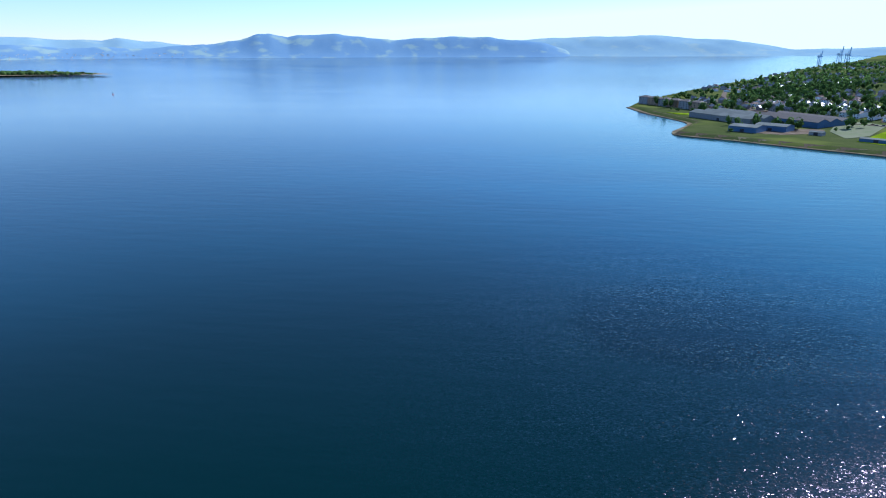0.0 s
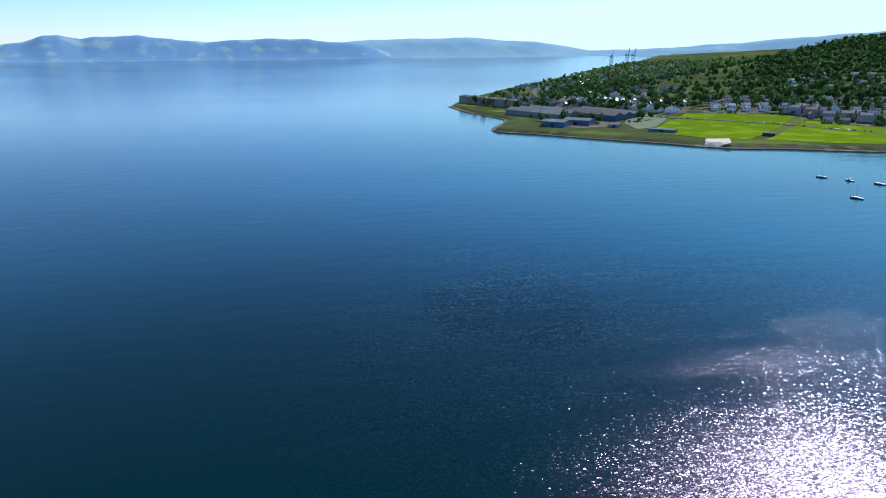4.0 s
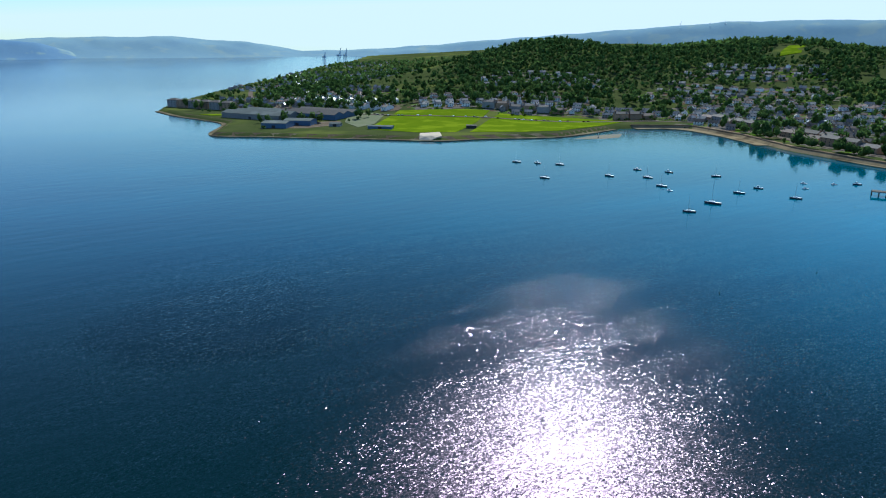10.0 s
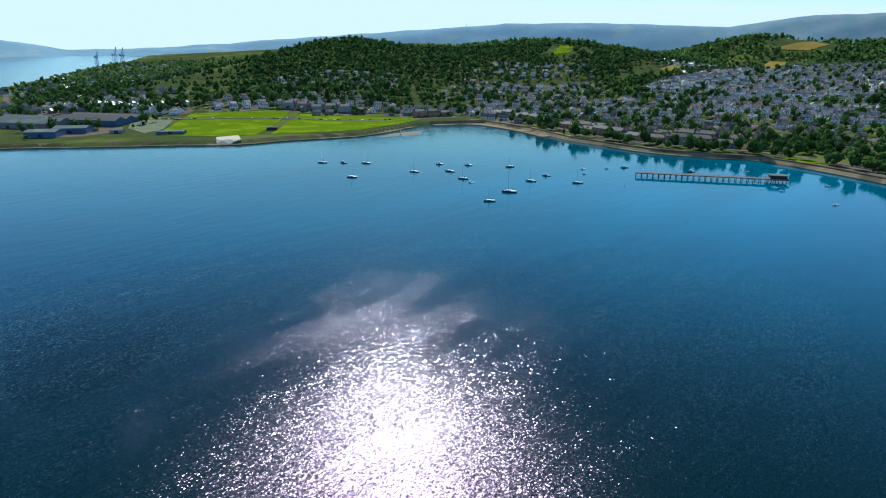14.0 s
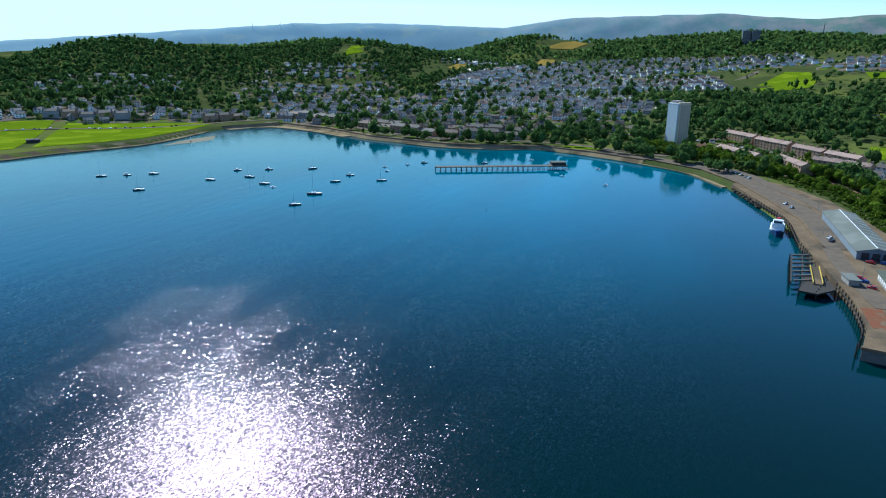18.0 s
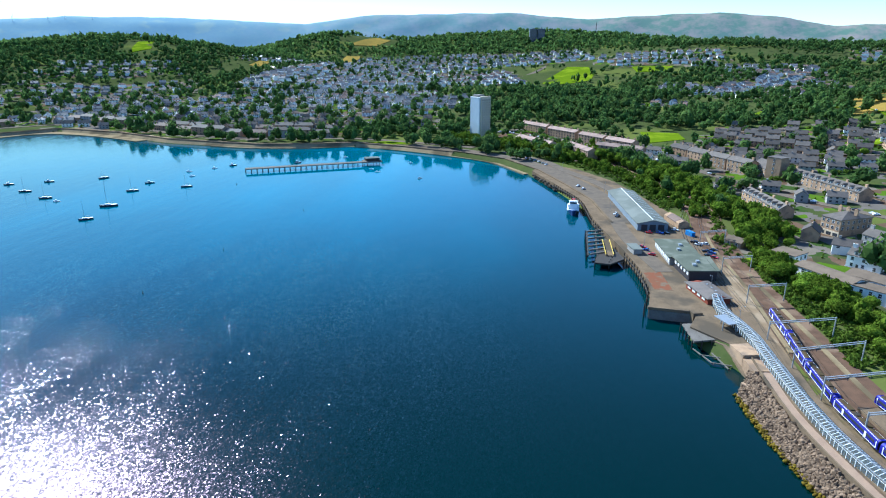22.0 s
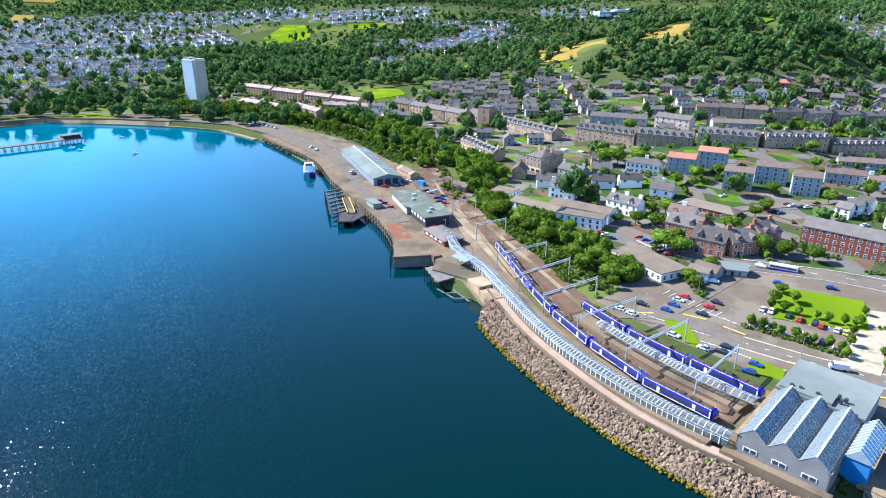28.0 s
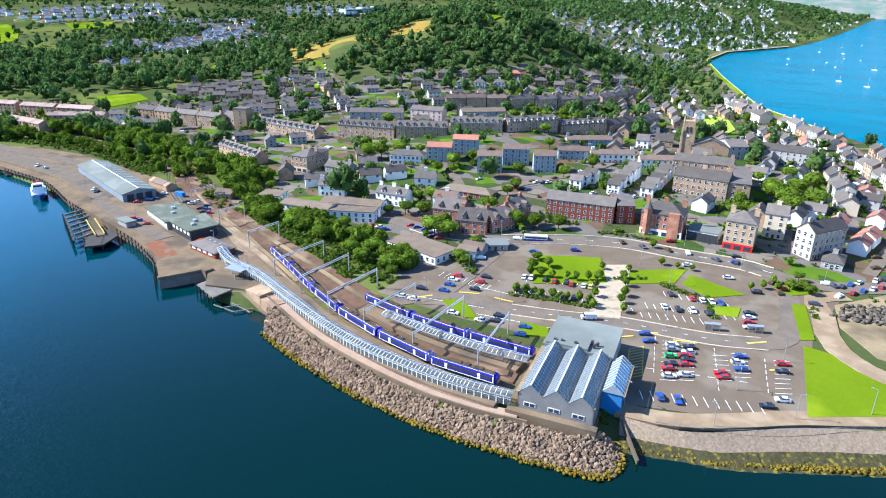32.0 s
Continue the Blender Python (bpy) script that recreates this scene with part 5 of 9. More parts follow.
for x, y in ((3, 2), (5.2, 2.2), (9.4, 2.4), (15, 3), (15.8, 4.5), (14, 5.2)):
    part("roof_vent", Lump().box(x, Ln + y, 11.7, 0.8, 0.8, 1.3), DOORS, hall)
annex = part("annex", Lump().box(W + 2.9, 19, 1.5, 5.6, 17, 8.4), mat("blue_cladding", (0.06, 0.2, 0.45), (0.05, 0.17, 0.4), 0.4, 0.5), hall, "bright blue side annex")
part("annex_gable", Lump().prism([(W, 0), (W + 6, 0), (W + 3, 2.8)], 0, 0.3), BLUEWALL, hall).matrix_basis = Matrix(((1, 0, 0, 0), (0, 0, -1, 10.5), (0, 1, 0, 9.9), (0, 0, 0, 1)))
part("annex_roof", Lump().add([(W, 10.2, 9.95), (W, 27.4, 9.95), (W + 3, 27.4, 12.8), (W + 3, 10.2, 12.8), (W + 6.2, 27.4, 9.95), (W + 6.2, 10.2, 9.95)], [(3, 2, 1, 0), (5, 4, 2, 3), (1, 2, 4)]), HALLGLASS, hall)
bars = Lump()
for j in range(11):
    y = 10.3 + 1.7 * j
    bars.beam((W, y, 10.0), (W + 3, y, 12.86), 0.14).beam((W + 6.2, y, 10.0), (W + 3, y, 12.86), 0.14)
part("annex_bar", bars, FRAME, hall)
part("annex_gutter", Lump().box(W + 6.3, 18.8, 9.75, 0.6, 17.6, 0.3), PAVING, hall)
part("walkway", Lump().box(W / 2 - 0.5, -1.7, 0.4, W + 4, 3.3, 4.9), CONCRETE, hall, "brown concrete walkway along the sea front of the hall")
part("parapet", Lump().box(W / 2 - 0.5, -3.2, 5.3, W + 4, 0.3, 0.7), CONCRETE, hall)
part("plinth", Lump().box(W / 2, Ln / 2, -1, W + 1.4, Ln + 1.4, 4.6), CONCRETE, hall)

# ---- armour rocks ----
def stone_mesh(seed, name, material):
    r = random.Random(seed)
    bm = bmesh.new()
    bmesh.ops.create_icosphere(bm, subdivisions=1, radius=1.0)
    for v in bm.verts:
        v.co *= 0.72 + 0.5 * r.random()
        v.co.z *= 0.75
    me = bpy.data.meshes.new(name)
    bm.to_mesh(me)
    bm.free()
    me.materials.append(material)
    return me


water_edge = smooth([(191, -83), (171, -83.5), (152, -85.2), (132, -88.4), (112, -93.8), (96, -100), (82, -106.4), (70, -114), (69, -121), (74, -127)], 1.0)
wall_edge = smooth([(206, -92.5), (192, -91.6), (172, -90.6), (147, -92.4), (122, -97.2), (104, -104), (93, -110.6), (82, -115.5), (79, -119), (77, -124)], 1.0)
# dark core sheet: its colour stands in for shade between the boulders
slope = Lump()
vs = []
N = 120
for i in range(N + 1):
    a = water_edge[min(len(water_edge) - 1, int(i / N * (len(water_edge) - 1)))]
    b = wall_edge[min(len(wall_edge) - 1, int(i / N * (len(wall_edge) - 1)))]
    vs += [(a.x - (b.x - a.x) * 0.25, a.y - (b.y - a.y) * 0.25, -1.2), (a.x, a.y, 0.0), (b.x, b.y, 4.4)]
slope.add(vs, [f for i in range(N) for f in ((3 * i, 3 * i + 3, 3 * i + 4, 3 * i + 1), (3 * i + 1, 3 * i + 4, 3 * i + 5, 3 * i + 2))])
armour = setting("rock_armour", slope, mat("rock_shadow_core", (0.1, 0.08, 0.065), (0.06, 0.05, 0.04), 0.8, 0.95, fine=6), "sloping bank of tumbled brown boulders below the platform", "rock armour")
single = [stone_mesh(i, "boulder", ROCKV) for i in range(6)]
wet = [stone_mesh(40 + i, "weedy_boulder", WEED) for i in range(3)]
loose = [stone_mesh(80 + i, "stone", ROCK) for i in range(6)]
bag_v, bag_f, nv = [], [], 0
packs = []
for me in loose:
    c = np.empty(len(me.vertices) * 3, np.float32)
    me.vertices.foreach_get("co", c)
    packs.append((c.reshape(-1, 3), np.array([tuple(p.vertices) for p in me.polygons])))
for n in range(4200):
    i, k = rnd.random(), rnd.random()
    if n < 190:
        i = 0.45 + 0.55 * (n / 190)
    a, b = water_edge[int(i * (len(water_edge) - 1))], wall_edge[int(i * (len(wall_edge) - 1))]
    p = a.lerp(b, k * 1.06 - 0.08)
    z = 4.4 * (k * 1.06 - 0.08)
    s = 0.45 + 0.5 * rnd.random() ** 2
    if n < 190:
        ob = part("boulder", (wet if k < 0.1 else single)[n % 3], None, armour)
        ob.matrix_basis = Matrix.LocRotScale((p.x, p.y, z + 0.15), Euler((rnd.random() * 6, rnd.random() * 6, rnd.random() * 6)), (s * 1.15, s * 1.15, s * 1.15))
    else:
        c, f = packs[n % 6]
        q = np.array(Euler((rnd.random() * 6, rnd.random() * 6, rnd.random() * 6)).to_matrix())
        bag_v.append(c @ q.T * s + (p.x, p.y, z + 0.12))
        bag_f.append(f + nv)
        nv += len(c)
me = bpy.data.meshes.new("boulders")
ob = new("boulders", sheet(me, np.concatenate(bag_v), np.concatenate(bag_f), ROCK))
me.polygons.foreach_set("use_smooth", np.zeros(len(me.polygons), bool))
ob.parent = armour
tagged(ob, "tumbled brown armour stones", kind="stuff")
tide_v, tide_f, nv = [], [], 0
for line, n in ((water_edge, 1100), (smooth([(75, -127), (61, -137), (51, -144), (37, -158), (23, -172)], 1.0), 700)):
    for _ in range(n):
        p = line[rnd.randrange(len(line))]
        c, f = packs[rnd.randrange(6)]
        s = 0.3 + 0.35 * rnd.random()
        tide_v.append(c * s + (p.x + rnd.uniform(-1.6, 1.2), p.y + rnd.uniform(-0.8, 1.6), 0.1 + 0.5 * rnd.random()))
        tide_f.append(f + nv)
        nv += len(c)
me = bpy.data.meshes.new("tide_stones")
tagged(new("tide_stones", sheet(me, np.concatenate(tide_v), np.concatenate(tide_f), mat("golden_weed", (0.18, 0.125, 0.012), (0.07, 0.052, 0.012), 0.9, 0.85, fine=5, island=0.4))), "stones with golden seaweed along the tide line", "stones", kind="stuff")
grey_v, grey_f, nv = [], [], 0
for _ in range(700):
    c, f = packs[rnd.randrange(6)]
    if rnd.random() < 0.55:
        k = rnd.random()
        x, y, z = 60 - 22 * k + rnd.uniform(-4, 4), -252 - 18 * k + rnd.uniform(-8, 8), 4.4 + 0.6 * rnd.random()
    else:
        k = rnd.random()
        x, y, z = 556 - 58 * k, -38 - 15 * k + rnd.uniform(-5, 3), 1.6 + rnd.uniform(-1.4, 1)
    grey_v.append(c * (0.6 + 0.6 * rnd.random()) + (x, y, z))
    grey_f.append(f + nv)
    nv += len(c)
me = bpy.data.meshes.new("grey_boulders")
tagged(new("grey_boulders", sheet(me, np.concatenate(grey_v), np.concatenate(grey_f), mat("grey_boulder", (0.13, 0.108, 0.083), (0.07, 0.058, 0.046), 0.8, 0.9, island=0.5))), "heaps of dark grey boulders by the shore", "boulders", kind="stuff")

# ---- buildings ----
BUILT = []          # x, y, radius kept free of trees


def window_mesh(w, h):
    key = "window_%d_%d" % (w * 100, h * 100)
    if key in bpy.data.meshes:
        return bpy.data.meshes[key]
    l = Lump().box(0, 0, -h / 2 - 0.12, w + 0.24, 0.12, h + 0.24).box(0, -0.05, -h / 2, w, 0.06, h, slot=1).box(0, -0.09, -0.05, w, 0.06, 0.1)
    return l.mesh(key, FRAME, PANE)


def windows(ob, w, d, base, storeys, sh, bays, side_bays, ww=1.25, wh=1.7, skip=0):
    me = window_mesh(ww, wh)
    for s in range(skip, storeys):
        z = base + sh * s + sh * 0.55
        for i in range(bays):
            part("window", me, None, ob, at=(-w / 2 + w * (i + 0.5) / bays, -0.03, z))
        for i in range(side_bays):
            part("window", me, None, ob, at=(w / 2 + 0.03, d * (i + 0.5) / side_bays, z), turn=90)
            part("window", me, None, ob, at=(-w / 2 - 0.03, d * (i + 0.5) / side_bays, z), turn=-90)


def chimney(ob, x, y, z, h=2.2, pots=3, wall=STONE, turn=0):
    c = part("chimney", Lump().box(x, y, z - 1.5, 2.1, 0.9, h + 1.5, turn).box(x, y, z + h, 2.3, 1.1, 0.2, turn), wall, ob)
    for i in range(pots):
        k = (i - (pots - 1) / 2) * 0.55
        part("chimney_pot", Lump().tube(x + k * math.cos(radians(turn)), y + k * math.sin(radians(turn)), z + h + 0.2, z + h + 0.9, 0.17, 0.14, 6), POT, c)


def building(name, label, a, b, d, storeys, wall=STONE, cover=SLATE, roof="gable", rise=3.0, bays=None, side_bays=2, chimneys=2, dormers=0, sh=3.1, shop=None, cat="building", group="", ww=1.25, pots=2, extra=0.0):
    """A building whose front runs from a to b, as seen from the bay; it reaches d metres back."""
    a, b = Vector((*a, 0)), Vector((*b, 0))
    if a.length > 480:
        pots, side_bays = 0, 0
    w, mid = (b - a).length, (a + b) / 2
    turn = math.degrees(math.atan2(b.y - a.y, b.x - a.x))
    z = min(ground(a.x, a.y), ground(b.x, b.y)) + extra
    ob = thing(name, label, cat, (mid.x, mid.y, z), turn, group)
    h = storeys * sh + 0.4
    back = Vector((-(b - a).y, (b - a).x, 0)).normalized()
    n = max(1, int(w / max(d, 6)) + 1)
    for i in range(n):
        q = a.lerp(b, (i + 0.5) / n) + back * d / 2
        BUILT.append((q.x, q.y, max(w / n, d) * 0.62))
    move = lambda l: [setattr(l, "v", [(x, y + d / 2, zz) for x, y, zz in l.v]), l][1]
    if roof == "flat":
        shell = part("wall", Lump().box(0, d / 2, -3, w, d, h + 3), wall, ob)
        part("roof", Lump().box(0, d / 2, h, w + 0.5, d + 0.5, 0.35), cover, ob)
    elif roof == "hip":
        shell = part("wall", Lump().box(0, d / 2, -3, w, d, h + 3), wall, ob)
        part("roof", move(hip_roof(w, d, h, rise)), cover, ob)
    else:
        shell = part("wall", move(gable_walls(w, d, h, rise)), wall, ob)
        part("roof", move(gable_roof(w, d, h, rise, 0.35)), cover, ob)
    bays = bays if bays is not None else max(2, int(w / 4.8))
    if a.length > 640:
        base = shell.data
        glazed = Lump()
        for k in range(storeys):
            for i in range(bays):
                glazed.box(-w / 2 + w * (i + 0.5) / bays, 0, sh * k + sh * 0.3, ww, 0.14, 1.7, slot=1)
        glazed.v += [tuple(v.co) for v in base.vertices]
        k = len(glazed.v) - len(base.vertices)
        glazed.f += [tuple(i + k for i in q.vertices) for q in base.polygons]
        glazed.m += [0] * len(base.polygons)
        shell.data = glazed.mesh("wall", wall, PANE)
    windows(ob, w, d, 0, storeys if a.length <= 640 else 0, sh, bays, side_bays if side_bays > 1 else 0, ww, 1.7, 1 if shop else 0)
    if shop:
        part("shopfront", Lump().box(0, -0.12, 0, w + 0.2, 0.3, sh * 0.95), shop, ob)
        for i in range(max(2, int(w / 4))):
            k = max(2, int(w / 4))
            part("shop_window", Lump().box(-w / 2 + w * (i + 0.5) / k, -0.3, 0.5, w / k * 0.7, 0.1, 1.9), PANE, ob)
    else:
        part("door", Lump().box(-w / 2 + w * 0.5 / bays + w / bays * 0.5, -0.06, 0, 1.1, 0.14, 2.2), DOORS, ob)
    for i in range(chimneys):
        x = (-w / 2 + 1.2 + (w - 2.4) * i / (chimneys - 1)) if chimneys > 1 else 0
        chimney(ob, x, d / 2, h + (rise if roof != "flat" else 0) - 0.4, 1.9, pots, wall)
    for i in range(dormers):
        x = -w / 2 + w * (i + 0.5) / dormers
        dm = part("dormer", Lump().box(x, d * 0.2, h - 0.3, 2.3, d * 0.3, 2.1), FRAME if cat == "terrace" else wall, ob)
        part("dormer_window", window_mesh(1.2, 1.4), None, dm, at=(x, d * 0.05 - 0.03, h + 0.85))
        l = Lump().add([(x - 1.4, d * 0.02, h + 1.7), (x + 1.4, d * 0.02, h + 1.7), (x, d * 0.02, h + 2.8), (x - 1.4, d * 0.4, h + 1.7), (x + 1.4, d * 0.4, h + 1.7), (x, d * 0.4, h + 2.8)],
                       [(0, 1, 2), (0, 2, 5, 3), (1, 4, 5, 2), (3, 5, 4), (0, 3, 4, 1)])
        part("dormer_roof", l, cover, dm)
    return ob


# along the main road
building("brick_flats", "long red brick flats with dark brown roof", (203, -248), (172, -263), 12, 3, BRICK, SLATE, "gable", 3.2, 11, 3, 0, cat="flats")
building("brick_flats", "red brick flats wing with dark brown roof", (171, -265), (165, -271), 22, 3, BRICK, SLATE, "gable", 2.4, 2, 5, 0, cat="flats")
vic = building("victorian_hotel", "ornate red sandstone corner building with slate roofs", (157, -264), (139, -271), 16, 3, REDSTONE, SLATE, "hip", 4.5, 6, 4, 3, 0, 3.6, WHITE)
part("bay_tower", Lump().tube(-6.5, -0.4, 0, 13.4, 1.9, 1.9, 8), REDSTONE, vic)
part("spire", Lump().tube(-6.5, -0.4, 13.4, 17.5, 2.2, 0.1, 8), SLATE, vic)
part("gable_front", Lump().prism([(3, -0.6), (8, -0.6), (8, 3), (3, 3)], 0, 12.2), REDSTONE, vic)
building("shop_row", "low parade of shops with white fronts", (138, -275), (125, -279), 12, 1, WHITE, ROOFGREY, "flat", 0, 3, 1, 0, 0, 4.4, DOORS, "shops")
building("corner_tenement", "four-storey honey sandstone tenement over a red shopfront", (122, -278), (110, -282), 19, 4, mat("honey_sandstone", (0.46, 0.33, 0.2), (0.38, 0.27, 0.17), 0.5, 0.9, fine=9), SLATE, "hip", 3.0, 4, 5, 2, 0, 3.3, SHOPRED, "tenement")
building("cream_house", "tall cream gabled house with slate roof", (116, -305), (107, -308), 12, 4, CREAM, SLATE, "gable", 3.4, 2, 2, 1, 0, 3.0, cat="house")
building("white_tenement", "tall grey-brown stone tenement at the road bend", (89.5, -293.5), (83.5, -314), 9, 4, mat("pale_stone_render", (0.42, 0.36, 0.29), (0.34, 0.29, 0.235), 0.4, 0.9, fine=9), SLATE, "gable", 3.8, 6, 3, 2, 0, 3.2, cat="tenement")
building("shop_row", "small grey building with low roof by the road bend", (84, -291), (76, -293), 14, 1, GREYWALL, SLATE, "hip", 2, 2, 2, 1, cat="shops")
building("stone_tenement", "large grey sandstone tenement block with slate roof", (180, -332), (152, -340), 14, 3, STONE, SLATE, "gable", 4.2, 9, 3, 3, 0, 3.6, cat="tenement")
building("stone_tenement", "grey sandstone tenement wing along the hill street", (152, -341), (142, -346), 44, 3, STONE, SLATE, "gable", 3.2, 2, 11, 2, 0, 3.6, cat="tenement")
building("stone_tenement", "grey sandstone tenement behind the courtyard", (200, -366), (168, -378), 12, 3, STONE, SLATE, "gable", 3.6, 9, 2, 3, 0, 3.4, cat="tenement")
building("stone_tenement", "dark stone tenement beside the bowling green", (196, -470), (160, -478), 12, 3, GREYWALL, SLATE, "gable", 3.6, 9, 2, 3, 0, 3.2, cat="tenement")
building("stone_tenement", "dark stone tenement wing with slate roof", (205, -452), (196, -462), 24, 3, GREYWALL, SLATE, "gable", 3.2, 3, 5, 2, 0, 3.2, cat="tenement")
# church with square tower
kirk = thing("church", "grey stone church with square pinnacled tower", "church", (231, -438, ground(231, -438)), -150)
BUILT.append((238, -448, 22))
part("tower", Lump().box(0, 4, -3, 8.5, 8.5, 27, top=0.93), STONE, kirk)
for x in (-3.6, 3.6):
    for y in (0.4, 7.6):
        part("buttress", Lump().box(x * 1.15, y + (y - 4) * 0.12, -3, 1.6, 1.6, 21, top=0.7), STONE, kirk)
        part("pinnacle", Lump().tube(x, y, 23.5, 28, 0.7, 0.1, 6), STONE, kirk)
part("belfry_opening", Lump().box(-1.3, -0.1, 16, 1.1, 0.4, 4).box(1.3, -0.1, 16, 1.1, 0.4, 4), DOORS, kirk)
part("clock_face", Lump().box(0, -0.1, 12.6, 1.8, 0.3, 1.8), WHITE, kirk)
l = gable_walls(12, 26, 7, 5.5)
l.v = [(y + 16, x + 5, z) for x, y, z in l.v]
l.f = [f[::-1] for f in l.f]
part("nave_wall", l, STONE, kirk)
l = gable_roof(12, 26, 7.1, 5.5, 0.3)
l.v = [(y + 16, x + 5, z) for x, y, z in l.v]
l.f = [f[::-1] for f in l.f]
part("nave_roof", l, SLATE, kirk)
building("church_hall", "small white gabled hall with slate roof", (262, -420), (254, -424), 15, 2, HARL, SLATE, "gable", 3.5, 2, 4, 0, cat="hall")
building("church_hall", "stone gabled hall near the church", (262, -446), (250, -452), 14, 1, STONE, SLATE, "gable", 4.5, 3, 3, 0, 0, 4.2, cat="hall")
# stepped white terraces
for a, b, n in (((223, -292), (224, -314), 3), ((203, -301), (214, -342), 5), ((187, -310), (200, -354), 5)):
    for i in range(n):
        p = Vector((*a, 0)).lerp(Vector((*b, 0)), i / n)
        building("terrace_house", "white stepped terrace house with dark roof", (p.x, p.y), (p.x - 6.6, p.y - 2.4), 8.2, 2, HARL, SLATE, "gable", 2.2, 2, 1, 0, 0, 2.7, cat="house", group="stepped white terraces", extra=i * 0.5)
building("terrace_row", "two-storey white terrace with brown roof", (247, -345), (228, -366), 8, 2, HARL, TILE, "gable", 2.4, 8, 1, 2, cat="terrace")
building("terrace_row", "two-storey white terrace with brown roof", (221, -362), (203, -379), 8, 2, HARL, TILE, "gable", 2.4, 7, 1, 2, cat="terrace")
building("terrace_row", "two-storey pale blue terrace with brown roof", (289, -372), (268, -398), 8, 2, BLUEWALL, TILE, "gable", 2.4, 10, 1, 2, cat="terrace")
building("terrace_row", "two-storey pale blue terrace with brown roof", (266, -334), (250, -349), 8, 2, BLUEWALL, TILE, "gable", 2.4, 6, 1, 2, cat="terrace")
for a, b in (((257, -299), (247, -309)), ((281, -273), (270, -284)), ((280, -295), (268, -307)), ((321, -265), (309, -276)), ((321, -288), (308, -299))):
    building("flats_block", "four-storey grey-blue flats block with brown tiled roof", a, b, 10, 4, BLUEWALL, TILE if a[0] < 300 else TILE_RED, "gable", 2.4, 4, 1, 0, 0, 2.7, cat="flats", group="grey-blue flats blocks")
# long stone terraces with dormers
for a, b, n in (((440, -270), (397, -294), 9), ((395, -295), (366, -322), 7), ((364, -324), (336, -352), 8), ((334, -356), (318, -396), 9), ((317, -399), (303, -440), 9), ((302, -443), (301, -480), 0), ((301, -483), (303, -520), 0)):
    building("stone_terrace", "long grey sandstone terrace with white dormers", a, b, 11, 3, STONE, SLATE, "gable", 3.9, None, 1, 4, n, 3.3, cat="terrace", group="dormered stone terraces", pots=3)
building("villa", "white-windowed stone house with slate roof", (340, -248), (322, -263), 10, 2, HARL, SLATE, "hip", 3.0, 8, 2, 1, 0, 3.2, cat="house")
building("inn", "whitewashed old inn with slate roof and chimneys", (284, -197), (266, -204), 9, 2, HARL, SLATE, "gable", 3.4, 5, 1, 3, 2, 3.2, cat="house")
building("white_house", "white gabled house with slate roof", (288, -228), (279, -236), 12, 2, HARL, SLATE, "gable", 3.4, 2, 3, 1, cat="house")
building("white_house", "white house with brown tiled roof", (254, -214), (243, -221), 10, 2, HARL, TILE, "gable", 2.8, 3, 2, 1, cat="house")
building("surgery", "low brown-roofed public building with red brick base", (268, -232), (240, -244), 11, 1, BRICK, FELT, "hip", 2.4, 8, 2, 0, cat="building")
building("care_home", "white two-storey flats with flat felt roof", (322, -144), (312, -152), 12, 2, HARL, FELT, "flat", 0, 4, 3, 0, 0, 2.8, cat="flats")
building("care_home", "white two-storey flats with sloping felt roof", (301, -147), (275, -160), 11, 2, HARL, FELT, "gable", 1.4, 9, 2, 0, 0, 2.8, cat="flats")
building("care_home", "white two-storey flats with brown felt roof", (290, -165), (262, -184), 12, 2, HARL, FELT, "gable", 1.6, 9, 2, 0, 0, 2.8, cat="flats")
building("care_home", "white stepped flats with flat felt roof", (276, -159), (256, -176), 9, 2, HARL, FELT, "flat", 0, 7, 2, 0, 0, 2.6, cat="flats")
for a, b, d in (((240, -202), (226, -210), 14), ((219, -199), (206, -207), 18), ((205, -211), (202, -224), 14), ((206, -229), (208, -242), 13)):
    s_ = building("sandstone_house", "red sandstone house with crow gables and slate roof", a, b, d, 2, REDSTONE, SLATE, "gable", 4.0, 4, 3, 2, 2, 3.3, cat="house", group="red sandstone houses")
building("health_centre", "low flat-roofed building with brown felt roof", (224, -160), (193, -164), 15, 1, HARL, FELT, "flat", 0, 10, 4, 0, 0, 3.2, cat="building")
building("health_centre", "small white flat-roofed annex", (193, -176), (186, -181), 8, 1, HARL, FELT, "flat", 0, 2, 2, 0, 0, 3.6, cat="building")
building("hut", "small shed with pale grey pitched roof", (192, -192), (185, -201), 7, 1, GREYWALL, ROOFGREY, "gable", 2.0, 2, 1, 0, 0, 2.8, cat="shed")
building("cottage", "low building with dark slate roof by the trees", (196, -182), (187, -186), 8, 1, GREYWALL, TILE, "gable", 2.2, 2, 1, 0, cat="house")
building("cottage", "small railway building with grey roof", (350, -131), (342, -137), 7, 1, STONE, FELT, "gable", 2, 2, 1, 0, cat="house")
building("stone_block", "brown sandstone corner tenement with slate roof", (378, -195), (366, -200), 24, 3, STONE, SLATE, "hip", 3.4, 4, 6, 3, 0, 3.4, CREAM, "tenement")
building("stone_block", "low grey building behind the corner tenement", (352, -205), (336, -212), 10, 2, GREYWALL, SLATE, "gable", 3, 4, 2, 2, cat="house")
building("villa", "white villa with slate roof and bay windows", (318, -180), (306, -190), 9, 2, HARL, SLATE, "gable", 3, 3, 2, 2, 2, cat="house")
t2 = building("church_tower", "square brown stone church tower", (531, -223), (521, -230), 10, 5, STONE, SLATE, "flat", 0, 1, 1, 0, 0, 3.4, cat="church")
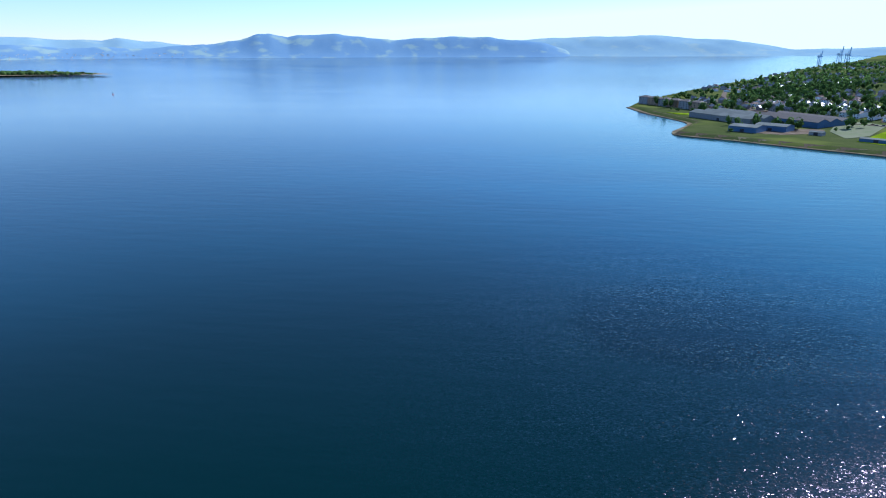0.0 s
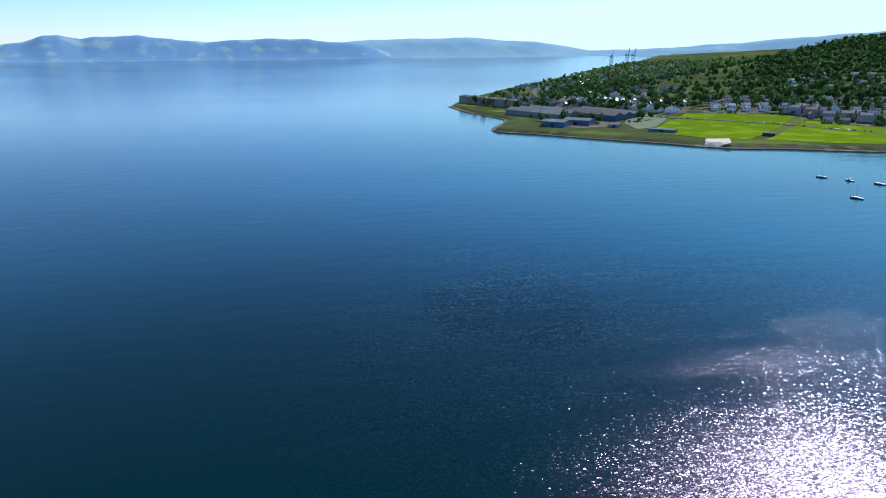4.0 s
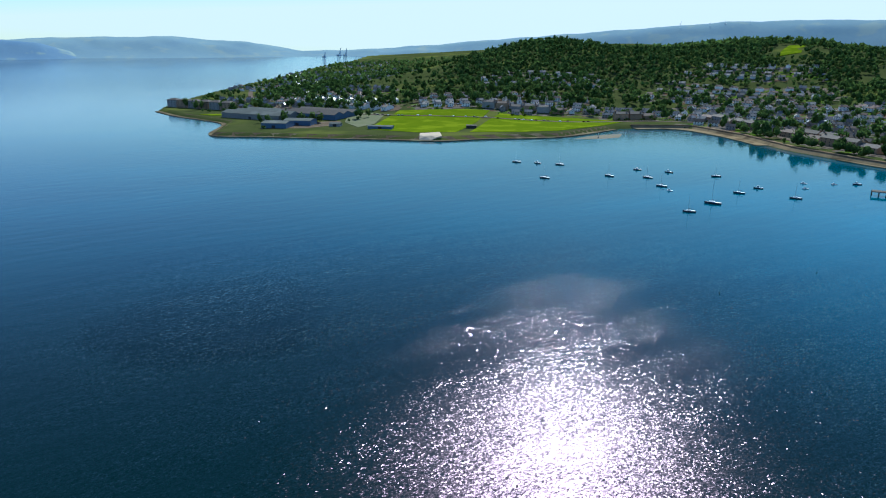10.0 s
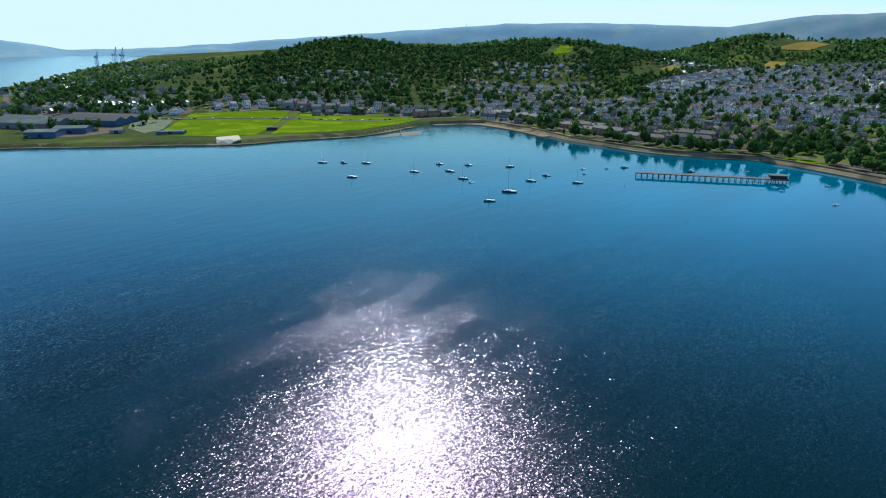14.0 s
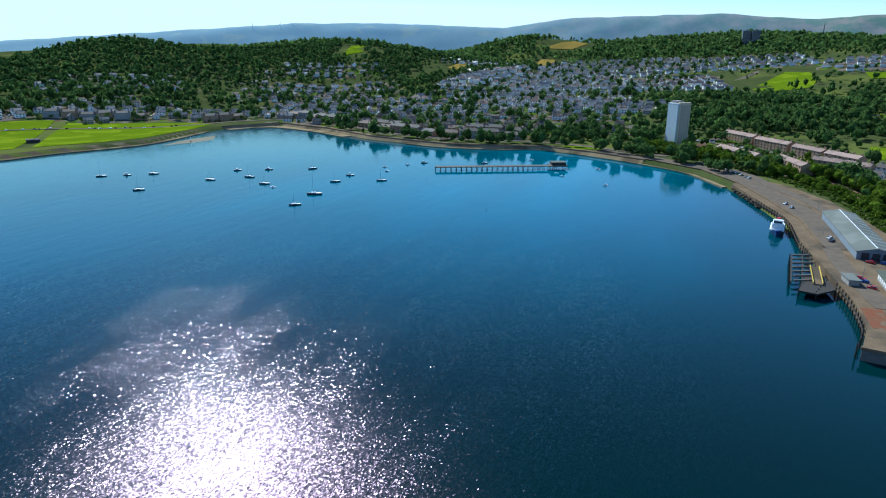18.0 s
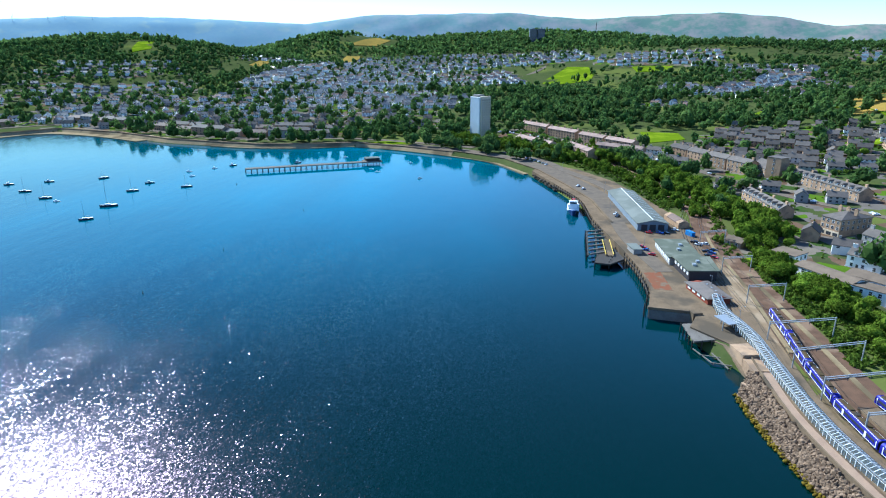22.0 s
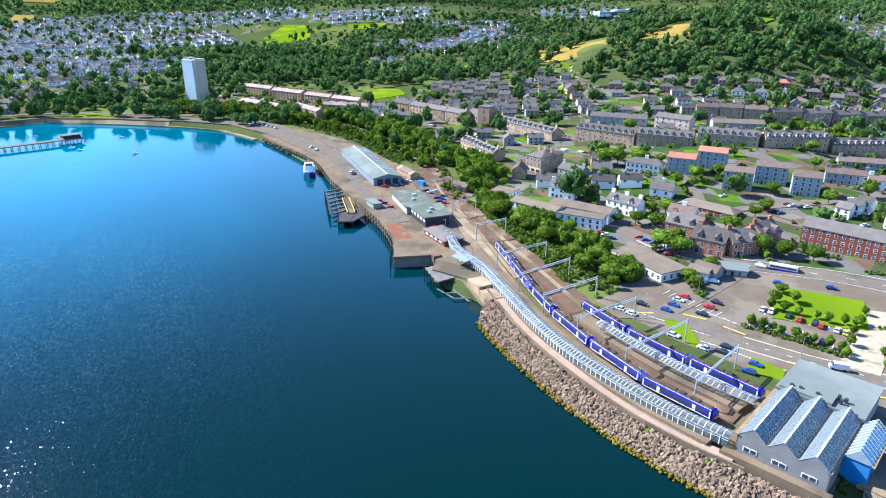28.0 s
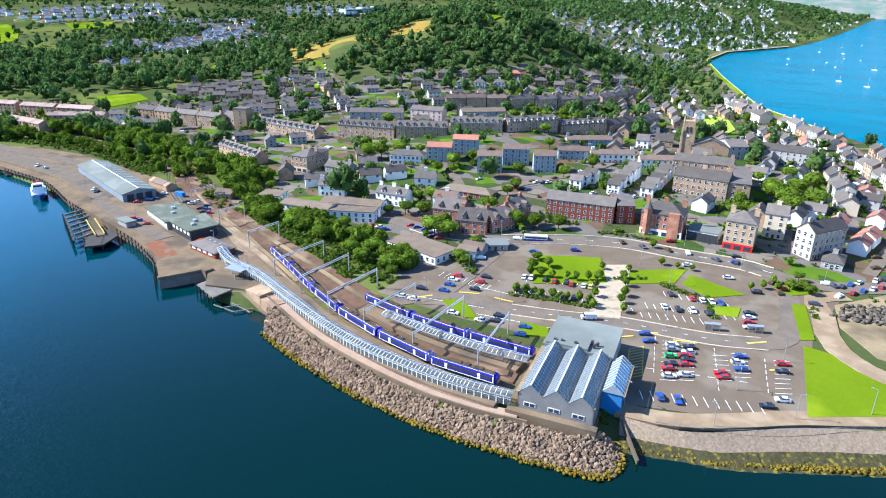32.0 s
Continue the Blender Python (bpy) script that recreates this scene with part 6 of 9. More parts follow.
building("church_nave", "grey stone church nave with slate roof", (556, -222), (533, -224), 14, 2, STONE, SLATE, "gable", 5, 5, 2, 0, 0, 3.4, cat="church")
building("stone_terrace", "sandstone terrace with white dormers", (518, -236), (446, -252), 11, 2, STONE, SLATE, "gable", 3.4, None, 1, 5, 11, 3.3, cat="terrace", group="dormered stone terraces")
building("stone_terrace", "sandstone terrace with slate roof near the railway", (464, -181), (409, -184), 10, 2, STONE, SLATE, "gable", 3.2, None, 1, 4, 8, 3.0, cat="terrace", group="dormered stone terraces")
for i in range(4):
    p, q = Vector((640, -174, 0)).lerp(Vector((541, -214, 0)), i / 4), Vector((640, -174, 0)).lerp(Vector((541, -214, 0)), (i + 0.94) / 4)
    building("tenement_row", "three-storey pinkish sandstone tenement", (p.x, p.y), (q.x, q.y), 11, 3, STONE, SLATE, "gable", 3.0, None, 2, 3, 0, 3.2, cat="tenement", group="tenement row by the park", pots=3)
for a, b in (((716, -26), (662, -58)), ((826, -36), (784, -64)), ((780, -66), (740, -94)), ((734, -97), (702, -119)), ((698, -121), (667, -143)), ((667, -76), (619, -92)), ((664, -106), (634, -146))):
    building("bay_flats", "three-storey brownish flats with pale pink ridged roof and chimneys", a, b, 11, 3, STONE, PINKFELT, "gable", 2.6, None, 2, 5, 0, 3.0, cat="flats", group="flats by the bay", pots=3)
building("tenement_row", "four-storey grey tenement with slate roof", (477, -306), (446, -341), 12, 3, GREYWALL, SLATE, "gable", 3.2, None, 2, 4, 0, 3.1, cat="tenement")
building("pink_flats", "tall pink and grey rendered flats", (433, -339), (407, -352), 11, 4, PINK, SLATE, "gable", 2.8, None, 2, 0, 0, 3.0, cat="flats")
building("grey_flats", "dark grey flats with shallow roof", (390, -360), (371, -392), 12, 3, GREYWALL, FELT, "gable", 2.4, None, 2, 0, 0, 3.0, cat="flats")
for i in range(3):
    p, q = Vector((455, -399, 0)).lerp(Vector((420, -445, 0)), i / 3), Vector((455, -399, 0)).lerp(Vector((420, -445, 0)), (i + 0.95) / 3)
    building("tenement_row", "three-storey grey tenement on the hill", (p.x, p.y), (q.x, q.y), 10, 3, STONE, TILE, "gable", 3.2, None, 1, 3, 0, 3.5, cat="tenement", group="hillside tenements")
for i in range(4):
    p, q = Vector((418, -449, 0)).lerp(Vector((396, -560, 0)), i / 4), Vector((418, -449, 0)).lerp(Vector((396, -560, 0)), (i + 0.95) / 4)
    building("tenement_row", "three-storey grey tenement on the hill", (p.x, p.y), (q.x, q.y), 10, 3, STONE, SLATE, "gable", 3.2, None, 1, 3, 0, 3.5, cat="tenement", group="hillside tenements")
for i in range(3):
    p, q = Vector((398, -566, 0)).lerp(Vector((414, -660, 0)), i / 3), Vector((398, -566, 0)).lerp(Vector((414, -660, 0)), (i + 0.95) / 3)
    building("tenement_row", "three-storey grey tenement on the hill", (p.x, p.y), (q.x, q.y), 10, 3, STONE, SLATE, "gable", 3.2, None, 1, 3, 0, 3.5, cat="tenement", group="hillside tenements")


def facing(name, label, x, y, w, d, storeys, wall, cover, rise, bays, chimneys, group):
    """A house that turns its front to the bay."""
    r = math.hypot(x, y)
    building(name, label, (x, y), (x + y / r * w, y - x / r * w), d, storeys, wall, cover, "hip", rise, bays, 1, chimneys, 0, 3.0, cat="house", group=group)


for x, y in ((612, -413), (592, -434), (568, -446), (502, -577), (487, -611), (480, -652)):
    facing("hill_house", "stone villa with slate roof below the wood", x, y, 14, 10, 2, STONE, SLATE, 3.2, 4, 2, "houses below the wood")
for x, y in ((535, -485), (525, -502), (514, -522), (503, -540)):
    facing("hill_house", "white semi-detached house with hipped slate roof below the wood", x, y, 12, 9, 2, HARL, SLATE, 3.6, 3, 1, "houses below the wood")
for i, (x, y) in enumerate(((594, -470), (577, -493), (561, -516), (545, -540), (532, -563), (527, -594), (517, -616), (511, -644), (505, -674), (494, -704))):
    facing("hill_house", "grey stone villa with slate roof under the wooded hill", x, y, 15, 10, 2, STONE if i != 4 else REDSTONE, SLATE if i != 4 else TILE_RED, 3.6, 4, 2, "houses below the wood")
# west shore street
for a, b, n in (((368, -755), (272, -660), 7), ((250, -640), (176, -560), 5), ((180, -512), (132, -434), 5), ((140, -506), (104, -452), 4), ((128, -420), (106, -372), 3), ((100, -440), (70, -390), 3), ((330, -700), (262, -630), 4)):
    for i in range(n):
        p, q = Vector((*a, 0)).lerp(Vector((*b, 0)), i / n), Vector((*a, 0)).lerp(Vector((*b, 0)), (i + 0.93) / n)
        building("shore_house", "pale rendered shore street house with slate roof", (p.x, p.y), (q.x, q.y), 10, 3 if i % 2 else 2, (HARL, CREAM, GREYWALL, STONE)[(i * 7 + n) % 4], SLATE, "gable", 3.2, 4, 1, 2, 0, 3.0, cat="house", group="west shore street")

# dark tenements behind the bay road
for a, b, n, wall in (((772, 396), (742, 300), 4, STONE), ((742, 294), (752, 190), 4, GREYWALL), ((800, 440), (774, 330), 4, STONE), ((856, 560), (816, 470), 4, STONE), ((880, 610), (862, 560), 2, GREYWALL), ((790, 300), (796, 200), 4, STONE), ((748, 772), (655, 872), 6, GREYWALL), ((830, 660), (770, 690), 3, STONE)):
    for i in range(n):
        p, q = Vector((*a, 0)).lerp(Vector((*b, 0)), i / n), Vector((*a, 0)).lerp(Vector((*b, 0)), (i + 0.92) / n)
        building("bay_tenement", "dark stone tenement with slate roof behind the bay road", (p.x, p.y), (q.x, q.y), 12, 3 if i % 3 else 2, wall if i % 2 else STONE, SLATE if i % 4 else TILE, "gable", 3.0, 4, 0, 2, 0, 3.0, cat="tenement", group="tenements round the bay")

# tower block on the bay
tower = thing("tower_block", "tall pale tower block of flats with window bands", "tower", (788, 17, ground(788, 17)), 34)
BUILT.append((788, 17, 26))
part("wall", Lump().box(0, 0, -2, 20, 13, 47), TOWERW, tower)
part("stair_core", Lump().box(-9.5, -2, -2, 4, 13.5, 49), CREAM, tower)
part("plant_room", Lump().box(2, 0, 45, 12, 9, 3.2), GREYWALL, tower)
part("parapet", Lump().box(0, 0, 45, 20.4, 13.4, 0.8), WHITE, tower)
me = window_mesh(1.8, 1.5)
for s in range(15):
    for i in range(6):
        part("window", me, None, tower, at=(-6.2 + i * 3.0, -6.54, 2.2 + s * 2.9))
    for i in range(4):
        part("window", me, None, tower, at=(10.04, -4.7 + i * 3.1, 2.2 + s * 2.9), turn=90)
        part("window", me, None, tower, at=(-11.54, -6.8 + i * 3.1, 2.2 + s * 2.9), turn=-90)

# ---- houses by the hundred ----
def house(kind):
    """A small house with its ridge along x: wall, roof, chimney."""
    wall, cover, w, d, h, rise, form, near = kind
    ob = thing("house", "", "house", group="hillside houses")
    ob["label"] = {HARL: "white harled house with dark roof on the hillside", GREYWALL: "grey harled house with dark roof on the hillside", STONE: "sandstone villa with slate roof among gardens",
                   CREAM: "cream rendered house with brown roof on the hillside", PINK: "pinkish rendered house with red tiled roof"}[wall]
    shell = gable_walls(w, d, h, rise) if form == "gable" else Lump().box(0, 0, -3, w, d, h + 3)
    if near:
        part("wall", shell, wall, ob)
    else:
        panes = far_panes(w, d, h, form)
        part("wall", shell.add(panes.v, panes.f, 1).mesh("wall", wall, PANE), None, ob)
    part("roof", gable_roof(w, d, h, rise, 0.4) if form == "gable" else hip_roof(w, d, h, rise), cover, ob)
    part("chimney", Lump().box(w * 0.28, 0, h + rise - 1.2, 1.3, 0.8, 2.4), wall if wall is not HARL else GREYWALL, ob)
    if near:
        me = window_mesh(1.5, 1.3)
        for x in (-w * 0.3, w * 0.3):
            for z in (4.0,):
                for s in (-1, 1):
                    part("window", me, None, ob, at=(x, s * (d / 2 + 0.03), z), turn=0 if s < 0 else 180)
    return ob


KINDS = [(HARL, SLATE, 13, 8, 5.2, 3.0, "gable"), (HARL, TILE, 14, 8, 5.0, 2.8, "hip"), (GREYWALL, SLATE, 12, 8, 5.2, 3.0, "gable"), (HARL, SLATE, 9, 9, 5.4, 3.2, "hip"),
         (STONE, SLATE, 12, 9, 5.8, 3.4, "gable"), (CREAM, TILE, 13, 8, 5.0, 2.8, "gable"), (PINK, TILE_RED, 12, 8, 5, 2.8, "gable"), (HARL, TILE_RED, 12, 8, 5.0, 2.6, "gable")]
far_templates = [None] * 8
near_templates = [None] * 8
FREE = [(x, y, r) for x, y, r in ((290, -598, 30), (268, -560, 22), (556, -664, 34), (540, -694, 26), (430, 780, 110), (510, 830, 90), (590, 820, 70), (600, 700, 100), (690, 700, 75), (1470, -160, 110), (1470, -345, 60), (745, -195, 45), (1150, -800, 130), (990, -560, 60), (900, -140, 150), (1020, -90, 130), (640, -640, 105), (720, -560, 110), (600, -720, 80), (760, -700, 190), (600, -810, 60), (330, 1010, 75), (400, 960, 65), (300, 872, 25), (338, 884, 25))]


def is_free(x, y, r):
    return all((x - a) ** 2 + (y - b) ** 2 > (r + c) ** 2 for a, b, c in BUILT) and all((x - a) ** 2 + (y - b) ** 2 > (r + c) ** 2 for a, b, c in FREE)


# districts: middle, street direction in degrees, rows, row gap, houses a row, house gap, kinds
DISTRICTS = [
    (1215, -490, -43, 4, 24, 18, 15, "aghab"), (985, -255, -30, 3, 22, 6, 15, "ghag"),
    (485, 1100, 113, 1, 20, 17, 13, "d"), (508, 1090, 113, 1, 20, 16, 14, "d"), (735, 800, 146, 2, 24, 24, 14, "eecea"), (850, 690, 140, 1, 24, 9, 14, "eca"),
    (700, 860, 150, 6, 30, 13, 24, "bcadaf"), (1120, 700, 115, 6, 32, 13, 24, "ccabe"), (1330, 800, 115, 4, 34, 11, 26, "ccab"), (1000, 340, 100, 6, 34, 15, 20, "aadbdh"),
    (1250, 300, 96, 13, 28, 22, 18, "aabdadbh"), (1560, 300, 95, 13, 30, 24, 19, "aabdadhf"), (1780, -60, 92, 9, 32, 18, 20, "aabdc"), (1420, 40, 100, 8, 28, 10, 18, "aadbh"), (1080, 130, 92, 5, 28, 10, 18, "aadcb"), (1320, 380, 110, 3, 22, 16, 15, "aa"), (1060, 270, 100, 2, 24, 13, 16, "dd"), (1850, 200, 92, 7, 34, 18, 22, "aabc"), (1560, -380, 80, 6, 30, 14, 20, "aahb"), (1370, -560, 75, 5, 28, 10, 18, "hafga"), (1180, -370, 70, 5, 26, 9, 17, "aahga"), (950, -245, 70, 3, 24, 6, 18, "agah"),
    (1130, -480, 75, 6, 34, 9, 24, "aghbc"), (640, -270, 65, 6, 32, 9, 26, "eeca"), (520, -420, 60, 3, 40, 6, 28, "eca"), (700, -330, 65, 4, 34, 6, 28, "ceae"), (470, -640, 125, 7, 34, 10, 24, "eceac"),
    (720, -1230, 123, 9, 32, 18, 21, "ecabc"), (980, -1800, 115, 14, 30, 24, 20, "aacab"), (1180, -2300, 118, 14, 38, 24, 24, "aacabh"), (1450, -2150, 118, 14, 40, 22, 24, "aacb"), (1750, -2750, 118, 9, 52, 18, 32, "aac"), (1600, -2620, 118, 8, 44, 24, 24, "aacb"), (2050, -3000, 118, 10, 50, 26, 28, "aac"), (1450, -3080, 112, 6, 44, 14, 26, "aac"), (1180, -1620, 118, 8, 34, 12, 24, "aacb"), (1000, -1350, 118, 7, 36, 12, 24, "aceb"), (1500, -2900, 115, 9, 60, 16, 36, "aca"), (470, 1250, 105, 8, 40, 12, 26, "cebc"), (700, 1700, 120, 10, 44, 14, 30, "cbea"), (1000, 2300, 125, 10, 56, 14, 36, "ceab"), (1400, 2950, 128, 7, 60, 12, 40, "cbe"),
    (122, -400, 100, 5, 21, 11, 15, "aceaeh"), (172, -545, 118, 4, 24, 8, 17, "aehc"), (60, -340, 95, 3, 22, 5, 16, "ahc"), (70, -470, 100, 4, 22, 7, 17, "aceh"), (420, -330, 60, 3, 26, 6, 20, "ec"), (350, -215, 60, 3, 24, 5, 18, "eca"), (470, -215, 70, 2, 26, 6, 18, "ec"), (590, -240, 65, 3, 28, 7, 20, "ec"),
    (330, -570, 125, 6, 26, 9, 19, "ecea"), (215, -520, 122, 3, 26, 6, 19, "aceh"), (250, -430, 120, 3, 28, 5, 20, "ee"), (400, -560, 120, 3, 30, 8, 22, "ec"), (1700, 480, 92, 5, 34, 14, 22, "abca"), (960, 560, 118, 6, 30, 12, 20, "acbd"),
    (900, 1000, 150, 4, 34, 10, 26, "abc"), (830, 330, 95, 3, 30, 14, 22, "cec"), (850, 480, 120, 4, 34, 9, 24, "cea"), (900, 180, 100, 4, 34, 8, 24, "cea"), (1500, -900, 60, 4, 36, 8, 26, "ab"), (1130, -3300, 101, 3, 34, 26, 27, "aacb"),
]
stuff = {k: [[], [], 0] for k in ("wall", "grey", "slate", "tile", "pane", "stack")}


def far_panes(w, d, h, form):
    out = Lump()
    for z in (0.9, 3.4):
        for x in (-0.32, 0, 0.32):
            for s in (-1, 1):
                out.box(x * w, s * d / 2, z, 1.5, 0.12, 1.3)
        for s in (-1, 1):
            out.box(s * w / 2, 0, z, 0.12, 1.3, 1.3)
    return out


lanes = Lump()


def dump(key, lump, m):
    b = stuff[key]
    n = len(lump.v)
    v = np.array(lump.v) @ np.array(m.to_3x3()).T + np.array(m.translation)
    b[0].append(v)
    b[1] += [tuple(i + b[2] for i in f) for f in lump.f]
    b[2] += n


singles = 0
spots = []
for cx, cy, turn, rows, gap, n, step, kinds in DISTRICTS:
    c, s = math.cos(radians(turn)), math.sin(radians(turn))
    if math.hypot(cx, cy) < 1700:
        for j in range(0, rows - 1, 2):
            w = (j + 1 - (rows - 1) / 2 - 0.5) * gap
            lane = [Vector((cx + u * c - w * s, cy + u * s + w * c, 0)) for u in np.arange(-n / 2, n / 2 + 0.1, 0.5) * step]
            lane = [p for p, q in zip(lane, shore([p.x for p in lane], [p.y for p in lane])) if q > 26 and is_free(p.x, p.y, 2)]
            cut = next((i for i in range(1, len(lane)) if (lane[i] - lane[i - 1]).length > step * 0.8), len(lane))
            if cut > 4:
                PAVED.extend((p.x, p.y, 3) for p in lane[:cut])
                band(lanes, lane[:cut], 5.5, None, 0.5, 0.3)
    for j in range(rows):
        v = (j - (rows - 1) / 2) * gap
        bend = rnd.uniform(-0.0012, 0.0012)
        kind = kinds[rnd.randrange(len(kinds))]
        for i in range(n):
            u = (i - (n - 1) / 2) * step + rnd.uniform(-3, 3)
            if rnd.random() < 0.14:
                continue
            w = v + bend * u * u + rnd.uniform(-2.5, 2.5)
            x, y = cx + u * c - w * s, cy + u * s + w * c
            k = kind if rnd.random() < 0.7 else kinds[rnd.randrange(len(kinds))]
            spots.append((math.hypot(x, y), x, y, turn + math.degrees(2 * bend * u) + rnd.uniform(-6, 6) + (90 if rnd.random() < 0.1 else 0), "abcdefgh".index(k)))
spots.sort()
xs, ys = np.array([q[1] for q in spots]), np.array([q[2] for q in spots])
hs, ss = height(xs, ys), shore(xs, ys)
for (r, x, y, turn, k), z, s in zip(spots, hs, ss):
    if s < 24 or not is_free(x, y, 6):
        continue
    BUILT.append((x, y, 7.5))
    if singles < 320:
        near = r < 480
        bank = near_templates if near else far_templates
        m = pose(x, y, float(z), 0, 0, turn)
        if bank[k] is None:
            bank[k] = house((*KINDS[k], near))
            bank[k].matrix_basis = m
        else:
            copy_thing(bank[k], m)
        singles += 1
    else:
        wall, cover, w, d, h, rise, form = KINDS[k]
        m = pose(x, y, float(z), 0, 0, turn)
        dump("wall" if wall in (HARL, CREAM) else "grey", gable_walls(w, d, h, rise) if form == "gable" else Lump().box(0, 0, -3, w, d, h + 3), m)
        if r < 1300:
            dump("pane", far_panes(w, d, h, form), m)
        dump("stack", Lump().box(w * 0.28, 0, h + rise - 1.2, 1.3, 0.8, 2.3), m)
        dump("slate" if cover is SLATE else "tile", gable_roof(w, d, h, rise, 0.4) if form == "gable" else hip_roof(w, d, h, rise), m)
setting("street", lanes, ROAD, "grey tarmac streets between the rows of houses", "street")
village = new("far_houses")
tagged(village, "hundreds of small far houses with dark roofs", "houses", kind="stuff")
FAR_SLATE = mat("far_slate", (0.16, 0.15, 0.145), (0.11, 0.105, 0.1), 0.3, 0.45, island=0.4)
FAR_TILE = mat("far_tile", (0.22, 0.14, 0.11), (0.16, 0.11, 0.085), 0.3, 0.8, island=0.3)
FAR_WHITE = mat("far_white_wall", (0.82, 0.81, 0.78), (0.74, 0.73, 0.7), 0.3, 0.9, island=0.2)
FAR_GREY = mat("far_grey_wall", (0.33, 0.29, 0.26), (0.25, 0.22, 0.2), 0.3, 0.9, island=0.3)
for key, material, label in (("wall", FAR_WHITE, "white far house walls"), ("grey", FAR_GREY, "grey far house walls"), ("slate", FAR_SLATE, "slate far roofs"), ("tile", FAR_TILE, "tiled far roofs"), ("pane", PANE, "dark far window panes"), ("stack", FAR_GREY, "small far chimney stacks")):
    v, f, _ = stuff[key]
    me = bpy.data.meshes.new("far_" + key)
    me.from_pydata(np.concatenate(v).tolist(), [], f)
    me.materials.append(material)
    ob = new("far_" + key, me)
    ob.parent = village
    tagged(ob, label, kind="stuff")

# ---- trees ----
def ball(seed, sub, rough):
    """A lumpy unit ball as arrays."""
    r = np.random.RandomState(seed)
    bm = bmesh.new()
    bmesh.ops.create_icosphere(bm, subdivisions=sub, radius=1.0)
    v = np.array([tuple(p.co) for p in bm.verts])
    f = np.array([[p.index for p in q.verts] for q in bm.faces])
    bm.free()
    v = v * (1 + r.uniform(-rough, rough, (len(v), 1)))
    return v, f


CLUMPS = [ball(i, 1, 0.22) for i in range(6)]
SMALL = [ball(40 + i, 1, 0.2) for i in range(6)]


def gather(pieces, name, material, smooth_faces=False):
    vs, fs, n = [], [], 0
    for (v, f), s, p in pieces:
        vs.append(v * s + p)
        fs.append(f + n)
        n += len(v)
    me = bpy.data.meshes.new(name)
    sheet(me, np.concatenate(vs), np.concatenate(fs), material)
    me.polygons.foreach_set("use_smooth", np.full(len(me.polygons), smooth_faces))
    return me


def crown_shape(seed, lobes, balls, leaves, size):
    """A crown about the origin, one unit in radius: a dark core of lumps under loose sprays of leaves, gathered on a few uneven lobes."""
    g = np.random.RandomState(seed)
    mid = g.normal(size=(lobes, 3))
    mid /= np.linalg.norm(mid, axis=1)[:, None]
    mid = mid * g.uniform(0.25, 0.55, (lobes, 1)) * (1, 1, 0.8) + (0, 0, 0.08)
    span = g.uniform(0.38, 0.6, lobes)
    vs, fs, n = [], [], 0
    for i in range(balls):
        v, f = CLUMPS[i % 6]
        vs.append(v * span[i % lobes] * g.uniform(0.84, 0.98) + mid[i % lobes] * (1 if i < lobes else g.uniform(0, 1)))
        fs.append(f + n)
        n += len(v)
    k = g.randint(lobes, size=leaves)
    out = g.normal(size=(leaves, 3))
    out[:, 2] = np.where(g.random_sample(leaves) < 0.75, np.abs(out[:, 2]), out[:, 2])
    out /= np.linalg.norm(out, axis=1)[:, None]
    at = mid[k] + out * (span[k] * g.uniform(0.92, 1.14, leaves))[:, None]
    side = np.cross(out + g.normal(size=(leaves, 3)) * 0.4, g.normal(size=(leaves, 3)))
    side /= np.linalg.norm(side, axis=1)[:, None]
    up = np.cross(out + g.normal(size=(leaves, 3)) * 0.35, side)
    up /= np.linalg.norm(up, axis=1)[:, None]
    e = (size * g.uniform(0.6, 1.4, leaves))[:, None]
    quad = np.stack([at - side * e, at - up * e * 0.7, at + side * e, at + up * e * 0.7 - out * e * 0.25], 1).reshape(-1, 3)
    base = n + 4 * np.arange(leaves)[:, None]
    vs.append(quad)
    fs.append(np.concatenate([base + (0, 1, 2), base + (0, 2, 3)]))
    return np.concatenate(vs), np.concatenate(fs)


def tree_meshes(seed, h, r, slim=1.0):
    q = random.Random(seed)
    trunk = Lump().tube(0, 0, -0.6, h * 0.5, 0.035 * h, 0.02 * h, 7)
    for i in range(5):
        a = math.tau * i / 5 + q.random()
        trunk.beam((0, 0, h * (0.3 + 0.04 * i)), (math.cos(a) * r * 0.6, math.sin(a) * r * 0.6, h * (0.5 + 0.06 * i)), 0.02 * h)
    crown = crown_shape(seed + 60, 13, 22, 1150, 0.082)
    return trunk.mesh("trunk", BARK), gather([(crown, (r * 1.12, r * 1.12, h * 0.43 * slim), (0, 0, h * 0.6))], "crown", LEAF)


def plant(shapes, rows, name, material):
    """Many crowns in one mesh. rows: x, y, z, radius, half height, turn."""
    rows = np.asarray(rows, float)
    pick = np.arange(len(rows)) % len(shapes)
    vs, fs, n = [], [], 0
    for i, (v, f) in enumerate(shapes):
        q = rows[pick == i]
        c, d = np.cos(q[:, 5])[:, None], np.sin(q[:, 5])[:, None]
        x, y = v[None, :, 0] * c - v[None, :, 1] * d, v[None, :, 0] * d + v[None, :, 1] * c
        w = np.stack([x * q[:, 3:4] + q[:, 0:1], y * q[:, 3:4] + q[:, 1:2], v[None, :, 2] * q[:, 4:5] + q[:, 2:3]], -1)
        vs.append(w.reshape(-1, 3))
        fs.append((f[None] + (n + len(v) * np.arange(len(q)))[:, None, None]).reshape(-1, 3))
        n += len(v) * len(q)
    me = bpy.data.meshes.new(name)
    sheet(me, np.concatenate(vs), np.concatenate(fs), material)
    me.polygons.foreach_set("use_smooth", np.zeros(len(me.polygons), bool))
    return new(name, me)


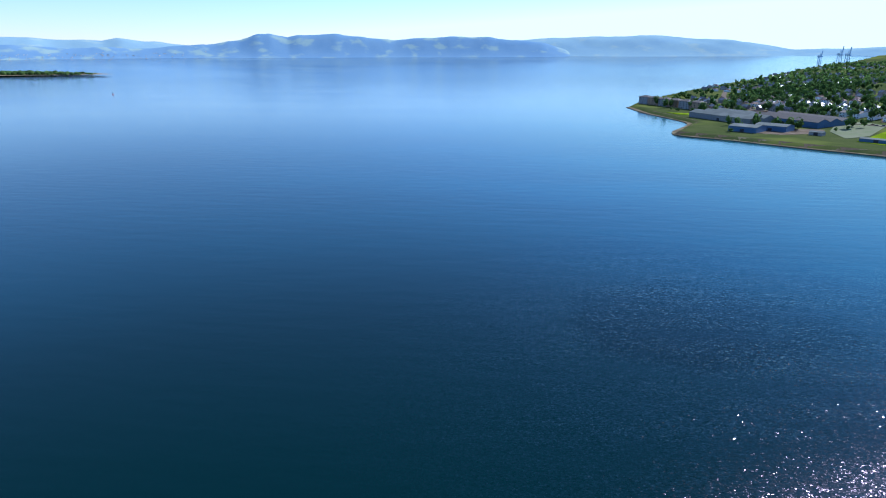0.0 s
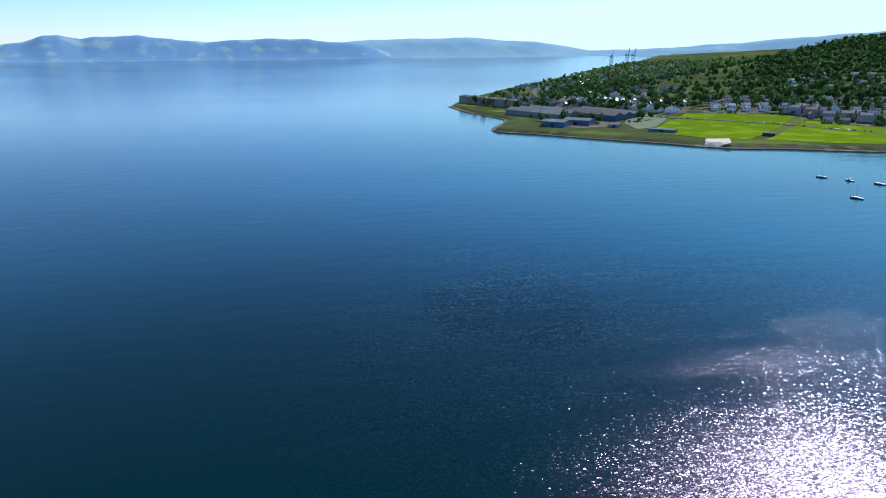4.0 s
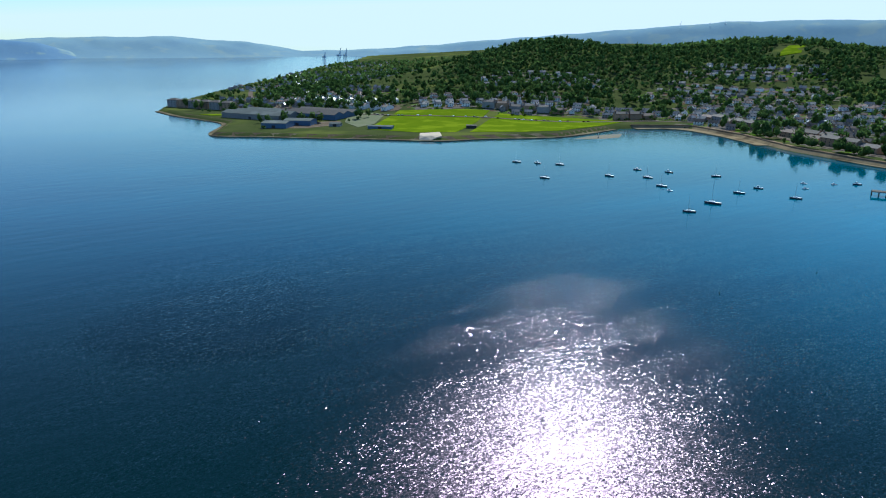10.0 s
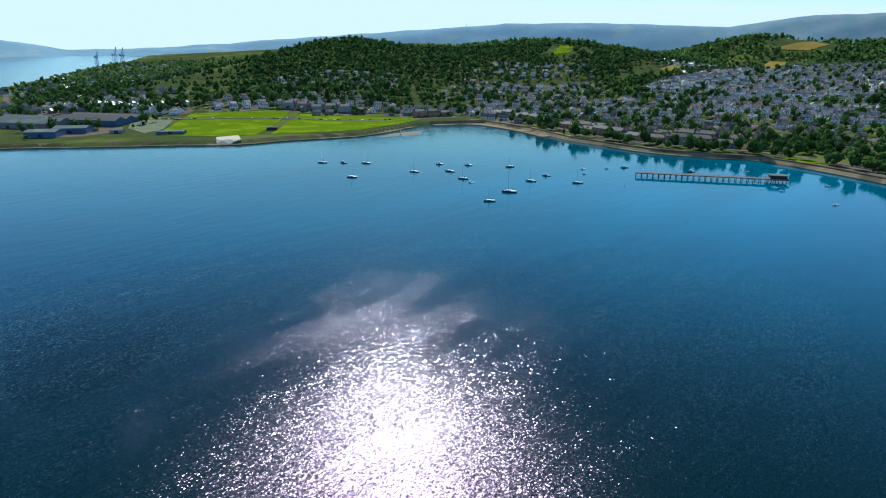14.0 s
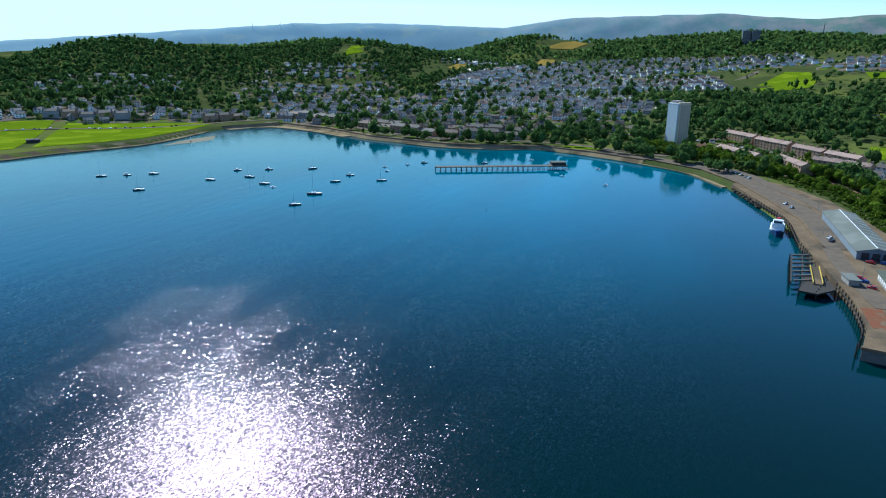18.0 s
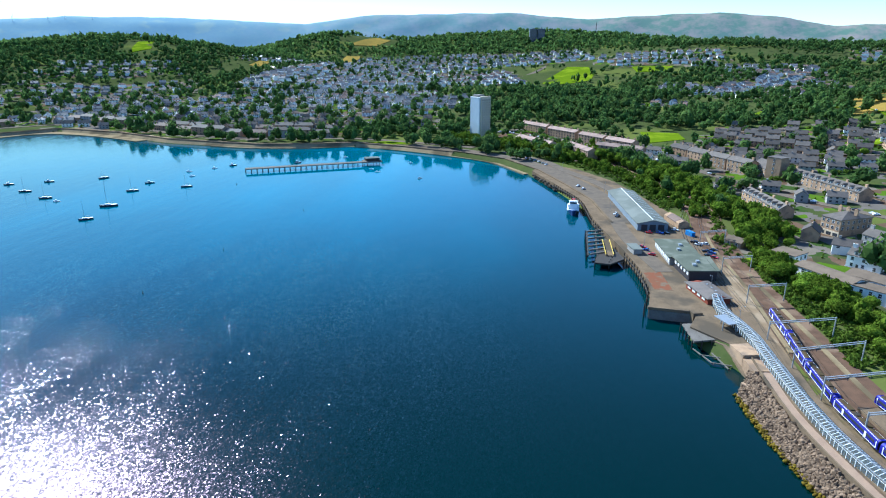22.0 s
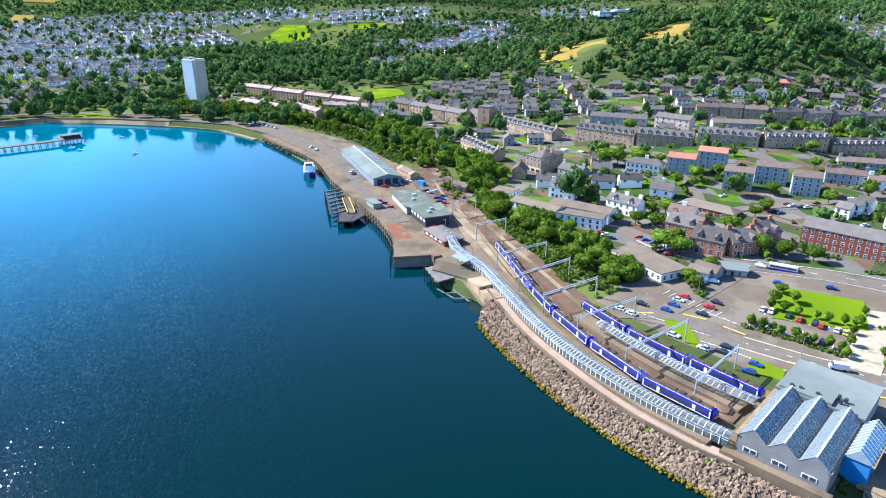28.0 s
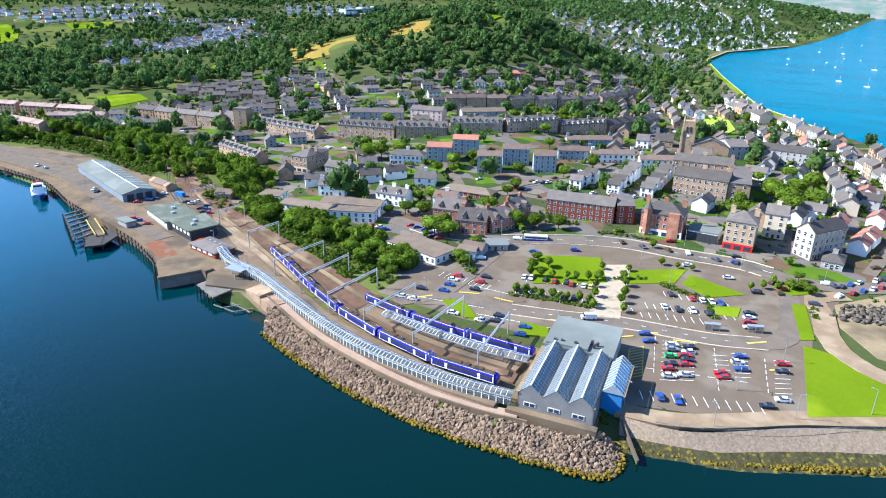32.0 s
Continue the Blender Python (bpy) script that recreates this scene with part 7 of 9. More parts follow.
TREES = [tree_meshes(i, h, r, s) for i, (h, r, s) in enumerate(((9, 4.2, 0.95), (11, 5.0, 0.95), (8, 4.6, 0.9), (12, 3.6, 1.0), (5, 1.9, 1.0), (10, 5.6, 0.9)))]
LABELS = ["broadleaf tree with a rounded deep green crown", "tall broadleaf tree with a dense green crown", "low spreading green tree with broad crown", "slender upright tree with dark crown", "young green tree with thin trunk", "wide old tree with heavy crown"]
planted = 0
models = [None] * 6


def tree(x, y, kind, scale=1.0, z=None):
    global planted
    m = Matrix.LocRotScale((x, y, ground(x, y) if z is None else z), Euler((0, 0, rnd.random() * 6.28)), (scale, scale, scale * rnd.uniform(0.9, 1.15)))
    if models[kind] is None:
        ob = thing("tree", LABELS[kind], "tree", group="broadleaf trees")
        part("trunk", TREES[kind][0], None, ob)
        part("crown", TREES[kind][1], None, ob)
        models[kind] = ob
    else:
        ob = copy_thing(models[kind], Matrix.Identity(4))
    ob.matrix_basis = m
    planted += 1
    return ob


# young trees round the car park
for ax, ay, bx, by, n in ((152, -170, 126, -184, 9), (160, -186, 136, -206, 7), (138, -226, 112, -184, 6), (146, -220, 122, -178, 5), (132, -238, 116, -246, 3), (96, -244, 80, -258, 4)):
    for i in range(n):
        k = (i + 0.5) / n
        tree(ax + (bx - ax) * k + rnd.uniform(-1, 1), ay + (by - ay) * k + rnd.uniform(-1, 1), 4, rnd.uniform(0.65, 1.0))
for x, y, k, s in ((168, -202, 2, .6), (163, -193, 2, .6), (160, -200, 0, .55), (202, -224, 0, 1.0), (195, -230, 2, .9), (186, -238, 2, .9), (198, -234, 1, .7), (196, -192, 2, .8), (190, -176, 2, .8), (184, -174, 0, .6),
                   (222, -188, 5, 1.15), (216, -192, 5, 1.0), (268, -214, 0, .8), (80, -262, 2, .5), (76, -258, 2, .6), (84, -268, 0, .5), (90, -258, 4, .8), (142, -252, 4, .9), (262, -190, 0, .7), (346, -262, 5, 1.2), (352, -250, 1, 1.2), (360, -246, 5, 1.2), (340, -274, 1, .8),
                   (300, -256, 2, .9), (292, -262, 2, .8), (300, -288, 2, 1.0), (262, -290, 2, .9), (244, -268, 2, .9), (238, -256, 0, .8), (436, -318, 1, 1.1), (398, -330, 0, 1), (372, -352, 1, .9), (366, -398, 1, 1), (356, -404, 1, 1), (350, -420, 1, 1), (344, -434, 0, 1.1), (340, -450, 1, 1),
                   (134, -360, 5, 1.3), (126, -352, 5, 1.3), (120, -344, 1, 1.2), (132, -384, 5, 1.2), (128, -398, 1, 1.2), (116, -366, 5, 1.2), (142, -372, 1, 1.1), (150, -420, 5, 1), (138, -322, 2, 1), (130, -328, 2, 1.0), (122, -330, 2, .9)):
    tree(x, y, k, s)
# embankment belt between the railway and the town
belt = smooth([(680, -50), (620, -95), (560, -122), (505, -134), (440, -142), (400, -148), (371, -146), (340, -138)], 7)
for p in belt:
    for _ in range(2):
        x, y = p.x + rnd.uniform(-5, 5), p.y - rnd.uniform(2, 26)
        if is_free(x, y, 2):
            tree(x, y, rnd.choice((0, 1, 2, 5, 0, 3)), rnd.uniform(0.7, 1.1))
belt = smooth([(318, -133), (290, -135), (268, -139), (248, -142), (228, -143), (206, -140), (196, -138)], 5)
for p in belt:
    for _ in range(3):
        x, y = p.x + rnd.uniform(-4, 4), p.y - rnd.uniform(0, 20)
        if is_free(x, y, 0.5) and not (x < 215 and y < -158):
            tree(x, y, rnd.choice((0, 2, 5, 2)), rnd.uniform(0.55, 0.95))
# trees in and behind the town, as far as the park
tries = 0
while planted < 285 and tries < 4000:
    tries += 1
    r, a = rnd.uniform(240, 900), radians(rnd.uniform(70, 160))
    x, y = r * math.sin(a), r * math.cos(a)
    if float(shore(x, y)) > 60 and is_free(x, y, 2.5) and not (y > -175 and x < 360) and not (x < 200 and y > -330):
        tree(x, y, rnd.choice((0, 1, 2, 3, 5)), rnd.uniform(0.7, 1.1))

# ---- woods ----
def blob(x, y, cx, cy, a, b, turn):
    c, s = np.cos(np.radians(turn)), np.sin(np.radians(turn))
    u, v = (x - cx) * c + (y - cy) * s, -(x - cx) * s + (y - cy) * c
    return np.exp(-((u / a) ** 2 + (v / b) ** 2) ** 2)


WOODS = [(556, -664, 60, 26, -60), (840, -238, 50, 34, -30), (800, -300, 60, 30, -40), (835, -360, 70, 40, -40), (770, -400, 60, 34, -40), (700, -446, 60, 22, -40), (664, -490, 50, 26, -40), (880, -290, 70, 40, -30), (268, 935, 16, 60, 0), (345, 935, 60, 12, -50), (445, 935, 40, 26, -30), (460, 1050, 90, 24, -60), (250, 1140, 14, 50, 20), (2231, 610, 170, 130, 0), (720, -690, 290, 170, 45), (650, -570, 120, 100, 45), (1010, 1120, 480, 230, 40), (1500, 1060, 500, 260, 30), (1480, 500, 260, 36, -8), (1780, 640, 260, 120, 0), (960, -110, 170, 130, 60), (1150, -110, 220, 90, 80), (1120, -290, 260, 90, 85),
         (2150, 0, 200, 650, 0), (880, -430, 150, 70, -30), (1350, -560, 150, 300, 10), (1750, -700, 300, 160, 60), (1250, -1150, 300, 160, 60), (560, 1400, 260, 120, 60), (800, 60, 40, 110, 10), (1300, 560, 150, 42, -18), (1450, 700, 170, 90, 20), (1090, -330, 120, 60, 60), (940, -200, 70, 60, 0), (1130, 470, 80, 34, 25), (700, -50, 62, 24, 40), (560, -140, 90, 15, 8), (440, -162, 70, 14, -5), (640, -1120, 330, 26, 58), (850, 120, 60, 50, 0), (2200, 900, 600, 400, 0), (1500, -1700, 700, 350, 60), (2300, -2700, 900, 350, 55), (1750, -2150, 300, 100, 60)]
OPEN = [(284, -592, 34, 70, -25), (470, 790, 130, 95, 45), (560, 830, 90, 80, 0), (630, 715, 135, 85, 0), (2190, 410, 110, 90, 0), (1470, -160, 125, 50, -35), (1465, -345, 30, 55, 0), (740, -195, 45, 26, -20), (1130, -760, 280, 42, -58), (782, -492, 85, 24, -38), (716, -568, 52, 20, -60), (1200, -470, 210, 46, -43), (985, -255, 60, 34, -30), (668, -672, 26, 20, 0), (1560, 870, 100, 30, 30), (310, 876, 62, 30, -42), (330, 1010, 75, 50, -62), (400, 962, 70, 46, -62), (372, 815, 60, 24, -42), (270, 1098, 40, 20, 0), (1560, 560, 90, 26, 0), (1900, 420, 110, 30, 0)]
gen = np.random.RandomState(3)
n = 250000
r = np.sqrt(gen.uniform(170 ** 2, 3500 ** 2, n))
az = np.radians(gen.uniform(-4, 172, n))
x, y = r * np.sin(az), r * np.cos(az)
s = shore(x, y)
dens = 0.13 + 0.12 * (wobble(x, y, 45) > 0.25) + 0.2 * np.clip(wobble(x, y, 120, 3), 0, 1) * (r > 500)
town = np.zeros(n)
for cx, cy, turn, rows, gap, m, step, _ in DISTRICTS:
    town = np.maximum(town, blob(x, y, cx, cy, m * step * 0.55, rows * gap * 0.6, turn))
dens = dens * (1 - 0.3 * town) * np.where(r > 1300, 0.75, 1)
for w in WOODS:
    dens = np.maximum(dens, 1.05 * blob(x, y, *w))
dens = np.maximum(dens, (0.2 - 0.1 * town) * (y > 820) * (x < 1100))
dens = np.maximum(dens, 0.34 * town * (r > 780))
dens = np.maximum(dens, 0.85 * (s > 15) * (s < 46) * (x > 600) * (y < 520) * (y > -60))
for w in OPEN:
    dens = dens * (1 - np.clip(1.8 * blob(x, y, *w), 0, 1))
dens = dens * (s > np.where((x > 600) & (y < 560), 13, np.where(y > 560, 42, 26))) * np.where((x > 330) & (x < 610) & (y > -118 - (x - 330) * 0.02) & (y < 0), 0, 1) * (np.where(r < 520, 0.45, 1)) * np.where((x < 330) & (y > -175) & (y < 50), 0, 1) * np.where((x < 200) & (y < 0) & (y > -340), 0, 1) * np.where((x < 110) & (y < 0), 0, 1)
keep = gen.random_sample(n) < dens * np.where(r < 1300, 0.66, np.where(dens > 0.6, 0.72, 0.5))
x, y, r = x[keep], y[keep], r[keep]
grid = {}
for a, b, c in BUILT + [(a, b, c + 2) for a, b, c in PAVED]:
    for i in range(int((a - c) // 12), int((a + c) // 12) + 1):
        for j in range(int((b - c) // 12), int((b + c) // 12) + 1):
            grid.setdefault((i, j), []).append((a, b, c * 0.85 + 1.5))
ok = np.array([all((px - a) ** 2 + (py - b) ** 2 > c * c for a, b, c in grid.get((int(px // 12), int(py // 12)), ())) for px, py in zip(x, y)])
x, y, r = x[ok], y[ok], r[ok]
z = height(x, y)
k, tall = gen.uniform(0.5, 1.5, len(x)), gen.uniform(0.75, 1.35, len(x))
size = np.where(r < 800, 5.6, np.where(r < 1300, 6.2, 5.5)) * k
belts = []
for pts, lo, hi, m, big in (([(690, -46), (620, -95), (560, -122), (505, -134), (440, -142), (400, -148), (371, -146), (340, -138)], 1, 30, 190, 5.2), ([(330, -136), (290, -137), (262, -141), (240, -145), (214, -144), (198, -140)], 0, 17, 95, 3.9),
                            ([(716, 60), (700, 10), (672, -34), (640, -62), (604, -76)], -8, 14, 120, 5.0), ([(600, -84), (560, -98), (510, -114), (460, -124), (410, -132)], -2, 14, 110, 3.4), ([(742, 40), (716, -10), (690, -40)], -10, 10, 40, 5.5), ([(366, -412), (369, -452), (373, -500), (371, -556)], -4, 6, 26, 5.0), ([(640, -1050), (560, -950), (470, -820), (415, -746)], -8, 12, 46, 5.5), ([(150, -350), (136, -340), (124, -330), (122, -360)], -12, 12, 22, 5.0)):
    line = smooth(pts, 1.0)
    for _ in range(m):
        q = line[rnd.randrange(len(line))]
        px, py, k = q.x + rnd.uniform(-3, 3), q.y - rnd.uniform(lo, hi), big * rnd.uniform(0.6, 1.2)
        if is_free(px, py, 0.6):
            belts.append((px, py, ground(px, py) + k * 0.9, k, k * rnd.uniform(0.9, 1.3), rnd.random() * 6.28))
tagged(plant([crown_shape(400 + i, 9, 8, 230, 0.13) for i in range(8)], belts, "tree_belt", LEAF), "belts of broadleaf trees along the railway and behind the terraces", "trees", kind="stuff")
rows = np.stack([x, y, z + size * tall * 0.95, size, size * tall * 1.05, gen.uniform(0, 6.28, len(x))], 1)
# woods on the headland far down the west shore
hx, hy = gen.uniform(930, 2500, 5200), gen.uniform(-4600, -2900, 5200)
ok = (shore(hx, hy) > 35) & (np.hypot(hx, hy) > 3480) & np.array([all((px - a) ** 2 + (py - b) ** 2 > 16 ** 2 for a, b, c in grid.get((int(px // 12), int(py // 12)), ())) for px, py in zip(hx, hy)])
hx, hy = hx[ok], hy[ok]
size = gen.uniform(6, 12, len(hx))
rows = np.concatenate([rows, np.stack([hx, hy, height(hx, hy) + size * 0.8, size, size * 0.95, gen.uniform(0, 6.28, len(hx))], 1)])
r = np.concatenate([r, np.hypot(hx, hy)])
for name, lo, hi, lobes, balls, leaves, leaf, label in (("woodland", 0, 800, 7, 6, 110, 0.14, "dense broadleaf woods and garden trees on the near slopes"), ("slope_woodland", 800, 1300, 6, 3, 56, 0.18, "broadleaf woods on the middle slopes"),
                                                        ("far_woodland", 1300, 1900, 5, 2, 16, 0.26, "distant dark green woods on the hills"), ("farthest_woodland", 1900, 9000, 4, 0, 7, 0.75, "woods along the far ridges")):
    some = (r >= lo) & (r < hi)
    tagged(plant([crown_shape(100 + lo + i, lobes, balls, leaves, leaf) for i in range(10)], rows[some], name, WOOD_LEAF), label, "woods", kind="stuff")

# hedges and bushes round the car park and railway
bushes = []
SPRAYS = [crown_shape(300 + i, 3, 1, 11, 0.38) for i in range(8)]


def hedge(pts, w, h, n):
    line = smooth(pts, 1.0)
    for _ in range(n):
        p = line[rnd.randrange(len(line))]
        px, py, q = p.x + rnd.uniform(-w, w), p.y + rnd.uniform(-w, w), rnd.uniform(0.6, 1.2) * h
        bushes.append((px, py, ground(px, py) + q * 0.45, q * 1.1, q, rnd.random() * 6.28))


for pts, w, h, n in (([(152, -168), (138, -176), (124, -183)], 1.0, 0.9, 150), ([(100, -224), (94, -214), (90, -210)], 1.2, 0.9, 70), ([(118, -222), (104, -222)], 1.6, 0.9, 70), ([(134, -212), (126, -222)], 1.0, 0.9, 40),
                     ([(320, -134), (280, -138), (250, -143), (215, -142), (192, -136)], 5, 1.5, 420), ([(330, -142), (290, -150), (250, -160), (215, -156), (200, -146)], 5, 1.6, 260),
                     ([(200, -178), (186, -176), (176, -172)], 3.0, 1.3, 90), ([(86, -264), (76, -262)], 3, 1.0, 60), ([(66, -238), (70, -246)], 1.2, 0.8, 30), ([(170, -248), (158, -256), (146, -260)], 1.4, 0.9, 80), ([(200, -240), (184, -250)], 1.6, 0.9, 60),
                     ([(330, -128), (380, -137), (430, -146), (520, -130), (600, -108)], 3.5, 1.6, 240), ([(58, -272), (44, -276), (30, -280)], 1.5, 0.9, 60), ([(150, -348), (136, -336), (126, -322)], 4, 1.6, 120), ([(80, -130), (84, -134), (88, -140)], 1.6, 0.8, 40)):
    hedge(pts, w, h, n)
hedge([(690, 0), (660, -36), (628, -58), (590, -80), (540, -102), (490, -114), (430, -122)], 6, 1.6, 520)
hedge([(300, -134), (268, -133.5), (232, -133), (206, -130)], 3.5, 1.7, 330)
hedge([(640, -86), (590, -104), (540, -114), (490, -122), (440, -126)], 6, 1.9, 420)
tagged(plant(SPRAYS, bushes, "bushes", BUSH), "bright green hedges and bushes by the railway and car park", "bushes", kind="stuff")
for px, py in ((114, -99.5), (98, -106)):
    ob = new("shrub", gather([(CLUMPS[i % 6], (0.8, 0.8, 0.7), (rnd.uniform(-0.8, 0.8), rnd.uniform(-0.8, 0.8), rnd.uniform(0.1, 0.9))) for i in range(12)], "shrub", BUSH))
    ob.matrix_basis = pose(px, py, 3.2)
    tagged(ob, "small green shrub growing among the rocks", "shrub")

# garden shrubs, hedges and small trees between the houses
def within(ring, x, y):
    inside = np.zeros(x.shape, bool)
    for (ax, ay), (bx, by) in zip(ring, ring[1:] + ring[:1]):
        inside ^= ((ay > y) != (by > y)) & (x < (bx - ax) * (y - ay) / (by - ay + 1e-9) + ax)
    return inside


homes = np.array([b for b in BUILT if 150 < math.hypot(b[0], b[1]) < 1250])
pick = homes[gen.randint(len(homes), size=9000)]
a, q = gen.uniform(0, 6.28, 9000), pick[:, 2] * gen.uniform(1.0, 1.5, 9000) + gen.uniform(1, 9, 9000)
x, y = pick[:, 0] + np.cos(a) * q, pick[:, 1] + np.sin(a) * q
ok = (shore(x, y) > 20) & ~((y > -178) & (x < 330))
for ring in RINGS:
    ok &= ~within(ring, x, y)
ok &= np.array([all((px - a) ** 2 + (py - b) ** 2 > c * c for a, b, c in grid.get((int(px // 12), int(py // 12)), ())) for px, py in zip(x, y)])
x, y = x[ok], y[ok]
garden = []
for px, py, pz in zip(x, y, height(x, y)):
    k = gen.uniform(0.45, 1.1) if gen.random_sample() < 0.75 else gen.uniform(1.5, 2.3)
    for i in range(1 if k < 1.5 else 3):
        garden.append((px + gen.uniform(-k, k), py + gen.uniform(-k, k), pz + k * gen.uniform(0.4, 1.0) * (1 if k < 1.5 else 1.3), k * 1.25, k * gen.uniform(0.9, 1.3), gen.uniform(0, 6.28)))
tagged(plant(SPRAYS, garden, "garden_shrubs", BUSH), "green shrubs and hedges in the gardens between houses", "shrubs", kind="stuff")

# plots round the houses on the ground sheet
cells = np.zeros((520, 800), bool)
for a, b, c in BUILT:
    i, j, k = int((a + 200) // 5), int((b + 2400) // 5), int((c + 15) // 5)
    if 0 <= i < 520 and 0 <= j < 800:
        cells[max(0, i - k):i + k + 1, max(0, j - k):j + k + 1] = True
me = land.data
me.materials.append(PLOTS)
mid = np.empty(len(me.polygons) * 3, np.float32)
me.polygons.foreach_get("center", mid)
mid = mid.reshape(-1, 3)
i, j = np.clip(((mid[:, 0] + 200) // 5).astype(int), 0, 519), np.clip(((mid[:, 1] + 2400) // 5).astype(int), 0, 799)
town_face = cells[i, j] & (mid[:, 0] < 2390) & (np.abs(mid[:, 1]) < 1590)
me.polygons.foreach_set("material_index", town_face.astype(np.int32))

# cars standing along the side streets
street_cars = [Lump(), Lump(), Lump()]
for a, b, c in PAVED:
    if 260 < math.hypot(a, b) < 1300 and shore(a, b) > 60 and gen.random_sample() < 0.4:
        turn, box = gen.uniform(0, 180), street_cars[gen.randint(3)]
        pz = float(height(a, b)) + 0.35
        off = c * gen.uniform(-0.7, 0.7)
        box.box(a + off, b + off, pz + 0.25, 4.2, 1.75, 0.65, turn)
        box.box(a + off, b + off, pz + 0.9, 2.4, 1.6, 0.55, turn, top=0.75)
for box, paint in zip(street_cars, (WHITE, HULL, ROOFTRAIN)):
    tagged(new("street_cars", box.mesh("street_cars", paint)), "small far cars parked along the side streets", "cars", kind="stuff")

# ---- fields ----
patch("field", [(778, -416), (818, -421), (905, -466), (840, -482), (788, -522), (758, -554), (742, -596), (711, -614), (688, -584), (716, -546), (737, -508), (754, -478), (763, -449)], HAY, "golden dry meadow on the shoulder of the wooded hill", "field", 0.9, 14)
patch("field", [(655, -655), (668, -690), (690, -680), (680, -650)], LAWN, "small bright green on the hilltop", "field", 0.9, 10)
patch("field", [(392, 783), (450, 848), (521, 918), (586, 878), (646, 838), (560, 760), (478, 692), (433, 716)], LAWN, "wide flat mown playing field by the shore", "field", 0.35)
patch("field", [(494, 684), (572, 754), (644, 810), (726, 730), (767, 658), (700, 640), (600, 630), (549, 648)], LAWN, "wide flat mown playing field by the shore", "field", 0.35)
patch("field", [(1333, -97), (1400, -110), (1561, -170), (1540, -215), (1468, -222), (1367, -198), (1320, -140)], LAWN, "bright green sloping park meadow", "field", 0.6, 20)
patch("field", [(1505, -307), (1485, -395), (1435, -370), (1446, -307)], LAWN, "small bright green hill meadow", "field", 0.6, 20)
patch("field", [(785, -177), (768, -217), (727, -214), (712, -169)], LAWN, "green in front of the park trees", "field", 0.5)
patch("field", [(943, -485), (1083, -630), (1230, -855), (1329, -1120), (1290, -1110), (1179, -945), (976, -672), (879, -520)], HAY, "golden dry meadow on the hill", "field", 0.9, 20)
patch("field", [(1480, 850), (1620, 900), (1660, 880), (1540, 825)], LAWN, "light green clearing on the wooded hill", "field", 1.0, 20)
patch("field", [(1500, 545), (1640, 560), (1640, 585), (1510, 575)], HAY, "pale green clearing above the houses", "field", 1.0, 20)
patch("field", [(1820, 410), (1990, 400), (1990, 450), (1830, 450)], HAY, "dry grass slope above the houses", "field", 1.0, 20)
patch("field", [(2110, 470), (2130, 380), (2230, 350), (2260, 400), (2180, 440)], HAY, "tan dry hillside beside the wooded knoll", "field", 1.2, 24)
patch("field", [(250, 1112), (296, 1092), (288, 1070), (262, 1080)], LAWN, "small green by the point", "field", 0.5)
patch("field", [(490, 1500), (556, 1545), (600, 1480), (530, 1450)], LAWN, "green playing field among villas", "field", 0.8)
patch("bowling_green", [(318, -630), (306, -652), (265, -588), (252, -528), (280, -560)], mat("bowling_green_grass", (0.27, 0.33, 0.04), (0.3, 0.36, 0.05), 0.05, 0.9), "pale yellow-green bowling green", "green", 0.5)
patch("sports_pitch", [(392, 808), (428, 828), (484, 900), (474, 942), (440, 940), (400, 868)], mat("worn_pitch", (0.15, 0.17, 0.09), (0.19, 0.19, 0.12), 0.08, 0.95, fine=8), "worn grey-green sports pitch beside the playing field", "pitch", 0.4)
patch("yard", [(490, 925), (520, 920), (560, 960), (520, 985)], ASPHALT, "grey parking yard behind the playing field", "yard", 0.4)
patch("yard", [(282, 862), (330, 838), (380, 850), (402, 884), (352, 906), (300, 902)], ASPHALT, "grey works yard by the point", "yard", 0.25)
patch("slipway", [(407, 669), (437, 664), (456, 698), (428, 702)], CREAM, "pale stone platform on the shore", "slipway", 1.2)
patch("green", [(716, 142), (728, 118), (716, 90), (704, 110)], LAWN, "strip of green by the bay road", "lawn", 0.4)
patch("green", [(812, 30), (806, 50), (798, 60), (796, 34)], LAWN, "lawn at the foot of the tower block", "lawn", 0.4)

for ring in ([(450, -290), (372, -336), (346, -340), (330, -402), (306, -380), (282, -352), (318, -308), (346, -296), (400, -284)], [(262, -238), (300, -262), (322, -282), (300, -300), (268, -318), (240, -326), (232, -300), (244, -270)], [(226, -196), (256, -206), (262, -234), (246, -262), (214, -256), (206, -250), (216, -226)],
             [(200, -264), (236, -268), (230, -318), (196, -330), (160, -326), (150, -300), (170, -284)], [(150, -296), (122, -300), (100, -330), (84, -300), (104, -284)], [(206, -158), (226, -164), (252, -188), (236, -196), (206, -186), (196, -178)], [(330, -232), (390, -232), (400, -262), (350, -280), (312, -262)],
             [(262, -372), (244, -384), (206, -384), (180, -350), (150, -352), (150, -420), (236, -440), (270, -420)]):
    patch("back_courts", ring, PLOTS, "back courts, drives and small lawns between the houses", "yard", 0.18)

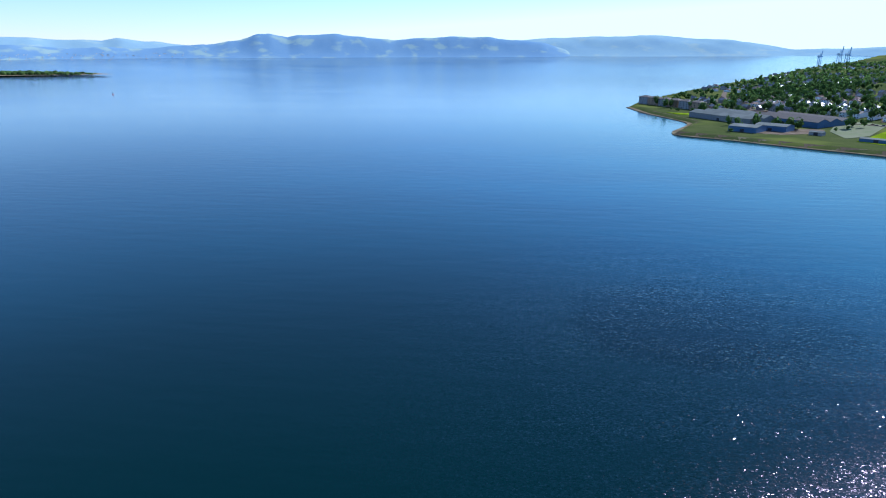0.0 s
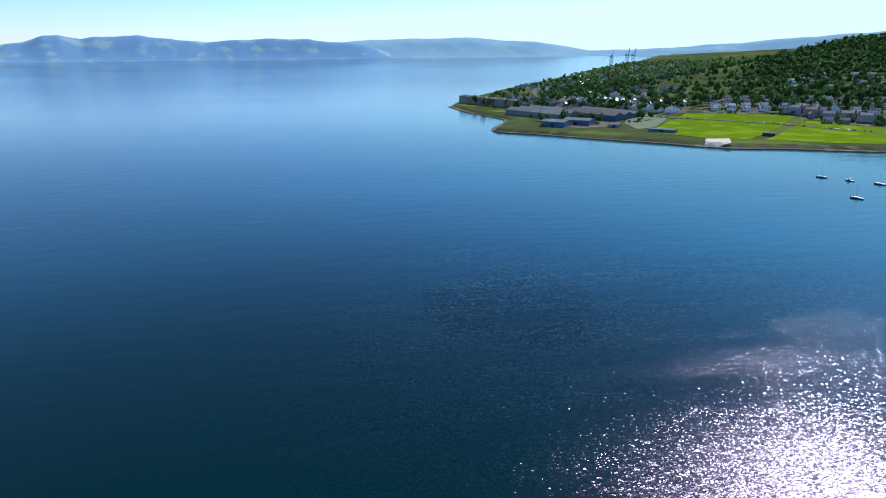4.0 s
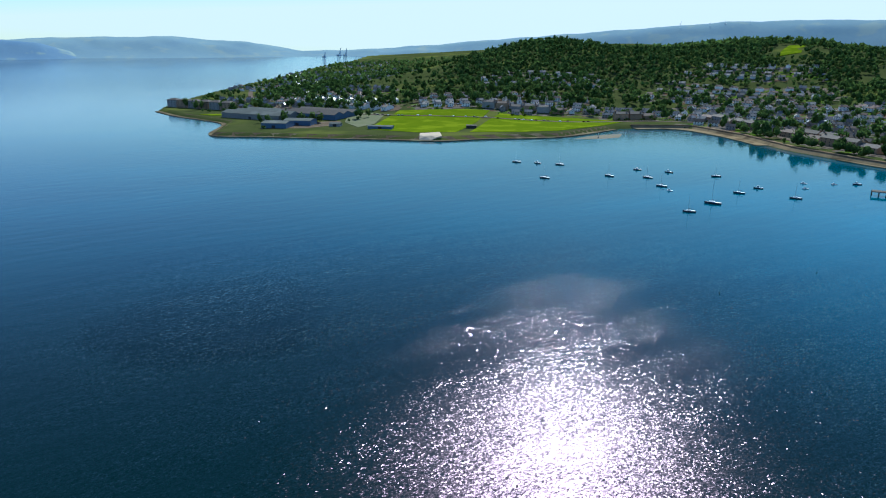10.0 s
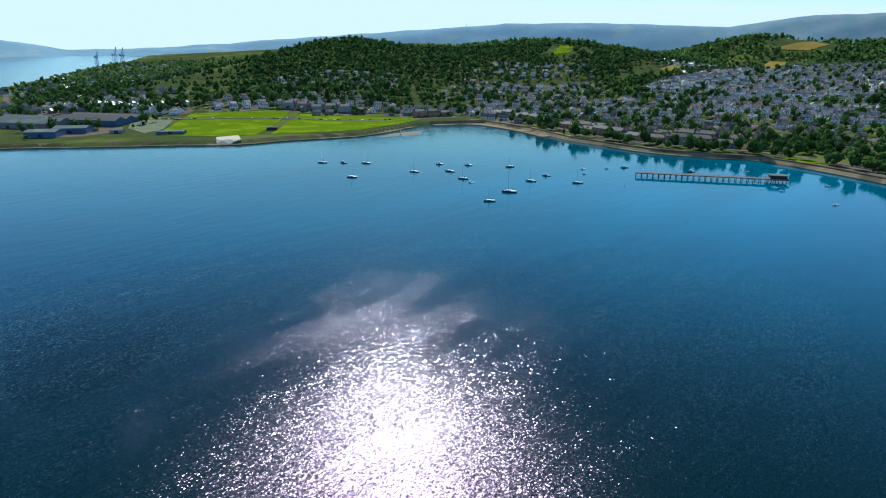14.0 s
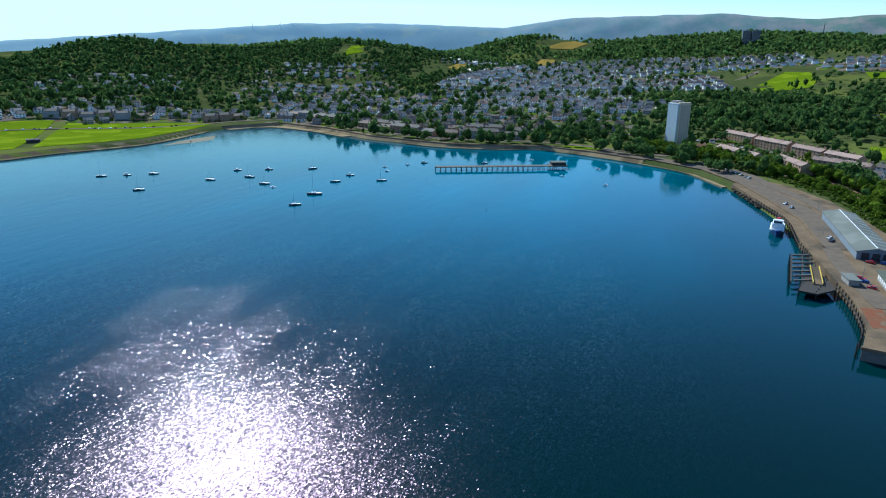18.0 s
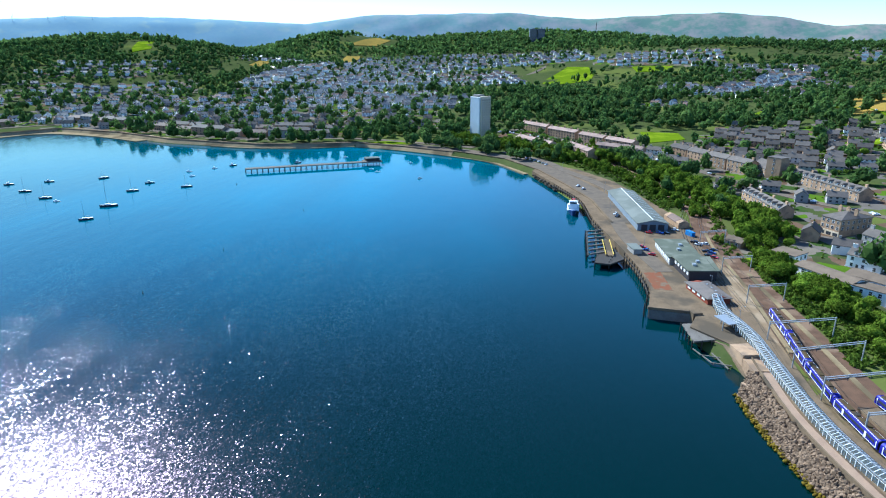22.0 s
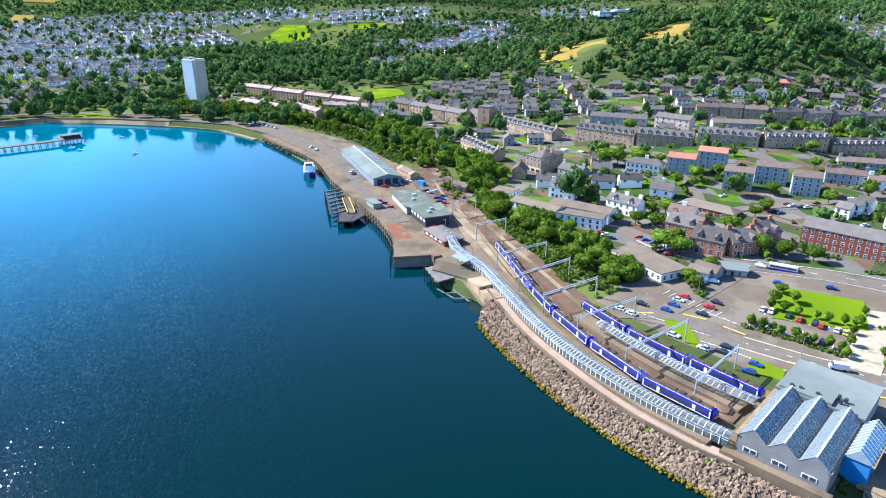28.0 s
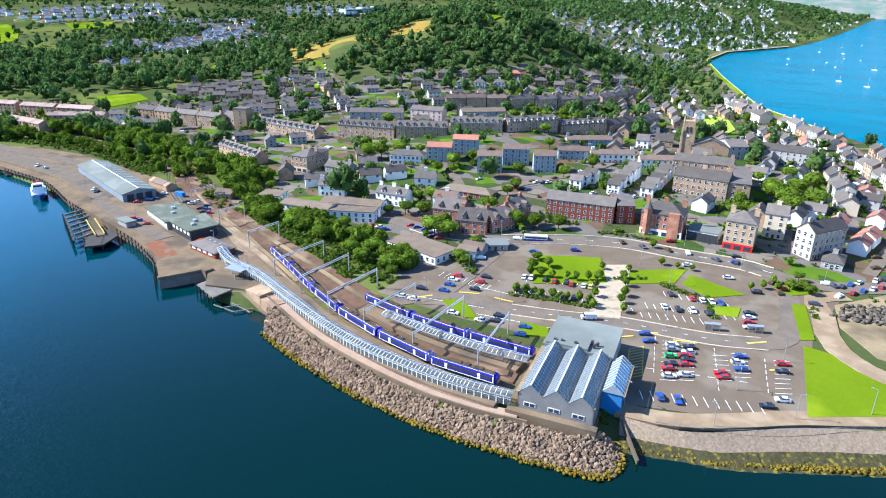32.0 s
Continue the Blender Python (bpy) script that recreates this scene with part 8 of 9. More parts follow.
# ---- sea wall and promenade round the bay ----
def shore_strip(pts, lo, hi, lift=0.12):
    """A strip laid on the land between two distances from the water's edge."""
    line = []
    for (ax, ay), (bx, by) in zip(pts, pts[1:]):
        m = max(1, int(math.hypot(bx - ax, by - ay) / 6))
        line += [Vector((ax + (bx - ax) * i / m, ay + (by - ay) * i / m, 0)) for i in range(m)]
    vs = []
    for i, p in enumerate(line):
        d = (line[min(i + 3, len(line) - 1)] - line[max(i - 3, 0)]).normalized()
        q = Vector((d.y, -d.x, 0))
        if float(shore(p.x + q.x * 4, p.y + q.y * 4)) < 0:
            q = -q
        a, b = p + q * lo, p + q * hi
        za, zb = (float(v) + lift for v in height([a.x, b.x], [a.y, b.y]))
        vs += [(a.x, a.y, za), (b.x, b.y, zb), (b.x, b.y, zb - 0.6), (a.x, a.y, za - 0.6)]
    return Lump().add(vs, [f for i in range(len(line) - 1) for f in [(4 * i + j, 4 * i + (j + 1) % 4, 4 * i + 4 + (j + 1) % 4, 4 * i + 4 + j) for j in range(4)]])


BAY = COAST[18:28]
setting("beach", shore_strip(BAY, 0.2, 5.2, 0.15), SAND, "brown shingle beach at the foot of the bay wall", "beach")
setting("sea_wall", shore_strip(BAY, 5.0, 6.2, 1.0), CONCRETE, "low stone sea wall round the bay", "wall")
SOUTHBAY = COAST[26:33]
setting("road", shore_strip(SOUTHBAY, 9.0, 27.0, 0.4), ROAD, "wide grey shore road beside the bay", "road")
setting("sea_wall", shore_strip(SOUTHBAY, 7.6, 9.0, 0.9), CONCRETE, "low brown wall along the shore road", "wall")
setting("promenade", shore_strip(BAY, 6.2, 13.0, 0.25), PAVING, "pale promenade along the bay", "promenade")
setting("beach", shore_strip(COAST[8:18], 0.2, 9.0, 0.15), bpy.data.materials["brown_shingle"], "brown stony beach below the playing fields", "beach")
WESTBAY = COAST[54:60]
setting("sea_wall", shore_strip(WESTBAY, 4.5, 6.5, 1.0), CREAM, "pale sea wall along the west shore", "wall")
setting("promenade", shore_strip(WESTBAY, 6.5, 14, 0.3), LAWN, "green strip along the west shore", "lawn")
setting("road", shore_strip(WESTBAY, 14, 25, 0.35), ROAD, "pale shore road along the west bay", "road")

# ---- cars ----
PAINTS = {"w": mat("car_white", (0.75, 0.75, 0.76), None, 1, 0.2), "k": mat("car_black", (0.02, 0.022, 0.03), None, 1, 0.2), "r": mat("car_red", (0.5, 0.015, 0.02), None, 1, 0.2),
          "b": mat("car_blue", (0.03, 0.08, 0.35), None, 1, 0.2), "g": mat("car_grey", (0.25, 0.26, 0.28), None, 1, 0.25), "e": mat("car_green", (0.05, 0.45, 0.08), None, 1, 0.25), "y": mat("car_yellow", (0.6, 0.55, 0.08), None, 1, 0.25)}
PAINT_NAMES = {"w": "white", "k": "black", "r": "red", "b": "blue", "g": "grey", "e": "green", "y": "yellow"}


def car(paint):
    ob = thing("car", PAINT_NAMES[paint] + " parked car with dark windows", "car", group="parked cars")
    side = [(-2.1, 0.35), (2.1, 0.35), (2.15, 0.7), (1.9, 0.86), (0.95, 0.96), (-1.8, 0.98), (-2.1, 0.85)]
    cab = [(0.95, 0.95), (0.3, 1.42), (-1.3, 1.46), (-1.85, 0.97)]

    def loft(profile, wide, narrow):
        top = max(z for _, z in profile)
        n = len(profile)
        vs = [(x, s * (wide if z < top - 0.3 else narrow), z) for s in (-1, 1) for x, z in profile]
        return Lump().add(vs, [tuple(range(n)), tuple(range(n, 2 * n))[::-1]] + [(i, n + i, n + (i + 1) % n, (i + 1) % n) for i in range(n)])

    part("body", loft(side, 0.88, 0.86), PAINTS[paint], ob)
    part("cabin", loft(cab, 0.82, 0.64), PANE, ob)
    part("roof", Lump().box(-0.5, 0, 1.43, 1.5, 1.26, 0.06), PAINTS[paint], ob)
    for x in (-1.3, 1.32):
        for y in (-0.8, 0.8):
            w = Lump().tube(0, 0, -0.1, 0.1, 0.32, 0.32, 8)
            w.v = [(a + x, c + y, b + 0.32) for a, b, c in w.v]
            part("wheel", w, TYRE, ob)
    return ob


CARS = [
    (45, "wgekrwkwrkrwbwbrrrkwk", [(89.4, -179.8), (87.7, -177.2), (85.8, -172.9), (83.2, -168.5), (82.3, -165.4), (79.8, -161.9), (84.9, -182.9), (83.4, -179.5), (82.9, -176.8), (81.1, -174.7), (79.9, -171.9), (77.1, -166.0), (71.1, -189.9), (70.0, -185.8), (67.4, -182.6), (70.4, -175.5), (68.6, -173.7), (60.3, -195.8), (58.3, -191.0), (51.9, -175.4), (53.4, -168.9)]),
    (135, "bb", [(75.6, -149.8), (71.4, -152.2)]),
    (135, "krwwbwkwk", [(111.0, -215.6), (103.5, -218.4), (100.2, -220.0), (97.2, -221.3), (94.5, -223.0), (106.8, -203.7), (102.1, -205.6), (98.1, -209.0), (93.3, -211.2)]),
    (45, "kwrwbb", [(83.4, -223.0), (81.8, -219.4), (80.3, -215.7), (78.4, -212.1), (99.7, -179.5), (95.9, -176.1)]),
    (120, "wwkrkrwykwwk", [(159.3, -183.9), (156.7, -185.2), (151.8, -188.4), (148.3, -190.0), (144.5, -192.9), (142.1, -193.1), (137.9, -195.7), (135.5, -196.9), (153.2, -172.9), (149.2, -175.2), (139.4, -180.6), (133.2, -183.3)]),
    (30, "wwkbbwrkrkwwkkbb", [(177.2, -133.4), (172.4, -135.2), (178.0, -143.9), (170.6, -149.4), (173.3, -154.7), (176.0, -159.2), (177.8, -163.4), (169.5, -171.6), (167.3, -166.2), (163.6, -159.6), (153.7, -139.3), (143.2, -142.9), (139.4, -146.8), (141.3, -150.6), (127.0, -146.2), (129.6, -151.3)]),
    (-140, "bkbwwkrbkwr", [(174.7, -207.1), (202.0, -193.5), (163.3, -222.1), (121.4, -246.5), (104.0, -248.4), (90.0, -243.4), (85.0, -254.6), (109.3, -265.3), (112.1, -271.3), (152.9, -264.6), (140.8, -264.6)]),
    (95, "kbwrbwrwk", [(70.2, -275.9), (68.8, -281.0), (67.2, -285.7), (65.1, -272.8), (63.3, -278.3), (61.3, -283.2), (59.7, -287.8), (63.3, -293.1), (61.6, -297.9)]),
    (-120, "rwbrbbkkrkwrk", [(252.3, -173.1), (248.5, -173.9), (244.1, -174.3), (240.3, -187.5), (235.6, -188.2), (230.9, -189.1), (224.8, -187.8), (221.2, -187.3), (216.9, -186.6), (253.1, -205.0), (241.3, -202.0), (236.2, -165.3), (229.9, -167.5)]),
    (-100, "wrkbwkwwwww", [(270.6, -264.8), (245.4, -270.2), (241.0, -270.2), (237.0, -271.9), (242.6, -285.4), (239.5, -287.8), (237.6, -290.6), (206.9, -293.9), (199.8, -300.4), (195.5, -304.7), (187.2, -305.5)]),
    (-35, "wwkwbwwwwwwwwk", [(649.2, -17.9), (639.7, -23.4), (634.3, -27.0), (629.0, -30.6), (623.8, -34.3), (618.5, -37.8), (613.3, -41.4), (605.6, -44.6), (597.9, -47.8), (590.8, -50.2), (497.6, -68.2), (487.3, -71.1), (411.1, -82.1), (404.7, -82.2)]),
    (60, "rbrrbkwkwwkbkrk", [(339.0, -83.7), (333.9, -84.3), (326.0, -85.8), (368.4, -93.7), (368.3, -100.2), (368.8, -103.6), (375.7, -110.9), (351.2, -115.0), (346.5, -115.9), (347.9, -119.8), (334.3, -116.3), (331.5, -118.5), (327.3, -115.3), (323.6, -117.1), (336.3, -121.0)]),
]
garage = {}
for turn, colours, places in CARS:
    for c, (x, y) in zip(colours, places):
        z = ground(x, y)
        z = max(z + 0.1, 4.5 + 0.02 if -125 < y < -20 and x > 190 else z + 0.1) + (0.2 if abs(turn) > 130 and turn < 0 else 0.06)
        m = pose(x, y, z, 0, 0, turn + rnd.choice((0, 180)) + rnd.uniform(-4, 4))
        if c not in garage:
            garage[c] = car(c)
            garage[c].matrix_basis = m
        else:
            copy_thing(garage[c], m)

van = thing("van", "white panel van parked by the kerb", "van", (119, -174, 4.6), 50)
part("body", Lump().box(-0.4, 0, 0.4, 4.4, 1.9, 1.9, 0, 0, 0.95).box(2.2, 0, 0.4, 1.2, 1.8, 0.9), WHITE, van)
part("windscreen", Lump().box(1.95, 0, 1.35, 0.5, 1.6, 0.7), PANE, van)
for x in (-1.5, 1.8):
    for y in (-0.85, 0.85):
        part("wheel", Lump().box(x, y, 0, 0.65, 0.2, 0.65), TYRE, van)
bus = thing("bus", "white and blue single-deck bus on the main road", "bus", (184, -219, 5.2), -140)
part("body", Lump().box(0, 0, 0.4, 11, 2.5, 2.6), WHITE, bus)
part("skirt", Lump().box(0, 0, 0.35, 11.06, 2.56, 0.9), BLUE, bus)
for y in (-1.27, 1.27):
    part("window_band", Lump().box(0, y, 1.6, 10, 0.05, 0.9), PANE, bus)
for x in (-3.5, 3.2):
    for y in (-1.2, 1.2):
        part("wheel", Lump().box(x, y, 0, 0.9, 0.25, 0.9), TYRE, bus)

# lamp posts
def lamp_post(x, y, h, z):
    ob = thing("lamp_post", "slim grey steel lamp post with arm", "lamp post", (x, y, z), rnd.uniform(0, 360), "lamp posts")
    part("post", Lump().tube(0, 0, 0, h, 0.11, 0.07, 6), STEEL, ob)
    part("arm", Lump().beam((0, 0, h), (1.2, 0, h + 0.15), 0.08), STEEL, ob)
    part("lantern", Lump().box(1.4, 0, h + 0.06, 0.7, 0.25, 0.14), STEEL, ob)


for x, y in ((80.5, -139.2), (116, -223), (59, -149), (61, -198), (63, -171), (46, -169.5), (33, -188), (134, -266), (136, -233), (105, -261), (76, -273), (170, -140), (150, -160), (178, -170), (98, -190), (128, -168), (200, -212), (88, -205), (240, -100), (275, -100), (345, -86), (420, -80), (480, -86), (560, -62)):
    lamp_post(x, y, 8.0, max(ground(x, y), 4.4))
for x, y in ((86.5, -201), (76, -211)):
    ob = thing("bus_shelter", "glass bus shelter with grey roof", "shelter", (x, y, ground(x, y) + 0.15), 40)
    part("roof", Lump().box(0, 0, 2.4, 5.4, 1.8, 0.15), STEEL, ob)
    part("glass_back", Lump().box(0, 0.8, 0.2, 5.0, 0.06, 2.1), CLEAR, ob)
    for k in (-2.4, 0, 2.4):
        part("post", Lump().box(k, 0.8, 0, 0.12, 0.12, 2.4), STEEL, ob)
rail = thing("promenade_railing", "thin grey railing along the promenade edge", "railing")
line = smooth([(70, -138.5), (60, -145), (50, -155), (40, -168), (30, -181), (18, -193), (-8, -214)], 5)
for a, b in zip(line, line[1:]):
    part("post", Lump().box(a.x, a.y, 4.4, 0.08, 0.08, 1.1), STEEL, rail)
    part("bar", Lump().beam((a.x, a.y, 5.45), (b.x, b.y, 5.45), 0.06).beam((a.x, a.y, 5.0), (b.x, b.y, 5.0), 0.04), STEEL, rail)

# ---- afloat ----
def hull(n, w, h, sheer=0.35):
    """A boat's hull with its bow towards +x."""
    rows = [(-n / 2, 0.72), (-n * 0.2, 1.0), (n * 0.15, 0.95), (n * 0.38, 0.5), (n / 2, 0.04)]
    vs = []
    for x, k in rows:
        up = h + sheer * max(0, x / n) * 2
        vs += [(x, -w / 2 * k, up), (x * 0.96, -w / 2 * k * 0.6, -0.3), (x * 0.96, w / 2 * k * 0.6, -0.3), (x, w / 2 * k, up)]
    fs = [(0, 1, 2, 3), (19, 18, 17, 16)]
    for i in range(4):
        a, b = 4 * i, 4 * i + 4
        fs += [(a, b, b + 1, a + 1), (a + 1, b + 1, b + 2, a + 2), (a + 2, b + 2, b + 3, a + 3), (a + 3, b + 3, b, a)]
    return Lump().add(vs, fs)


def yacht(n, paint, mast, name="sailing_yacht", label="moored sailing yacht with bare mast"):
    ob = thing(name, label, "boat", group="moored boats")
    part("hull", hull(n, n * 0.3, n * 0.1), paint, ob)
    part("deck", Lump().box(-n * 0.05, 0, n * 0.1, n * 0.75, n * 0.22, 0.06), WHITE, ob)
    part("cabin", Lump().box(n * 0.05, 0, n * 0.1, n * 0.36, n * 0.17, n * 0.06, top=0.85), WHITE, ob)
    if mast:
        part("mast", Lump().tube(n * 0.08, 0, n * 0.1, n * 1.3, 0.1, 0.07, 6), STEEL, ob)
        part("boom", Lump().beam((n * 0.08, 0, n * 0.25), (-n * 0.32, 0, n * 0.25), 0.22), HULL, ob)
    else:
        part("wheelhouse", Lump().box(n * 0.08, 0, n * 0.14, n * 0.22, n * 0.18, n * 0.17, top=0.9), WHITE, ob)
        part("windscreen", Lump().box(n * 0.1, 0, n * 0.22, n * 0.2, n * 0.185, n * 0.06), PANE, ob)
    return ob


fleet = [yacht(9, HULL, True), yacht(9, WHITE, True), yacht(12, WHITE, True), yacht(7.5, HULL, False, "motor_boat", "moored dark motor boat with small cabin"), yacht(5, WHITE, False, "small_boat", "small white open boat on a mooring"), yacht(12, HULL, True)]
used = set()
MOORED = [(413, 490, 1), (426, 473, 3), (381, 413, 0), (439, 455, 0), (436, 388, 1), (482, 395, 3), (459, 364, 0), (496, 370, 3), (439, 333, 1), (384, 266, 0), (420, 272, 2), (515, 334, 0), (469, 282, 0), (499, 284, 3), (488, 247, 1), (584, 247, 3), (550, 274, 4), (568, 258, 4),
          (539, 62, 4), (613, 79, 4), (578, 112, 4), (566, 104, 4), (430, 318, 4), (530, 262, 4), (640, 150, 4), (604, 190, 3)]
WEST = [(623, -1587, 1), (476, -1338, 2), (674, -1909, 2), (527, -1545, 1), (612, -1894, 2), (546, -1704, 1), (474, -1441, 2), (373, -1165, 2), (505, -1682, 1), (712, -2351, 2), (318, -1116, 2), (405, -1441, 2), (560, -1426, 1), (715, -2193, 2)]
for x, y, k in [(x, y, {1: 0, 2: 5}.get(k, k)) for x, y, k in MOORED] + WEST:
    m = pose(x, y, 0, 0, 0, 128 + rnd.uniform(-25, 25))
    if k in used:
        copy_thing(fleet[k], m)
    else:
        fleet[k].matrix_basis = m
        used.add(k)

ferry = thing("ferry", "white passenger ferry with blue hull moored at the quay", "ferry", (434, -57.2, 0), 172)
ferry.matrix_basis = ferry.matrix_basis @ Matrix.Scale(1.28, 4)
part("hull", hull(20, 6.5, 2.0, 0.9), mat("ferry_blue", (0.02, 0.06, 0.2), None, 1, 0.4), ferry)
part("bulwark", Lump().box(-1.5, 0, 2.0, 15.5, 6.3, 0.5), WHITE, ferry)
part("deckhouse", Lump().box(-1.5, 0, 2.5, 11, 5.0, 2.2, top=0.95), WHITE, ferry)
part("wheelhouse", Lump().box(2.2, 0, 4.7, 3.4, 4.0, 2.0, top=0.88), WHITE, ferry)
part("wheelhouse_windows", Lump().box(2.3, 0, 5.4, 3.45, 3.8, 0.8), PANE, ferry)
for y in (-2.5, 2.5):
    part("saloon_windows", Lump().box(-1.5, y, 3.2, 9, 0.12, 0.8), PANE, ferry)
part("mast", Lump().tube(1, 0, 6.6, 9.5, 0.12, 0.08, 6), STEEL, ferry)
part("funnel", Lump().box(-4.5, 0, 4.7, 1.4, 1.6, 1.6), SHOPRED, ferry)

# old timber pier in the bay
pier = thing("timber_pier", "old timber pier on many dark piles", "pier")
A_, B_ = Vector((552, 222, 0)), Vector((600, 119, 0))
part("deck", Lump().beam((A_.x, A_.y, 3.2), (B_.x, B_.y, 3.2), 7, 0.7), TIMBER, pier)
nrm = Vector(((B_ - A_).y, -(B_ - A_).x, 0)).normalized()
for i in range(24):
    p = A_.lerp(B_, i / 23)
    for k in (-3, 3):
        q = p + nrm * k
        part("pile", pile, None, pier, at=(q.x, q.y, -1.9))
part("pier_head", Lump().box(604, 116, 2.7, 17, 14, 1.0, -65), TIMBER, pier)
part("shed", Lump().box(604, 116, 3.7, 13, 9, 2.6, -65), DARKSTEEL, pier)
part("shed_roof", Lump().box(604, 116, 6.3, 14, 10, 0.4, -65), ROOFGREY, pier)
for k in (-6, 0, 6):
    for j in (-5, 5):
        q = Vector((604, 116, 0)) + (B_ - A_).normalized() * k + nrm * j
        part("pile", pile, None, pier, at=(q.x, q.y, -1.2))

# buoys and beacons out on the firth
for x, y, s in ((-972, 1476, 2.4), (-580, 1588, 1.8), (-276, 1517, 1.6), (-1710, 2343, 1.8), (391, 3000, 2.4), (330, 150, 0.5), (262, 160, 0.5), (420, 130, 0.5), (500, 210, 0.5)):
    ob = thing("buoy", "dark navigation buoy on the water", "buoy", (x, y, 0))
    part("float", Lump().tube(0, 0, -0.4, s * 0.7, s * 0.55, s * 0.5, 8), SHOPRED if s > 2 else DARKSTEEL, ob)
    part("tower", Lump().tube(0, 0, s * 0.7, s * 2.6, s * 0.32, s * 0.08, 6), DARKSTEEL, ob)
    part("topmark", Lump().tube(0, 0, s * 2.6, s * 3.0, s * 0.2, s * 0.2, 6), DARKSTEEL, ob)
beacon = thing("beacon", "thin pale beacon post in the shallows", "beacon", (620, 575, 0))
part("post", Lump().tube(0, 0, -1, 7, 0.3, 0.2, 6), WHITE, beacon)
part("base", Lump().tube(0, 0, -1, 1.0, 1.2, 0.9, 8), CONCRETE, beacon)
reef = setting("reef", Lump().add([(560, 585, -0.2), (640, 545, -0.2), (700, 590, -0.2), (640, 606, -0.2), (600, 580, 0.18), (650, 578, 0.2)], [(0, 1, 4), (1, 5, 4), (1, 2, 5), (2, 3, 5), (3, 4, 5), (3, 0, 4)]), WEED, "dark weedy shoal in the bay", "shoal")

# wooded island and spit across the water
bar = setting("spit", Lump().add([(x * 0.9, y * 0.9, z) for x, y, z in ((-2500, 2450, 13), (-2300, 2320, 13), (-2100, 2370, 13), (-1800, 2510, 13), (-1690, 2590, 12), (-1860, 2680, 14), (-2250, 2650, 15), (-2500, 2700, 15))], [(0, 1, 2, 3, 4, 5, 6, 7)]), SAND, "low sandy spit across the water", "spit")
spit_trees = []
for _ in range(420):
    k = rnd.random()
    x, y = -2480 + 690 * k + rnd.uniform(-40, 40), 2440 + 130 * k + rnd.uniform(-60, 60)
    s = rnd.uniform(7, 11) * (1 - 0.5 * max(0, k - 0.7) / 0.3)
    spit_trees.append((SMALL[rnd.randrange(6)], (s, s, s * 0.8), (x * 0.9, y * 0.9, 12 + s * 0.6)))
tagged(new("spit_woodland", gather(spit_trees, "spit_woodland", WOOD_LEAF, True)), "dark trees on the low spit", "woods", kind="stuff")

# ---- east shore: sheds, cranes, flats ----
def works(x, y, turn, w, d, h, wall, cover, label, rise=2.0, n=1):
    ob = thing("works_shed", label, "shed", (x, y, ground(x, y)), turn, "sheds by the park")
    for i in range(n):
        k = (i - (n - 1) / 2) * d
        for nm, l, m in (("wall", gable_walls(w, d, h, rise), wall), ("roof", gable_roof(w, d, h, rise, 0.3), cover)):
            l.v = [(a, b + k, c) for a, b, c in l.v]
            part(nm, l, m, ob)
    part("door", Lump().box(0, -d * n / 2 - 0.1, 0, 5, 0.3, 4), DOORS, ob)
    BUILT.append((x, y, max(w, d * n) / 2))
    return ob


BLUESHED = mat("blue_grey_cladding", (0.1, 0.16, 0.26), (0.08, 0.13, 0.21), 0.1, 0.6, fine=8)
works(300, 872, -42, 36, 30, 7, BLUESHED, ROOFGREY, "blue-grey works shed with pale roof", 2.2)
works(338, 884, -42, 40, 28, 7, BLUESHED, ROOFGREY, "blue-grey works shed with pale roof", 2.2)
works(330, 1010, -62, 120, 24, 8, GREYWALL, ROOFGREY, "long grey works shed with ridged pale roofs", 4, 3)
works(400, 960, -62, 110, 22, 8, BLUESHED, SLATE, "long blue-grey works shed with ridged slate roofs", 4, 3)
works(372, 838, -42, 16, 10, 4, GREYWALL, ROOFGREY, "small pavilion with pale roof", 1.5)
works(412, 778, -42, 34, 12, 4, BLUESHED, ROOFGREY, "dark low clubhouse with flat roof", 1.0)
works(520, 716, -38, 14, 5, 4, DOORS, SLATE, "dark park pavilion beside the field", 1.0)
for i in range(11):
    x, y = 422 + 7.5 * i, 1186 - 25 * i
    building("end_terrace", "terrace gable with bright white end wall", (x, y), (x + 5, y - 8), 26, 2, HARL, SLATE, "gable", 3.4, 2, 1, 2, 0, 3.1, cat="terrace", group="terraces behind the works")
for i in range(6):
    x, y = 236 + 13 * i, 1290 - 24 * i
    building("shore_flats", "dark brick shore flats with slate roofs", (x, y), (x + 12, y - 20), 16, 4, STONE if i % 2 else GREYWALL, SLATE, "hip", 3, 3, 1, 0, 0, 3.2, cat="flats", group="flats on the point")
for x, y, s in ((1429, 3328, 0.7), (1500, 3290, 0.95), (1526, 3270, 0.92)):
    ob = thing("dock_crane", "tall blue-grey container crane on the far quay", "crane", (x, y, 33), 40, "dock cranes")
    for a in (-9, 9):
        for b in (-7, 7):
            part("leg", Lump().beam((a * s, b * s, 0), (a * 0.8 * s, b * 0.8 * s, 38 * s), 2.0), mat("crane_blue", (0.5, 0.62, 0.75), None, 0.1, 0.6) if (a, b, s) == (-9, -7, 0.7) else bpy.data.materials["crane_blue"], ob)
    part("girder", Lump().box(0, 0, 36 * s, 60 * s, 4, 4), bpy.data.materials["crane_blue"], ob)
    part("boom", Lump().beam((18 * s, 0, 38 * s), (24 * s, 0, 78 * s), 3.0), bpy.data.materials["crane_blue"], ob)
    part("mast", Lump().beam((0, -4, 38 * s), (2, 0, 62 * s), 2.2), bpy.data.materials["crane_blue"], ob)
    part("machine_house", Lump().box(-14 * s, 0, 40 * s, 12, 7, 6), WHITE, ob)

